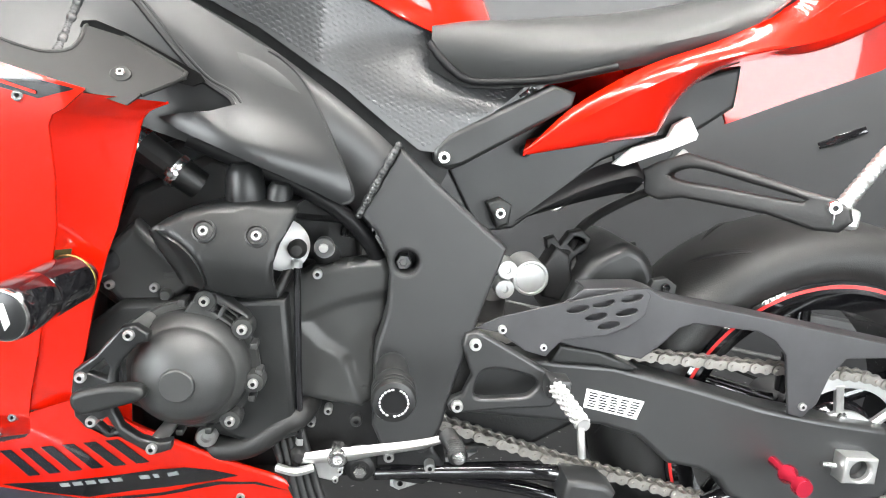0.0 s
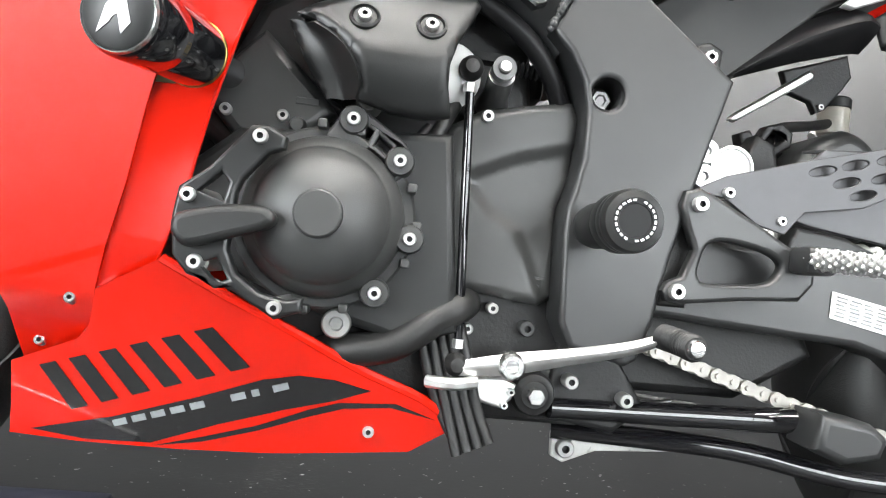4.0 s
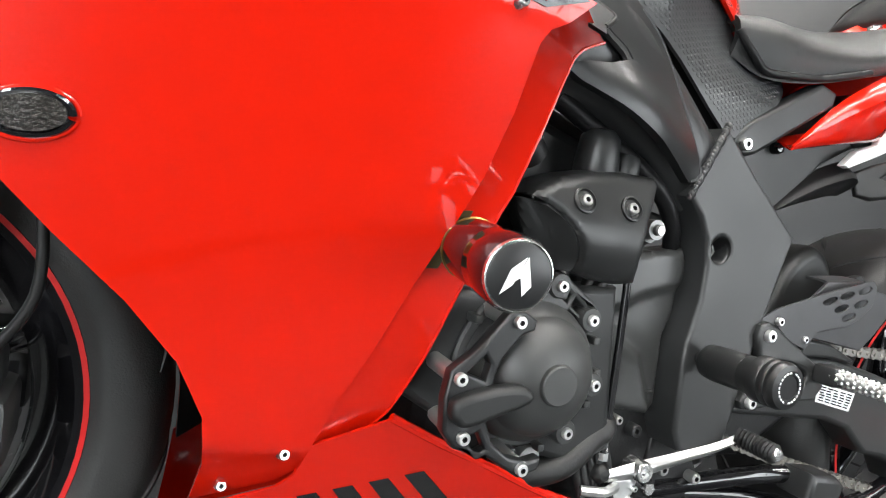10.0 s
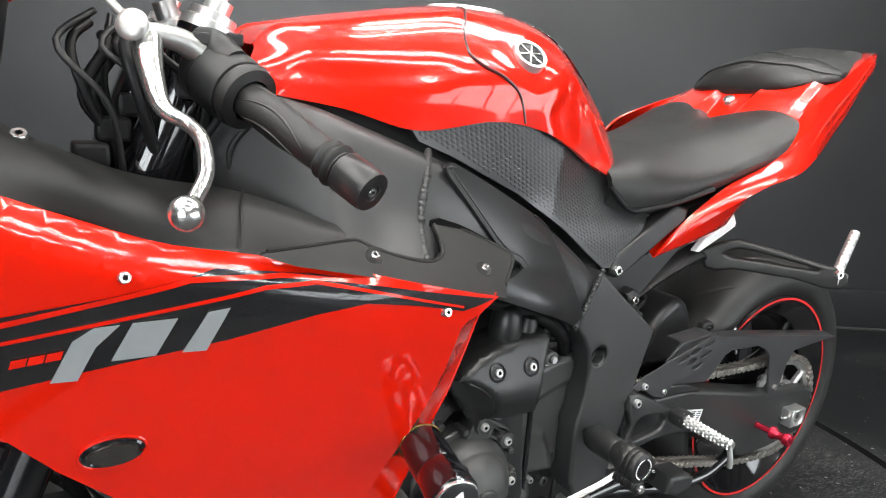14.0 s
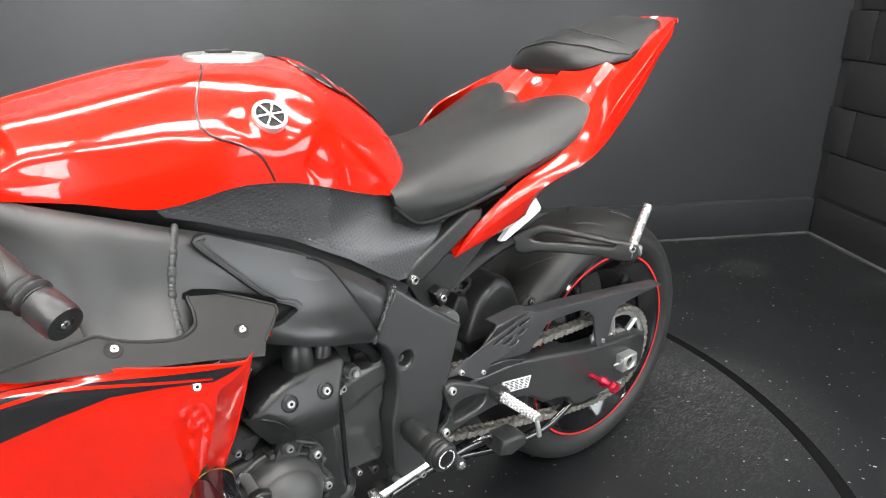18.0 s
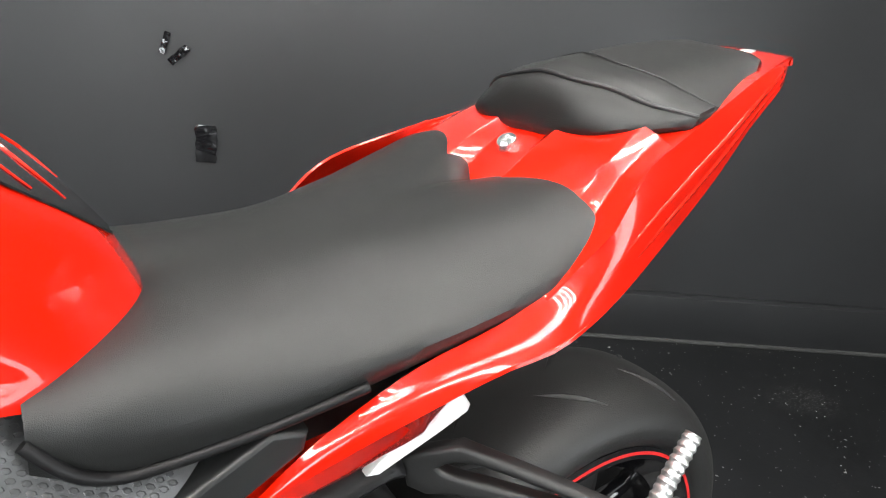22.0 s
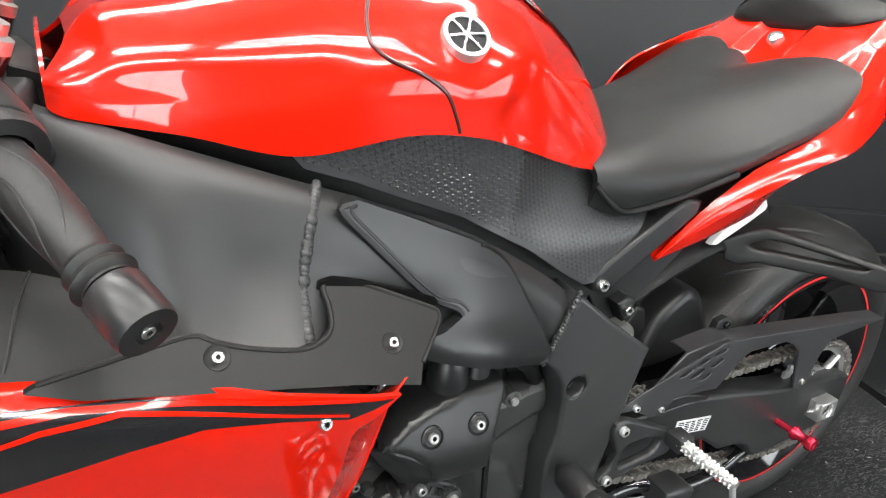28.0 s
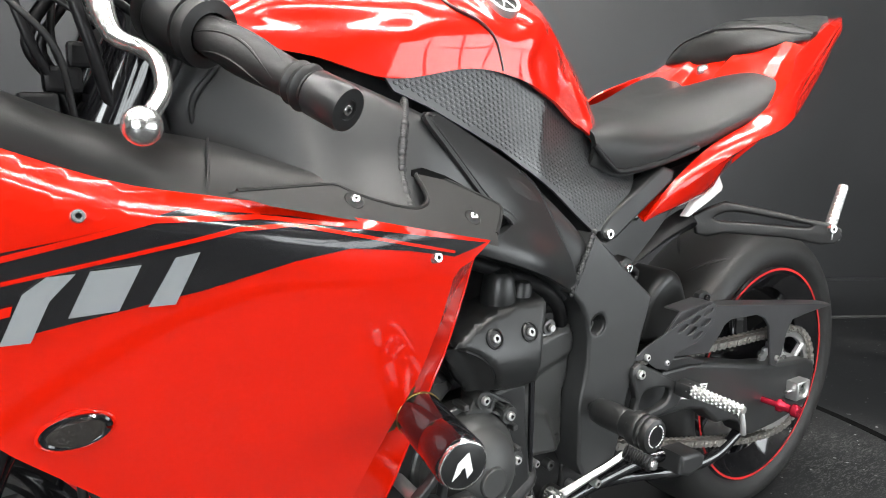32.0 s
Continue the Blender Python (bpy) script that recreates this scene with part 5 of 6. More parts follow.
# sprocket cover and wiring cover
SPC = [(-0.034, 0.470), (-0.02, 0.484), (0.006, 0.500), (0.045, 0.509), (0.089, 0.517), (0.096, 0.50), (0.094, 0.44), (0.085, 0.418), (0.088, 0.335), (0.074, 0.328), (0.002, 0.337), (-0.030, 0.351), (-0.045, 0.380), (-0.052, 0.44)]
SPC_V = [(-0.005, 0.434), (0.003, 0.443), (0.041, 0.461), (0.12, 0.484), (0.12, 0.30), (0.078, 0.325), (0.056, 0.375), (0.047, 0.394), (0.021, 0.408)]


def ysp(x, z):
    """Depth of the sprocket cover: rounded border and a sunken wedge."""
    return -0.1445 + 0.0065 * ease(inside(SPC_V, x, z) / 0.014 + 0.4) + 0.006 * (1 - ease(inside(SPC, x, z) / 0.007)) ** 2


spc = bpart("sprocket_cover", skin(SPC, ysp, 0.03, 0.004), ENGINE, label="matt black sprocket cover with a sunken wedge", angle=55, soft=True)
slab([(-0.056, 0.443), (-0.032, 0.447), (-0.026, 0.44), (-0.023, 0.425), (-0.023, 0.37), (-0.012, 0.345), (-0.022, 0.350), (-0.048, 0.388)], -0.162, -0.13, MATT, "wiring_cover", None, "black wiring cover", 0.005)
bbolt(spc, 0.011, -0.1445, 0.494, 0.0066)
for x, y, z, r, m in ((0.013, -0.135, 0.301, .006, CAST), (0.068, -0.132, 0.306, .009, SATIN), (0.033, -0.142, 0.322, .006, CAST), (-0.053, -0.16, 0.350, .006, CAST), (0.012, -0.128, 0.515, 0.006, CAST)):
    bbolt(eng, x, y, z, r, m)
for k in range(3):
    z = 0.352 - 0.007 * k
    bpart("cast_mark", block(0.048, 0.078 - 0.004 * k, -0.1398, -0.1375, z, z + 0.0028, 0.0003), ENGINE, spc)

# wires, hoses
for i, pts in enumerate((
        [(-0.020, -0.15, 0.500), (-0.030, -0.158, 0.478), (-0.040, -0.160, 0.455), (-0.042, -0.150, 0.43)],
        [(-0.040, -0.15, 0.476), (-0.054, -0.158, 0.455), (-0.055, -0.160, 0.43), (-0.050, -0.150, 0.40)],
        [(-0.045, -0.162, 0.385), (-0.035, -0.162, 0.35), (-0.022, -0.155, 0.33), (-0.020, -0.150, 0.29), (-0.005, -0.150, 0.24)],
        [(-0.055, -0.16, 0.37), (-0.045, -0.16, 0.33), (-0.030, -0.155, 0.29), (-0.012, -0.155, 0.24), (0.008, -0.16, 0.205)])):
    bpart("cable", tube(pts, 0.0065 - 0.0006 * i, 30, 10), RUBBER, label="black rubber cable")
bpart("coolant_hose", tube([(-0.115, -0.13, 0.268), (-0.096, -0.158, 0.275), (-0.055, -0.165, 0.284), (-0.020, -0.162, 0.309), (0.002, -0.155, 0.322), (0.012, -0.11, 0.325)], 0.0145, 40, 16), RUBBER, label="thick black coolant hose")
for k in range(4):
    x = -0.012 + 0.009 * k
    bpart("drain_tube", tube([(x - 0.02, -0.145 - 0.004 * k, 0.33), (x - 0.004, -0.152 - 0.003 * k, 0.28), (x + 0.008, -0.160, 0.24), (x + 0.022, -0.168, 0.195 + 0.004 * k)], 0.0048, 26, 10), RUBBER, label="thin black drain tube")
bpart("hose_clip", tube([(-0.022, -0.165, 0.256), (0.0, -0.175, 0.257), (0.020, -0.168, 0.259)], 0.0055, 10, 8), ALLOY, label="bright hose clip")
plug = bpart("oil_plug", lathe([(0, 0.004), (0.005, 0.004), (0.006, 0.010), (0.011, 0.010), (0.0125, 0.008), (0.0125, -0.02)], 28, (-0.103, -0.170, 0.299)), CAST, label="alloy hex plug")
for i, (a, b, r) in enumerate((((-0.225, -0.14, 0.65), (-0.185, -0.15, 0.628), .017), ((-0.185, -0.15, 0.628), (-0.15, -0.15, 0.604), .018), ((-0.15, -0.15, 0.604), (-0.125, -0.14, 0.586), .017))):
    rod(a, b, r, RUBBER, "intake_hose", None, "black rubber hose with clamps")
for p in ((-0.186, -0.150, 0.628), (-0.146, -0.150, 0.601)):
    bpart("hose_clamp", lathe([(0.0185, -0.004), (0.0205, -0.004), (0.0205, 0.004), (0.0185, 0.004)], 24, p, Vector((0.83, 0, -0.55)).normalized()), STEEL, label="steel hose clamp")
    bpart("clamp_screw", lathe([(0, 0.009), (0.004, 0.009), (0.0075, 0.007), (0.0075, 0.0)], 6, (p[0], p[1] - 0.019, p[2])), STEEL)
bpart("actuator", merge(lathe([(0, 0.01), (0.005, 0.01), (0.006, 0.006), (0.0105, 0.006), (0.0105, -0.008), (0.008, -0.01)], 24, (0.018, -0.165, 0.532)), lathe([(0.0, 0.002), (0.012, 0.0), (0.012, -0.03), (0.016, -0.05)], 24, (0.018, -0.158, 0.529), Vector((0, -1, 0.4)).normalized())), DARKBOLT, label="dark grey actuator shaft")
bpart("actuator_cap", lathe([(0, 0.0125), (0.0045, 0.0125), (0.0052, 0.0105), (0.0052, 0.004)], 20, (0.018, -0.165, 0.532)), ALLOY, label="bright actuator shaft end")
for k in range(9):
    bpart("cable_boot", lathe([(0.0045, 0), (0.0075, 0.002), (0.0045, 0.004)], 14, (0.034 + 0.0046 * k, -0.13, 0.545 - 0.0005 * k), (1, 0, 0)), RUBBER)
bpart("throttle_linkage", merge(block(-0.03, 0.05, -0.12, 0.0, 0.55, 0.60, 0.01), block(0.0, 0.07, -0.10, 0.0, 0.525, 0.56, 0.008)), SHADOW, label="dark throttle linkage")

# gear shift
rodp = [(-0.011, -0.170, 0.528), (-0.004, -0.168, 0.40), (0.003, -0.160, 0.272)]
shift = bpart("shift_rod", tube([(-0.0105, -0.170, 0.513), (-0.004, -0.167, 0.40), (0.003, -0.161, 0.29)], 0.0042, 16, 14), GLOSS, label="thin black shift rod")
for p in (rodp[0], rodp[2]):
    bpart("ball_joint", lathe([(0, 0.011), (0.006, 0.010), (0.010, 0.005), (0.011, 0), (0.010, -0.008)], 24, p), RUBBER, shift)
for z in (0.507, 0.286):
    bpart("lock_nut", lathe([(0.0035, 0), (0.006, 0), (0.006, 0.008), (0.0035, 0.008)], 6, (-0.0105 + (0.507 - z) * 0.061, -0.1695 + (0.507 - z) * 0.04, z), (0, 0, 1)), ALLOY, shift)
lever = bpart("shift_lever", loft([[(0.005, -0.166, 0.276), (0.049, -0.170, 0.287), (0.10, -0.172, 0.296), (0.15, -0.176, 0.307), (0.182, -0.180, 0.319)],
                              [(0.005, -0.170, 0.270), (0.049, -0.176, 0.279), (0.10, -0.178, 0.289), (0.15, -0.182, 0.301), (0.182, -0.186, 0.314)],
                              [(0.005, -0.166, 0.263), (0.049, -0.170, 0.268), (0.10, -0.172, 0.281), (0.15, -0.176, 0.294), (0.182, -0.180, 0.308)]], 24, 8, 0.009), ALLOY, label="bright alloy shift lever")
bpart("lever_pivot", lathe([(0, 0.006), (0.005, 0.006), (0.006, 0.011), (0.0095, 0.011), (0.012, 0.008), (0.012, -0.014)], 26, (0.049, -0.168, 0.276)), STEEL, lever, "bright pivot bolt")
bpart("shift_peg", tube([(0.178, -0.180, 0.314), (0.184, -0.200, 0.312), (0.186, -0.224, 0.310)], lambda s: 0.0105 + 0.0012 * math.cos(s * 60), 40, 14), RUBBER, lever, "ribbed rubber toe peg")
bpart("peg_end", lathe([(0, 0.004), (0.006, 0.003), (0.008, 0), (0.008, -0.006)], 20, (0.1865, -0.225, 0.310)), STEEL, lever)
bpart("shift_plate", plate([(0.018, 0.262), (0.045, 0.264), (0.058, 0.258), (0.055, 0.245), (0.046, 0.236), (0.028, 0.240), (0.018, 0.246)], -0.160, 0.012, 0.003), ALLOY, lever, "bright alloy arm")
for x, z in ((0.053, 0.252), (0.048, 0.240)):
    bbolt(lever, x, -0.162, z, 0.004)
pivot = bpart("pivot_bolt", lathe([(0, 0.012), (0.006, 0.012), (0.0075, 0.010), (0.0075, 0.004), (0.012, 0.004), (0.014, 0.002), (0.018, 0.001), (0.0205, -0.006), (0.0205, -0.04)], 30, (0.077, -0.148, 0.249)), RUBBER, label="rubber mounted pivot bolt")
bpart("bolt_head", lathe([(0, 0.014), (0.0072, 0.014), (0.0085, 0.012), (0.0085, 0.005), (0.0125, 0.0045), (0.0125, 0.001)], 6, (0.077, -0.147, 0.249)), STEEL, pivot)
for x, z in ((0.112, 0.262), (0.165, 0.249)):
    bbolt(eng, x, -0.140, z, 0.008, CAST)

# side stand
stand = bpart("side_stand", tube([(0.095, -0.135, 0.236), (0.18, -0.125, 0.236), (0.30, -0.120, 0.238), (0.345, -0.135, 0.243), (0.375, -0.15, 0.238)], lambda s: 0.0095 + 0.004 * s, 30, 14), GLOSS, label="folded black side stand")
bpart("stand_foot", plate([(0.335, 0.258), (0.385, 0.252), (0.402, 0.240), (0.395, 0.220), (0.36, 0.213), (0.33, 0.225)], -0.175, 0.05, 0.008), SATIN, stand, "flattened stand foot")
slab([(0.121, 0.196), (0.135, 0.200), (0.168, 0.196), (0.29, 0.203), (0.29, 0.188), (0.168, 0.180), (0.135, 0.166), (0.122, 0.172)], -0.062, -0.052, BARE, "link_plate", None, "scratched bare alloy link plate", 0.002)
bbolt(stand, 0.135, -0.064, 0.182, 0.011, CAST)
slab([(0.10, 0.30), (0.16, 0.285), (0.19, 0.24), (0.16, 0.215), (0.09, 0.225)], -0.13, -0.06, SHADOW, "stand_bracket", None, "black stand bracket", 0.006)
slab([(0.15, 0.225), (0.235, 0.245), (0.20, 0.22)], -0.09, -0.08, ALLOY, "stand_tang", None, "bright metal tang", 0.001)

# frame and fairing sliders ------------------------------------------------------------
sl = bpart("frame_slider", lathe([(0.0, -0.02), (0.0175, 0), (0.0192, 0.012), (0.0192, 0.048), (0.0186, 0.0495), (0.0192, 0.051), (0.0192, 0.062), (0.0235, 0.065), (0.0235, 0.068), (0.0235, 0.0765), (0.0228, 0.0775), (0.0235, 0.0785), (0.0235, 0.0845), (0.0228, 0.0855), (0.0235, 0.0865), (0.0235, 0.091), (0.0215, 0.0955), (0.0165, 0.097)], 44, (0.104, -0.187, 0.402)), MATT, label="black nylon frame slider")
bpart("slider_cap", lathe([(0, 0.0955), (0.012, 0.0955), (0.0125, 0.0965), (0.0168, 0.0968)], 40, (0.104, -0.187, 0.402)), BLACK, sl)
for k in range(22):
    if k % 11 not in (5,):
        a = k * math.tau / 22
        bpart("cap_mark", block(-0.0008, 0.0008, -0.0006, 0.0, -0.0013, 0.0013, 0.0001, Matrix.Translation((0.104 + 0.0145 * math.cos(a), -0.2839, 0.402 + 0.0145 * math.sin(a))) @ pose(0, 0, 0, 0, -math.degrees(a), 0)), WHITE, sl)
S_A = Vector((-0.165, -0.983, -0.075)).normalized()
S_O = Vector((-0.2240, -0.2270, 0.4952))
fs = bpart("fairing_slider", lathe([(0.014, -0.06), (0.014, 0), (0.0245, 0.002), (0.0252, 0.006), (0.0252, 0.057), (0.0246, 0.0585), (0.0258, 0.060), (0.0262, 0.081), (0.0262, 0.099), (0.0240, 0.1035), (0.0228, 0.1040), (0.0, 0.1040)], 44, S_O, S_A), GLOSS, label="glossy black fairing slider with white mark")
bpart("slider_face", lathe([(0.0, 0.1055), (0.0215, 0.1055), (0.0225, 0.1048), (0.0225, 0.1030)], 44, S_O, S_A), SHEEN, fs, "satin black face disc")
bpart("face_ring", lathe([(0.0226, 0.1040), (0.0231, 0.1052), (0.0240, 0.1048), (0.0247, 0.1022)], 44, S_O, S_A), STEEL, fs, "thin bright rim")
bpart("slider_ring", lathe([(0.0251, 0.003), (0.0257, 0.0035), (0.0257, 0.0055), (0.0251, 0.006)], 40, S_O, S_A), GOLD, fs, "gold ring")
_q = Matrix.Translation(S_O + S_A * 0.1058) @ Vector((0, -1, 0)).rotation_difference(S_A).to_matrix().to_4x4()
for o in ([(-0.012, -0.013), (-0.004, -0.006), (0.003, 0.013), (-0.007, 0.004)], [(0.004, 0.013), (0.009, -0.006), (0.0035, -0.013), (0.0005, -0.001), (-0.004, -0.004), (0.0, 0.004)]):
    bm = plate(o, -0.0006, 0.0006, 0.0001)
    bmesh.ops.transform(bm, matrix=_q, verts=bm.verts)
    bpart("white_mark", bm, WHITE, fs, "plain white slanted shape")

# rear sets, pegs ---------------------------------------------------------------------
brk = bpart("rear_set", plate([(0.187, 0.443), (0.200, 0.447), (0.213, 0.442), (0.26, 0.418), (0.300, 0.396), (0.312, 0.386), (0.312, 0.372), (0.299, 0.356), (0.25, 0.352), (0.193, 0.344), (0.178, 0.345), (0.173, 0.354), (0.178, 0.362), (0.190, 0.368), (0.199, 0.392), (0.190, 0.413), (0.184, 0.430)], -0.180, 0.014, 0.004,
            holes=[[(0.205, 0.380), (0.211, 0.397), (0.228, 0.402), (0.262, 0.397), (0.279, 0.388), (0.276, 0.376), (0.262, 0.368), (0.214, 0.364), (0.205, 0.369)]], res=3), SATIN, label="satin black rear set bracket")
for x, z in ((0.199, 0.432), (0.185, 0.354)):
    bbolt(brk, x, -0.1815, z, 0.0082, ALLOY)
bbolt(brk, 0.187, -0.150, 0.395, 0.006, CAST)
bbolt(brk, 0.232, -0.166, 0.447, 0.006, ALLOY)
bbolt(brk, 0.285, -0.164, 0.427, 0.005, ALLOY)
slab([(0.165, 0.43), (0.215, 0.43), (0.205, 0.34), (0.165, 0.34)], -0.160, -0.10, SHADOW, "bracket_mount", brk, "", 0.004)
P_A, P_B = Vector((0.294, -0.198, 0.394)), Vector((0.303, -0.287, 0.388))
peg = bpart("foot_peg", tube([P_A, (P_A + P_B) / 2, P_B], lambda u: 0.0086 - 0.0015 * u, 30, 16), ALLOY, label="studded alloy foot peg")
_pd = (P_B - P_A).normalized()
_pu = _pd.cross(Vector((0, 0, 1))).normalized()
_pv = _pu.cross(_pd)
_cones = []
for i in range(13):
    for k in range(9):
        u, ang = (i + 0.6) / 13.4, (k + 0.5 * (i % 2)) * math.tau / 9
        n = _pu * math.cos(ang) + _pv * math.sin(ang)
        _cones.append(lathe([(0, 0.0022), (0.0012, 0.0018), (0.0026, -0.0006)], 6, P_A.lerp(P_B, u) + n * (0.0086 - 0.0015 * u), n))
bpart("peg_studs", merge(*_cones), ALLOY, peg, "rows of pointed studs")
bpart("peg_feeler", tube([(0.301, -0.284, 0.384), (0.303, -0.287, 0.368), (0.306, -0.287, 0.352)], 0.0042, 10, 10), ALLOY, peg)
bpart("peg_clevis", block(0.284, 0.312, -0.21, -0.18, 0.380, 0.404, 0.005), SATIN, peg)
bbolt(peg, 0.295, -0.2105, 0.394, 0.006, CAST)
heel = bpart("heel_guard", plate([(0.199, 0.446), (0.229, 0.462), (0.302, 0.484), (0.385, 0.506), (0.401, 0.508), (0.409, 0.500), (0.405, 0.475), (0.385, 0.458), (0.363, 0.447), (0.307, 0.437), (0.289, 0.415), (0.263, 0.421), (0.23, 0.442)], -0.164, 0.003, 0.001,
             holes=[[(cx + 0.013 * math.cos(a) - 0.0035 * math.sin(a) * 0.3, cz + 0.0035 * math.cos(a) * 1.0 + 0.0042 * math.sin(a)) for a in [k * math.tau / 16 for k in range(16)]] for cx, cz in ((0.321, 0.477), (0.352, 0.486), (0.386, 0.495), (0.382, 0.477), (0.345, 0.469), (0.362, 0.459))]), ANOD, label="dark alloy heel guard with oval holes")

# rear shock, reservoir
sh = bpart("shock_reservoir", lathe([(0, 0.004), (0.019, 0.004), (0.020, 0.003), (0.021, 0.006), (0.0235, 0.006), (0.0245, 0.002), (0.0245, -0.05)], 40, (0.283, -0.066, 0.488)), ALLOY, label="round alloy shock reservoir")
for x, z in ((0.248, 0.500), (0.247, 0.474)):
    bpart("adjuster", lathe([(0, 0.006), (0.004, 0.006), (0.005, 0.010), (0.012, 0.010), (0.013, 0.007), (0.013, -0.02)], 26, (x, -0.075, z)), ALLOY, sh, "alloy adjuster knob")
rod((0.235, -0.05, 0.46), (0.24, -0.02, 0.36), 0.022, CAST, "shock_body", sh)
slab([(0.30, 0.50), (0.315, 0.53), (0.335, 0.52), (0.345, 0.48), (0.33, 0.455), (0.305, 0.46)], -0.06, -0.02, SHADOW, "valve_block", None, "dark valve block", 0.005)
bpart("reservoir_hose", tube([(0.512, 0.118, 0.600), (0.480, 0.10, 0.590), (0.440, 0.07, 0.578), (0.395, 0.03, 0.563), (0.362, 0.0, 0.545), (0.350, -0.02, 0.525), (0.350, -0.035, 0.492)], 0.0068, 40, 12), RUBBER, label="black rubber reservoir hose")
bpart("brake_line", tube([(0.315, -0.045, 0.520), (0.345, -0.03, 0.519), (0.40, 0.0, 0.517), (0.47, 0.06, 0.52)], 0.0042, 24, 10), RUBBER, label="black brake line")
slab([(0.307, 0.535), (0.319, 0.540), (0.328, 0.528), (0.339, 0.547), (0.356, 0.552), (0.370, 0.541), (0.368, 0.526), (0.353, 0.515), (0.342, 0.494), (0.319, 0.490)], -0.035, -0.015, SHADOW, "valve_bracket", None, "dark bracket beside the shock", 0.003, holes=[[(0.338, 0.530), (0.345, 0.540), (0.358, 0.542), (0.360, 0.533), (0.348, 0.523)]])
res = bpart("fluid_reservoir", lathe([(0, 0), (0.019, 0), (0.020, 0.004), (0.020, 0.034), (0.018, 0.036)], 28, (0.525, 0.127, 0.588), (0, 0, 1)), material("cloudy_plastic", (0.45, 0.42, 0.36), 0.3, var=0.1), label="cloudy fluid reservoir with black lid")
bpart("lid", lathe([(0, 0.014), (0.018, 0.014), (0.021, 0.011), (0.021, 0)], 28, (0.525, 0.127, 0.624), (0, 0, 1)), RUBBER, res)
slab([(0.429, 0.658), (0.470, 0.672), (0.520, 0.690), (0.528, 0.660), (0.515, 0.640), (0.494, 0.613), (0.481, 0.606), (0.472, 0.621), (0.440, 0.630)], 0.100, 0.112, SHADOW, "reservoir_stay", res, "black stamped stay", 0.003)
bbolt(res, 0.486, 0.099, 0.615, 0.005, CAST)
bpart("far_lever", plate([(0.326, 0.566), (0.331, 0.573), (0.424, 0.638), (0.430, 0.633), (0.429, 0.627), (0.335, 0.564)], 0.030, 0.010, 0.003), ALLOY, label="bright alloy lever on the far side")
rod((0.545, 0.20, 0.60), (0.60, 0.21, 0.66), 0.008, ALLOY, "far_passenger_peg", None, "far passenger peg")

# subframe, panels ---------------------------------------------------------------------
sub = slab([(0.132, 0.650), (0.15, 0.668), (0.262, 0.734), (0.29, 0.728), (0.287, 0.711), (0.168, 0.634), (0.150, 0.628), (0.135, 0.634)], -0.148, -0.12, MATT, "subframe_arm", None, "matt black subframe arm", 0.005)
bbolt(sub, 0.145, -0.150, 0.642, 0.0088, STEEL)
slab([(0.155, 0.625), (0.227, 0.672), (0.30, 0.712), (0.40, 0.735), (0.42, 0.70), (0.40, 0.68), (0.343, 0.650), (0.279, 0.590), (0.243, 0.558), (0.20, 0.55)], -0.105, -0.09, MATT, "inner_panel", None, "smooth black inner panel", 0.004)
slab([(0.36, 0.70), (0.43, 0.755), (0.50, 0.78), (0.50, 0.73), (0.455, 0.695), (0.40, 0.68)], -0.112, 0.11, MATT, "undertail_tray", None, "matt black undertail tray", 0.006)
tab = slab([(0.205, 0.590), (0.222, 0.597), (0.236, 0.590), (0.234, 0.566), (0.22, 0.560)], -0.125, -0.10, MATT, "panel_tab", None, "black bolt tab", 0.004)
bbolt(tab, 0.221, -0.127, 0.580, 0.0082, STEEL)
bpart("panel_stud", lathe([(0, 0.006), (0.006, 0.004), (0.0075, 0), (0.0075, -0.02)], 20, (0.247, -0.112, 0.655)), GLOSS)
bpart("glossy_shield", loft([[(0.243, -0.100, 0.569), (0.297, -0.101, 0.616), (0.328, -0.102, 0.638), (0.375, -0.104, 0.658), (0.392, -0.104, 0.652)],
                             [(0.246, -0.106, 0.568), (0.302, -0.116, 0.602), (0.335, -0.122, 0.620), (0.378, -0.126, 0.638), (0.394, -0.124, 0.634)],
                             [(0.250, -0.098, 0.569), (0.300, -0.098, 0.588), (0.335, -0.098, 0.600), (0.375, -0.098, 0.612), (0.392, -0.098, 0.614)]], 26, 12, 0.004), BLACK, label="dark shield under the subframe")
slab([(0.352, 0.650), (0.375, 0.672), (0.415, 0.687), (0.420, 0.703), (0.438, 0.714), (0.452, 0.694), (0.450, 0.687), (0.422, 0.673), (0.364, 0.648)], -0.128, -0.117, WHITE, "heat_shield", None, "bright bare metal bracket", 0.002)


def bracket(pts):
    """Bracket outline along its own slanting plane."""
    return [((x - 0.41) * 1.45, z) for x, z in pts]


bm = plate(bracket([(.392, .646), (.407, .659), (.428, .672), (.448, .667), (.482, .658), (.517, .647), (.538, .643), (.550, .634), (.553, .622), (.546, .609), (.530, .607), (.495, .616), (.455, .618), (.429, .619), (.411, .612), (.398, .616)]), 0, 0.018, 0.005,
           holes=[bracket([(.417, .6435), (.430, .654), (.449, .654), (.483, .6465), (.519, .638), (.514, .6345), (.483, .636), (.451, .638), (.428, .639)])], res=3)
bmesh.ops.transform(bm, matrix=pose(0.41, -0.132, 0, 0, 0, math.degrees(math.atan2(-1.05, 1))), verts=bm.verts)
pb = bpart("peg_arm", bm, RUBBER, label="black passenger peg bracket with a long slot")
bbolt(pb, 0.541, -0.268, 0.634, 0.0085, STEEL, Vector((-0.3, -1, 0)).normalized())
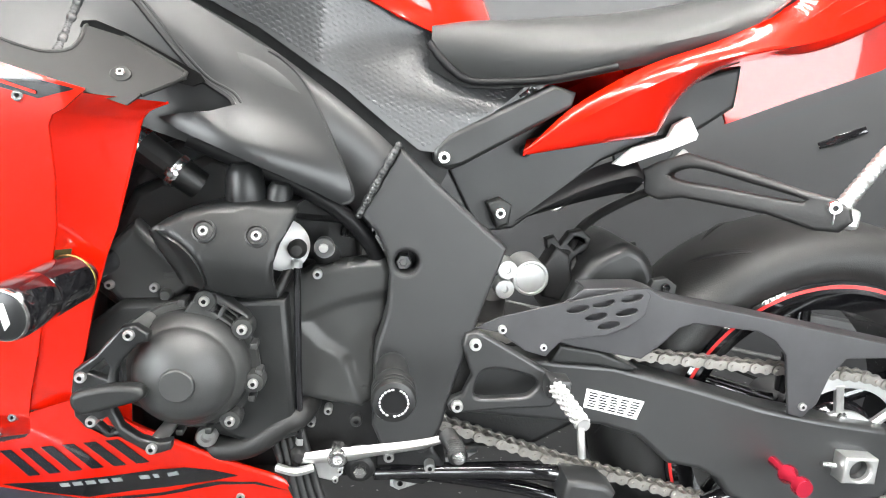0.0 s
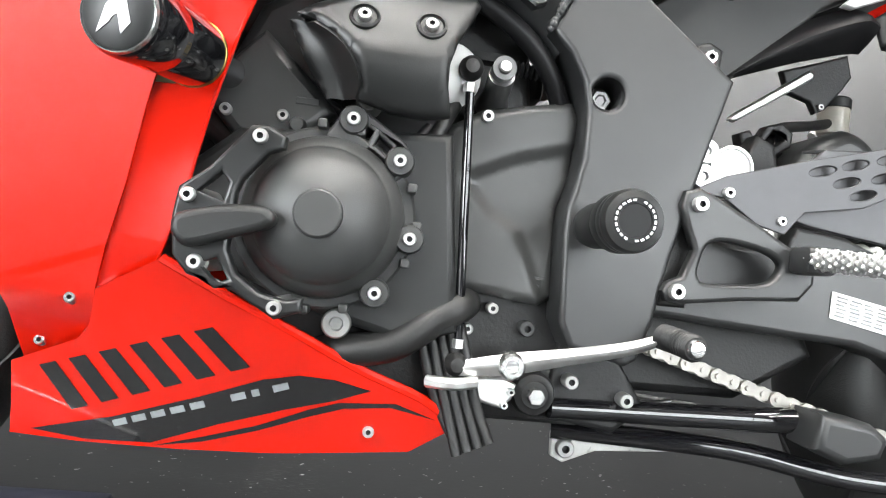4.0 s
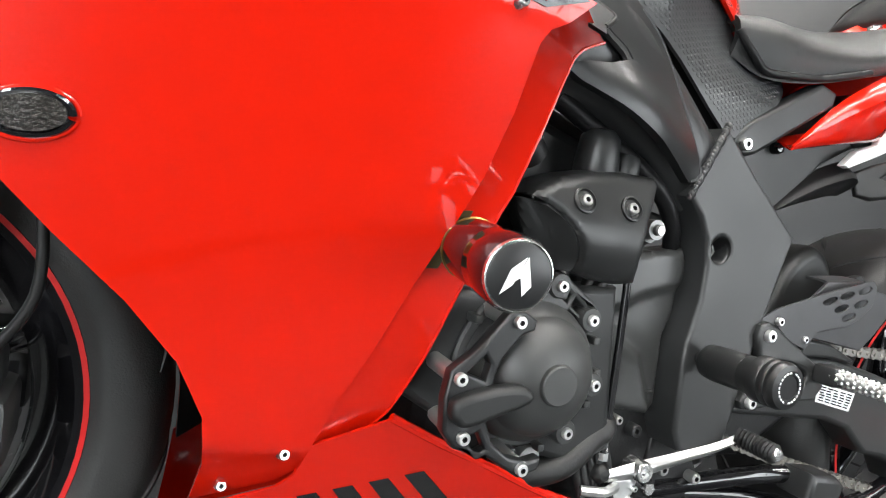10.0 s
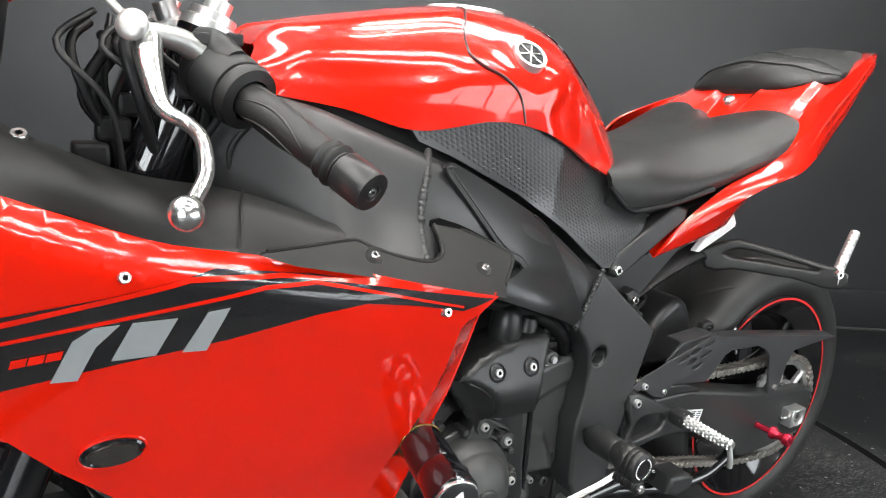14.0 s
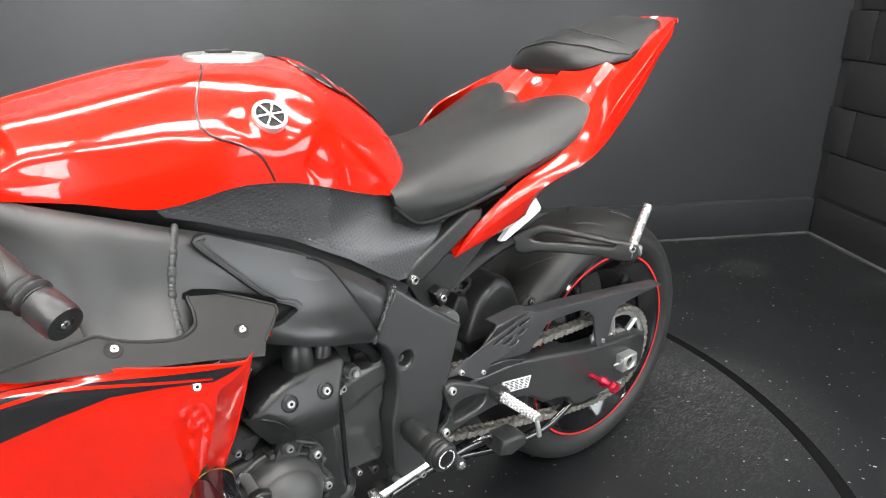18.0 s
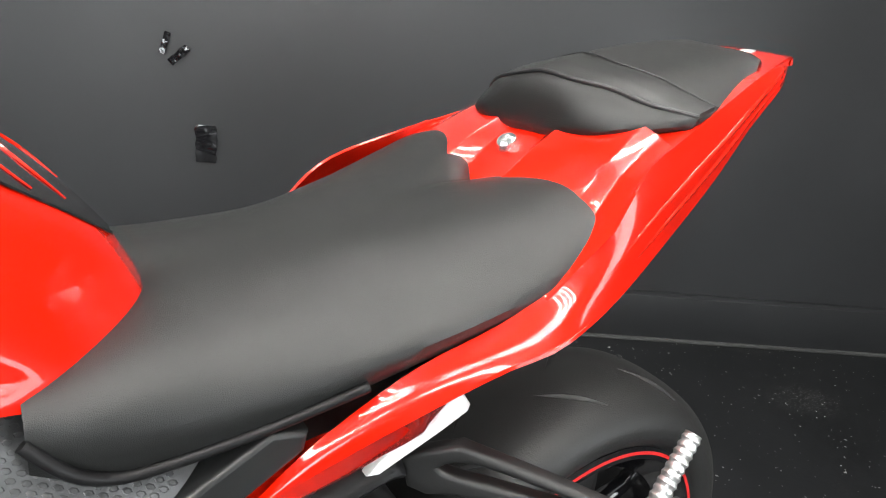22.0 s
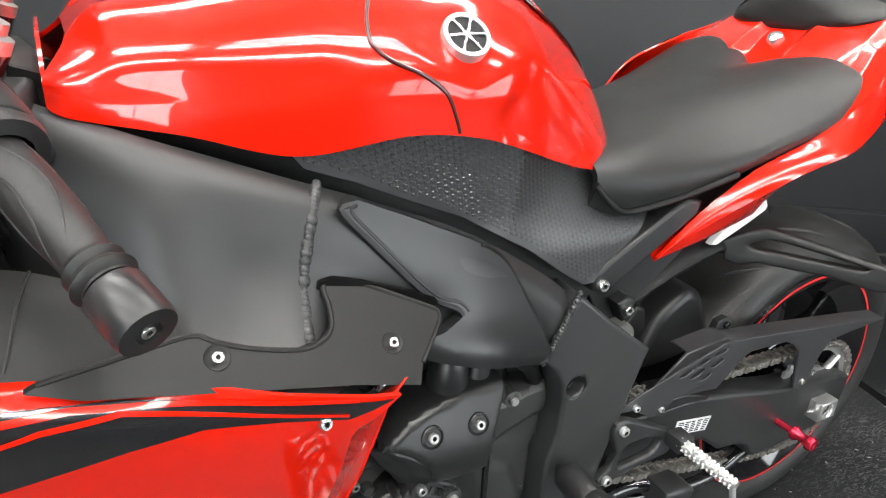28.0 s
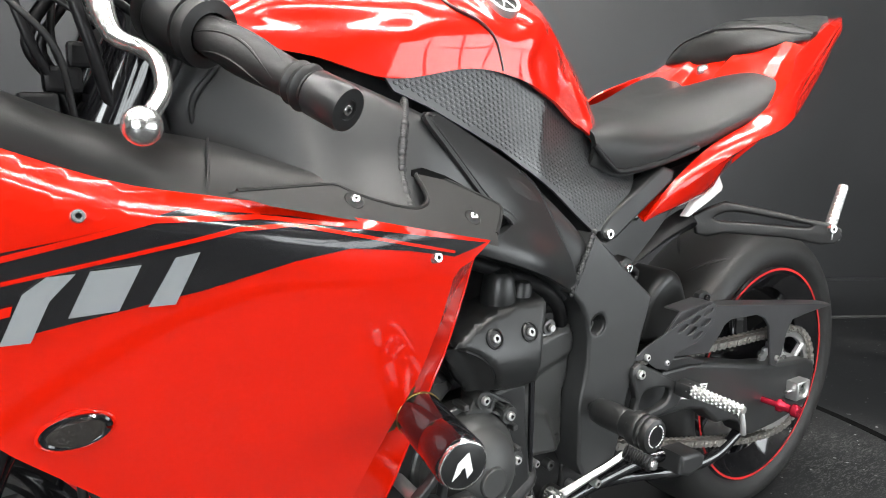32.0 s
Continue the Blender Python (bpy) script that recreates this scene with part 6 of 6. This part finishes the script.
pp = bpart("passenger_peg", tube([(0.550, -0.260, 0.626), (0.576, -0.255, 0.661), (0.604, -0.250, 0.698)], lambda s: 0.0088 - 0.001 * s + 0.0008 * math.cos(s * 80), 48, 12), ALLOY, label="folded bright alloy passenger peg")
bpart("peg_foot", block(0.540, 0.572, -0.272, -0.246, 0.612, 0.634, 0.005), ALLOY, pp)

# swingarm, chain -------------------------------------------------------------------------
arm = slab([(0.165, 0.425), (0.25, 0.405), (0.322, 0.402), (0.385, 0.400), (0.481, 0.380), (0.60, 0.352), (0.68, 0.340), (0.78, 0.330), (0.812, 0.320), (0.818, 0.300), (0.812, 0.245), (0.79, 0.225), (0.68, 0.214), (0.60, 0.213), (0.572, 0.222), (0.552, 0.248), (0.52, 0.262), (0.478, 0.268), (0.43, 0.305), (0.38, 0.318), (0.30, 0.322), (0.165, 0.330)], -0.145, -0.098, SATIN, "swingarm", None, "satin black swingarm", 0.007, res=3)
slab([(0.30, 0.402), (0.36, 0.402), (0.40, 0.395), (0.415, 0.40), (0.36, 0.42), (0.31, 0.425)], -0.150, -0.10, MATT, "chain_slider", arm, "black chain slider", 0.004)
bpart("lower_brace", tube([(0.12, -0.06, 0.20), (0.285, -0.10, 0.203), (0.40, -0.12, 0.188), (0.50, -0.128, 0.190), (0.58, -0.125, 0.215)], 0.0105, 30, 12), GLOSS, arm, "glossy black lower brace")
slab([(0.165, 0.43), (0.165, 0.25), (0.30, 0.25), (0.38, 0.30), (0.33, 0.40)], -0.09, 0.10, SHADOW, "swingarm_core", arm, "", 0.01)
lab = slab([(0.353, 0.369), (0.431, 0.355), (0.424, 0.330), (0.352, 0.344)], -0.1466, -0.1455, LABEL, "warning_label", arm, "white warning label with black print", 0.0001)
for r in range(6):
    for c in range(5):
        u0, v = 0.05 + 0.185 * c + random.uniform(0, 0.02), 0.12 + 0.14 * r
        L = Vector((0.353, 0.369)).lerp(Vector((0.352, 0.344)), v)
        R = Vector((0.431, 0.355)).lerp(Vector((0.424, 0.330)), v)
        a, b = L.lerp(R, u0), L.lerp(R, u0 + 0.15 * random.uniform(0.7, 1))
        w = Vector((0, -0.0016))
        slab([tuple(a), tuple(b), tuple(b + w), tuple(a + w)], -0.1472, -0.1467, DECAL, "print_bar", lab, "", 0.00005)
ax = bpart("axle_block", plate([(0.708, 0.300), (0.756, 0.298), (0.758, 0.262), (0.710, 0.262)], -0.168, 0.03, 0.003, holes=[disc(0.733, 0.280, 0.0145, 20)]), ALLOY, arm, "bright axle adjuster block")
bpart("axle_nut", lathe([(0, -0.006), (0.011, -0.006), (0.0145, 0), (0.0145, -0.02)], 24, (0.733, -0.160, 0.280)), SHADOW, ax)
rod((0.705, -0.155, 0.281), (0.685, -0.155, 0.283), 0.004, STEEL, "adjuster_bolt", ax)
sp = bpart("spool", lathe([(0.0, 0.070), (0.011, 0.070), (0.0125, 0.066), (0.0125, 0.060), (0.008, 0.055), (0.008, 0.044), (0.0125, 0.038), (0.0125, 0.032), (0.006, 0.031), (0.006, 0)], 28, (0.622, -0.145, 0.280)), REDANO, arm, "red anodised stand spool")
cg = bpart("chain_guard", plate([(0.33, 0.500), (0.41, 0.506), (0.429, 0.495), (0.534, 0.482), (0.647, 0.466), (0.75, 0.452), (0.845, 0.437), (0.75, 0.434), (0.69, 0.430), (0.672, 0.405), (0.662, 0.365), (0.645, 0.345), (0.625, 0.350), (0.617, 0.38), (0.605, 0.43), (0.588, 0.447), (0.562, 0.459), (0.477, 0.464), (0.458, 0.457), (0.438, 0.434), (0.415, 0.414), (0.32, 0.426), (0.26, 0.44)], -0.152, 0.005, 0.0018), ANOD, label="dark alloy chain guard")
_top = [(0.33, 0.500), (0.41, 0.5055), (0.429, 0.4945), (0.534, 0.4815), (0.647, 0.4655), (0.75, 0.4515), (0.843, 0.437)]
bpart("guard_flange", loft([[(x, -0.150, z) for x, z in _top], [(x, -0.138, z + 0.002) for x, z in _top], [(x - 0.004, -0.122, z + 0.003) for x, z in _top]], 30, 5, 0.003), ANOD, cg, "top flange of the guard")
bbolt(cg, 0.641, -0.153, 0.362, 0.006, CAST)
slab([(0.425, 0.492), (0.430, 0.508), (0.447, 0.512), (0.462, 0.503), (0.462, 0.488)], -0.118, -0.105, MATT, "guard_tab", cg, "", 0.002)
bbolt(cg, 0.446, -0.120, 0.500, 0.0065, GLOSS)


def link_mesh(name, outer, mat):
    p, hw = 0.015875, 0.0105 if outer else 0.0075
    bms = []
    for s in (-1, 1):
        o = []
        for c, a0 in ((0, 90), (p, -90)):
            for k in range(7):
                a = radians(a0 + k * 30)
                o.append((c + 0.0072 * math.cos(a), 0.0072 * math.sin(a)))
        o.insert(7, (p / 2, -0.0048))
        o.append((p / 2, 0.0048))
        bm = bmesh.new()
        lo = [bm.verts.new((x, s * hw - 0.001, z)) for x, z in o]
        hi = [bm.verts.new((x, s * hw + 0.001, z)) for x, z in o]
        bm.faces.new(lo)
        bm.faces.new(hi)
        for i in range(len(o)):
            j = (i + 1) % len(o)
            bm.faces.new((lo[i], lo[j], hi[j], hi[i]))
        bms.append(bm)
    for c in (0, p):
        bms.append(lathe([(0, 0.0135), (0.0026, 0.0135), (0.0026, -0.0135), (0, -0.0135)] if outer else [(0.0048, 0.0075), (0.0048, -0.0075)], 10, (c, 0, 0)))
    ob = finish(name, merge(*bms), mat, None, "", angle=30)
    me = ob.data
    bpy.data.objects.remove(ob)
    return me


CH_Y, R_C, R_R = -0.118, (0.733, 0.288), 0.1075
links = (link_mesh("chain_link", True, CHAIN), link_mesh("chain_link", False, CHAIN))
def ring(r0, r1):
    return lathe([(r0, 0.003), (r1, 0.003), (r1, -0.003), (r0, -0.003), (r0, 0.003)], 60, (R_C[0], CH_Y, R_C[1]))


arms = [tube([(R_C[0] + q * math.cos(a), CH_Y, R_C[1] + q * math.sin(a)) for q in (0.045, 0.07, 0.094)], 0.0068, 6, 8) for a in [k * math.tau / 6 + 0.72 for k in range(6)]]
teeth = [lathe([(0, 0.003), (0.0045, 0.0025), (0.0045, -0.0025), (0, -0.003)], 6, (R_C[0] + 0.1065 * math.cos(a), CH_Y, R_C[1] + 0.1065 * math.sin(a))) for a in [k * math.tau / 43 for k in range(43)]]
bpart("rear_sprocket", merge(ring(0.090, 0.1055), ring(0.036, 0.056), *arms, *teeth), ALLOY, rear, "bright alloy rear sprocket")
for k in range(6):
    a = k * math.tau / 6 + 0.72
    bpart("sprocket_nut", lathe([(0, 0.008), (0.006, 0.008), (0.007, 0.006), (0.007, 0)], 6, (R_C[0] + 0.05 * math.cos(a), CH_Y - 0.003, R_C[1] + 0.05 * math.sin(a))), STEEL, rear)
bpart("sprocket_carrier", lathe([(0.0, 0.03), (0.03, 0.03), (0.045, 0.02), (0.062, 0.01), (0.066, 0), (0.066, -0.05)], 36, (R_C[0], -0.10, R_C[1])), GLOSS, rear)
path = [(0.20, 0.428), (0.33, 0.416), (0.444, 0.408), (0.592, 0.401), (0.72, 0.397)]
chain_pts = [Vector((x, 0, z)) for x, z in path]
for k in range(1, 16):
    a = radians(90 - 12 * k)
    chain_pts.append(Vector((R_C[0] + R_R * math.cos(a), 0, R_C[1] + R_R * math.sin(a))))
chain_pts += [Vector((x, 0, z)) for x, z in ((0.66, 0.184), (0.56, 0.201), (0.474, 0.222), (0.335, 0.256), (0.209, 0.292), (0.165, 0.305))]
total = sum((b - a).length for a, b in zip(chain_pts, chain_pts[1:]))
chain_line = smooth_line(chain_pts, int(total / 0.015875) + 1)
chain = thing_part = new("drive_chain")
chain.parent = bike
chain["label"] = "dull steel drive chain"
for i, (a, b) in enumerate(zip(chain_line, chain_line[1:])):
    ob = new("chain_link", links[i % 2])
    ob.parent = chain
    ang = math.atan2(b.z - a.z, b.x - a.x)
    ob.matrix_basis = Matrix.Translation((a.x, CH_Y, a.z - FLOOR)) @ Matrix.Rotation(-ang, 4, "Y")

# rear mudguard
slab([(.33, .42), (.335, .47), (.36, .515), (.395, .54), (.415, .543), (.44, .528), (.46, .49), (.47, .45), (.42, .42)], -0.075, 0.075, MATT, "rear_mudguard", None, "matt black rear mudguard", 0.016, res=4, curved=True)

# front end ------------------------------------------------------------------------------
F_TOP_P, F_BOT = Vector((-0.425, 0, 0.915)), Vector((-0.665, 0, 0.33))
for s in (-1, 1):
    f = bpart("fork_leg", tube([F_TOP_P + Vector((0, s * 0.105, 0)), (F_TOP_P + F_BOT) / 2 + Vector((0, s * 0.105, 0)), F_BOT + Vector((0, s * 0.105, 0))], lambda u: 0.027 if u < 0.6 else 0.024, 24, 20), GLOSS, label="glossy dark fork leg")
    ax_d = (F_TOP_P - F_BOT).normalized()
    bpart("fork_cap", lathe([(0.027, 0), (0.027, 0.010), (0.022, 0.012), (0.022, 0.020), (0.013, 0.022), (0.013, 0.034), (0.006, 0.035), (0.006, 0.045), (0, 0.045)], 28, F_TOP_P + Vector((0, s * 0.105, 0)), ax_d), ALLOY, f, "bright alloy fork cap")
    bpart("brake_disc", lathe([(0.085, 0.002), (0.155, 0.002), (0.155, -0.002), (0.085, -0.002)], 56, (-0.705, s * 0.075, 0.297)), CAST, front, "steel brake disc")
    bpart("caliper", merge(block(-0.62, -0.545, s * 0.075 - 0.035, s * 0.075 + 0.035, 0.24, 0.37, 0.012), block(-0.60, -0.535, s * 0.075 - 0.045, s * 0.075 + 0.045, 0.275, 0.335, 0.010)), SATIN, f, "black brake caliper")
    for z in (0.255, 0.305, 0.355):
        bbolt(f, -0.575, s * 0.075 - 0.047, z, 0.006, CAST)
    bpart("brake_line", tube([(-0.55, s * 0.10, 0.37), (-0.525, s * 0.115, 0.42), (-0.53, s * 0.12, 0.50), (-0.56, s * 0.10, 0.60)], 0.0045, 24, 10), RUBBER, f, "black brake line")
tc = bpart("triple_clamp", plate([(-0.46, -0.14), (-0.46, 0.14), (-0.40, 0.14), (-0.385, 0.05), (-0.385, -0.05), (-0.40, -0.14)], 0, 0.03, 0.006), SATIN, label="black triple clamp")
tc.data.transform(Matrix.Translation((0, 0, 0.885 - FLOOR)) @ pose(0, 0, 0, -90, 0, 0) @ Matrix.Translation((0, 0, FLOOR)))
bpart("stem_nut", lathe([(0.02, 0), (0.02, 0.02), (0.012, 0.022), (0.012, 0.04), (0, 0.04)], 24, (-0.43, 0, 0.91), (-0.35, 0, 0.93)), ALLOY)
bpart("radiator", block(-0.385, -0.33, -0.135, 0.15, 0.32, 0.64, 0.01), SHADOW, label="dark radiator")
bpart("headlight_shell", block(-0.80, -0.60, -0.14, 0.14, 0.70, 0.90, 0.05), SHADOW, label="dark inner shell")

G = Vector((0.063, -0.143, -0.065)).normalized()
G0 = Vector((-0.416, -0.186, 0.865))
def grip_r(u):
    """Radius along the grip: waisted barrel with two end rings."""
    ring = 0.0042 * max(0, 1 - abs(u - 0.955) / 0.03) ** 0.5 + 0.0028 * max(0, 1 - abs(u - 0.885) / 0.022) ** 0.5
    return 0.0152 + 0.0022 * math.sin(math.pi * min(u * 1.25, 1)) + ring + (0.0045 if u < 0.06 else 0)


grip = bpart("grip", tube([G0 - G * 0.01, G0 + G * 0.06, G0 + G * 0.132], grip_r, 70, 26), RUBBER, label="moulded black rubber grip")
_gu = G.cross(Vector((0, 0, 1))).normalized()
_gv = _gu.cross(G)
for k in range(6):
    pts = []
    for i in range(9):
        u = 0.14 + 0.66 * i / 8
        ang = k * math.tau / 6 + 1.5 * math.sin(u * 3.4) + 0.3
        pts.append(G0 + G * (u * 0.142 - 0.01) + (_gu * math.cos(ang) + _gv * math.sin(ang)) * (grip_r(u) - 0.0002))
    bpart("grip_ridge", tube(pts, lambda q: 0.0003 + 0.0010 * math.sin(math.pi * q), 30, 6), RUBBER, grip)
be = bpart("bar_end", lathe([(0.0165, 0), (0.0178, 0.002), (0.0178, 0.030), (0.0165, 0.034), (0.008, 0.0345), (0.0075, 0.032), (0, 0.032)], 36, G0 + G * 0.134, G), SHEEN, grip, "glossy black bar end")
bbolt(be, *(G0 + G * 0.1655), 0.005, STEEL, G)
sw = bpart("switch_box", lathe([(0.0, -0.055), (0.024, -0.053), (0.030, -0.045), (0.031, -0.03), (0.031, -0.004), (0.029, 0.002), (0.020, 0.006)], 28, G0 - G * 0.004, G), MATT, label="black switch housing")
bpart("switch_lobe", tube([tuple(G0 - G * 0.05 + Vector((-0.004, 0, 0.022))), tuple(G0 - G * 0.03 + Vector((-0.004, 0, 0.026))), tuple(G0 - G * 0.006 + Vector((-0.002, 0, 0.022)))], lambda q: 0.0155 - 0.003 * abs(q - 0.5), 12, 16), MATT, sw)
bpart("switch_collar", lathe([(0.020, -0.004), (0.028, -0.002), (0.0305, 0.004), (0.0285, 0.011), (0.019, 0.013)], 32, G0 + G * 0.002, G), RUBBER, sw, "rubber collar")
for p in ((0.010, 0.0, 0.036), (-0.020, -0.004, 0.034)):
    c = G0 - G * 0.026 + Vector(p)
    bpart("switch_button", block(c.x - 0.007, c.x + 0.007, c.y - 0.006, c.y + 0.006, c.z - 0.006, c.z + 0.005, 0.002), RUBBER, sw)
# surface disc coloured near-black like the shade in a hole
bpart("switch_hole_shade", lathe([(0.0, 0.001), (0.005, 0.001), (0.0065, 0.0015), (0.007, 0)], 18, G0 - G * 0.028 + Vector((0.004, -0.0285, 0.012)), Vector((0.1, -0.9, 0.4)).normalized()), SHADOW, sw)
bpart("switch_joint", lathe([(0.0305, -0.0305), (0.0316, -0.030), (0.0316, -0.0285), (0.0305, -0.028)], 28, G0 - G * 0.004, G), SHADOW, sw)
bpart("clip_on_bar", tube([tuple(G0 - G * 0.10), tuple(G0 - G * 0.05), tuple(G0)], 0.011, 10, 14), SATIN, grip)
lv = bpart("clutch_lever", tube([(-0.490, -0.175, 0.902), (-0.492, -0.200, 0.878), (-0.488, -0.222, 0.852), (-0.474, -0.240, 0.842), (-0.468, -0.262, 0.832), (-0.472, -0.292, 0.812), (-0.486, -0.314, 0.795)], lambda s: 0.0125 - 0.006 * min(s * 2.2, 1) - 0.0008 * s, 40, 14), STEEL, label="polished alloy clutch lever with ball end")
bm = bmesh.new()
bmesh.ops.create_uvsphere(bm, u_segments=24, v_segments=16, radius=0.0125)
bmesh.ops.translate(bm, verts=bm.verts, vec=(-0.493, -0.322, 0.788))
bpart("lever_ball", bm, STEEL, lv)
bpart("lever_perch", tube([(-0.440, -0.162, 0.893), (-0.462, -0.168, 0.905), (-0.486, -0.172, 0.909), (-0.504, -0.176, 0.908)], lambda s: 0.012 - 0.004 * s, 14, 14), CAST, lv, "grey lever perch")
bpart("adjuster_wheel", lathe([(0.0, 0.004), (0.007, 0.004), (0.012, 0.002), (0.0135, 0), (0.0125, -0.004), (0, -0.007)], 30, (-0.503, -0.184, 0.914), Vector((-0.5, -0.8, 0.3)).normalized()), CAST, lv, "alloy cable adjuster wheel")
rod((-0.503, -0.178, 0.916), (-0.535, -0.13, 0.955), 0.004, CAST, "cable_end", lv)
for i in range(16):
    x, y = -0.505 + 0.007 * i + random.uniform(-0.006, 0.006), -0.125 + 0.018 * (i % 5)
    sway = random.uniform(-0.02, 0.02)
    bpart("cable", tube([(x - 0.02, y + 0.02, 0.925 - 0.01 * (i % 3)), (x - 0.035 + sway, y - 0.01, 0.895), (x - 0.035 + 0.004 * i - sway, y - 0.015, 0.85), (x - 0.005, y, 0.80), (x + 0.02 + sway, y + 0.02, 0.72)], 0.0030 + 0.0012 * (i % 3), 30, 10), BLACK if i % 3 else RUBBER, label="black control cable")
for k in range(3):
    bpart("connector", block(-0.545 + 0.02 * k, -0.515 + 0.02 * k, -0.13 + 0.01 * k, -0.10, 0.79 + 0.022 * k, 0.812 + 0.022 * k, 0.004), BLACK, label="black wiring connector")
bpart("dash_back", block(-0.70, -0.62, -0.09, 0.11, 0.86, 0.94, 0.02), RUBBER, label="black instrument housing")
bpart("windscreen", loft([[(-0.442, -0.105, 1.033), (-0.48, -0.07, 1.055), (-0.50, 0.0, 1.07), (-0.48, 0.07, 1.055), (-0.442, 0.105, 1.033)],
                          [(-0.475, -0.128, 1.000), (-0.56, -0.09, 1.045), (-0.59, 0.0, 1.06), (-0.56, 0.09, 1.045), (-0.475, 0.128, 1.000)],
                          [(-0.62, -0.16, 0.945), (-0.70, -0.10, 0.975), (-0.73, 0.0, 0.985), (-0.70, 0.10, 0.975), (-0.62, 0.16, 0.945)]], 24, 14, 0.004), GLOSS, label="dark tinted windscreen")
bpart("nose_panel", loft([[(-0.478, -0.130, 0.998), (-0.62, -0.163, 0.942), (-0.74, -0.15, 0.88)], [(-0.488, -0.134, 0.990), (-0.62, -0.172, 0.925), (-0.74, -0.165, 0.86)], [(-0.50, -0.128, 0.982), (-0.62, -0.165, 0.912), (-0.74, -0.16, 0.84)]], 20, 6, 0.004), RED, label="red nose panel beside the screen")
bpart("nose_panel", loft([[(-0.478, 0.130, 0.998), (-0.62, 0.163, 0.942), (-0.74, 0.15, 0.88)], [(-0.488, 0.134, 0.990), (-0.62, 0.172, 0.925), (-0.74, 0.165, 0.86)], [(-0.50, 0.128, 0.982), (-0.62, 0.165, 0.912), (-0.74, 0.16, 0.84)]], 20, 6, 0.004), RED, label="red nose panel on the far side")
bpart("mirror_stem", tube([(-0.60, -0.16, 0.93), (-0.605, -0.15, 0.90), (-0.61, -0.12, 0.87)], 0.016, 12, 12), RUBBER)
bbolt(bike, -0.585, -0.178, 0.822, 0.0075, STEEL, Vector((0, -0.6, 0.8)).normalized())
bbolt(bike, -0.455, -0.165, 0.770, 0.005, STEEL, Vector((0, -0.6, 0.8)).normalized())

# seat base edge and tank details ----------------------------------------------------------
bpart("seat_base", tube([(0.118, -0.140, 0.765), (0.140, -0.146, 0.742), (0.165, -0.144, 0.729), (0.20, -0.146, 0.731), (0.26, -0.148, 0.740), (0.33, -0.156, 0.760)], 0.0045, 30, 10), BLACK, seat)
for sgn in (-1, 1):
    bpart("undertail_cover", skin([(0.50, 0.80), (0.488, 0.787), (0.486, 0.760), (0.506, 0.710), (0.59, 0.747), (0.71, 0.797), (0.80, 0.86), (0.87, 0.94), (0.87, 0.98), (0.75, 0.94), (0.63, 0.86), (0.55, 0.82)], lambda x, z: sgn * (0.085 - 0.06 * (x - 0.50)), 0.004 * (-1 if sgn > 0 else 1), 0.03), RED, tail, "red undertail panel")
bpart("undertail_slot", skin([(0.554, 0.832), (0.595, 0.849), (0.606, 0.834), (0.56, 0.819)], lambda x, z: -0.092, 0.012, 0.03), MATT, tail, "dark recessed slot")


# concrete blocks of the side wall, laid in running bond --------------------------------------
wall_side = bpy.data.objects["wall_side"]
side_blocks = {}
for row in range(9):
    z = 0.19 + 0.203 * row if row else 0.0
    if row == 0:
        continue
    z = 0.19 + 0.203 * (row - 1)
    for k in range(7):
        y0 = -0.06 - 0.406 * k if row % 2 else -0.06 - 0.406 * k + 0.30
        y1 = min(y0, -0.002)
        y2 = y0 - 0.400
        if y1 - y2 < 0.03:
            continue
        key = round(y1 - y2, 3)
        if key not in side_blocks:
            ob = finish("concrete_block", block(0, 0.012, -key, 0, 0, 0.197, 0.004), BLOCK)
            side_blocks[key] = ob.data
            bpy.data.objects.remove(ob)
        ob = new("concrete_block", side_blocks[key])
        ob.parent = wall_side
        ob.matrix_basis = ROOM @ Matrix.Translation((0, y1, z))


# low chock that holds the front wheel ----------------------------------------------------------
NAVY = material("navy_steel", (0.012, 0.014, 0.030), 0.35, var=0.2)
chock = thing("wheel_chock", "low dark blue steel wheel chock around the front tyre", "wheel chock", (-0.68, 0, FLOOR + 0.006))
_d = Vector((0.68, 0, -FLOOR - 0.006))
for name, b in (("side_rail", (-1.0, -0.378, 0.085, 0.147, 0.0, 0.04)), ("side_rail", (-1.0, -0.378, -0.147, -0.085, 0.0, 0.04)), ("cross_plate", (-1.0, -0.92, -0.085, 0.085, 0.0, 0.035))):
    bm = block(*b[:4], b[4] + FLOOR + 0.006, b[5] + FLOOR + 0.006, 0.003)
    bmesh.ops.translate(bm, verts=bm.verts, vec=_d)
    finish(name, bm, NAVY, chock)
for y in (0.085, -0.147):
    bm = block(-1.0, -0.378, y, y + 0.004, 0.0405 + FLOOR + 0.006, 0.043 + FLOOR + 0.006, 0.0008)
    bmesh.ops.translate(bm, verts=bm.verts, vec=_d)
    finish("edge_strip", bm, ALLOY, chock, "bare metal edge")
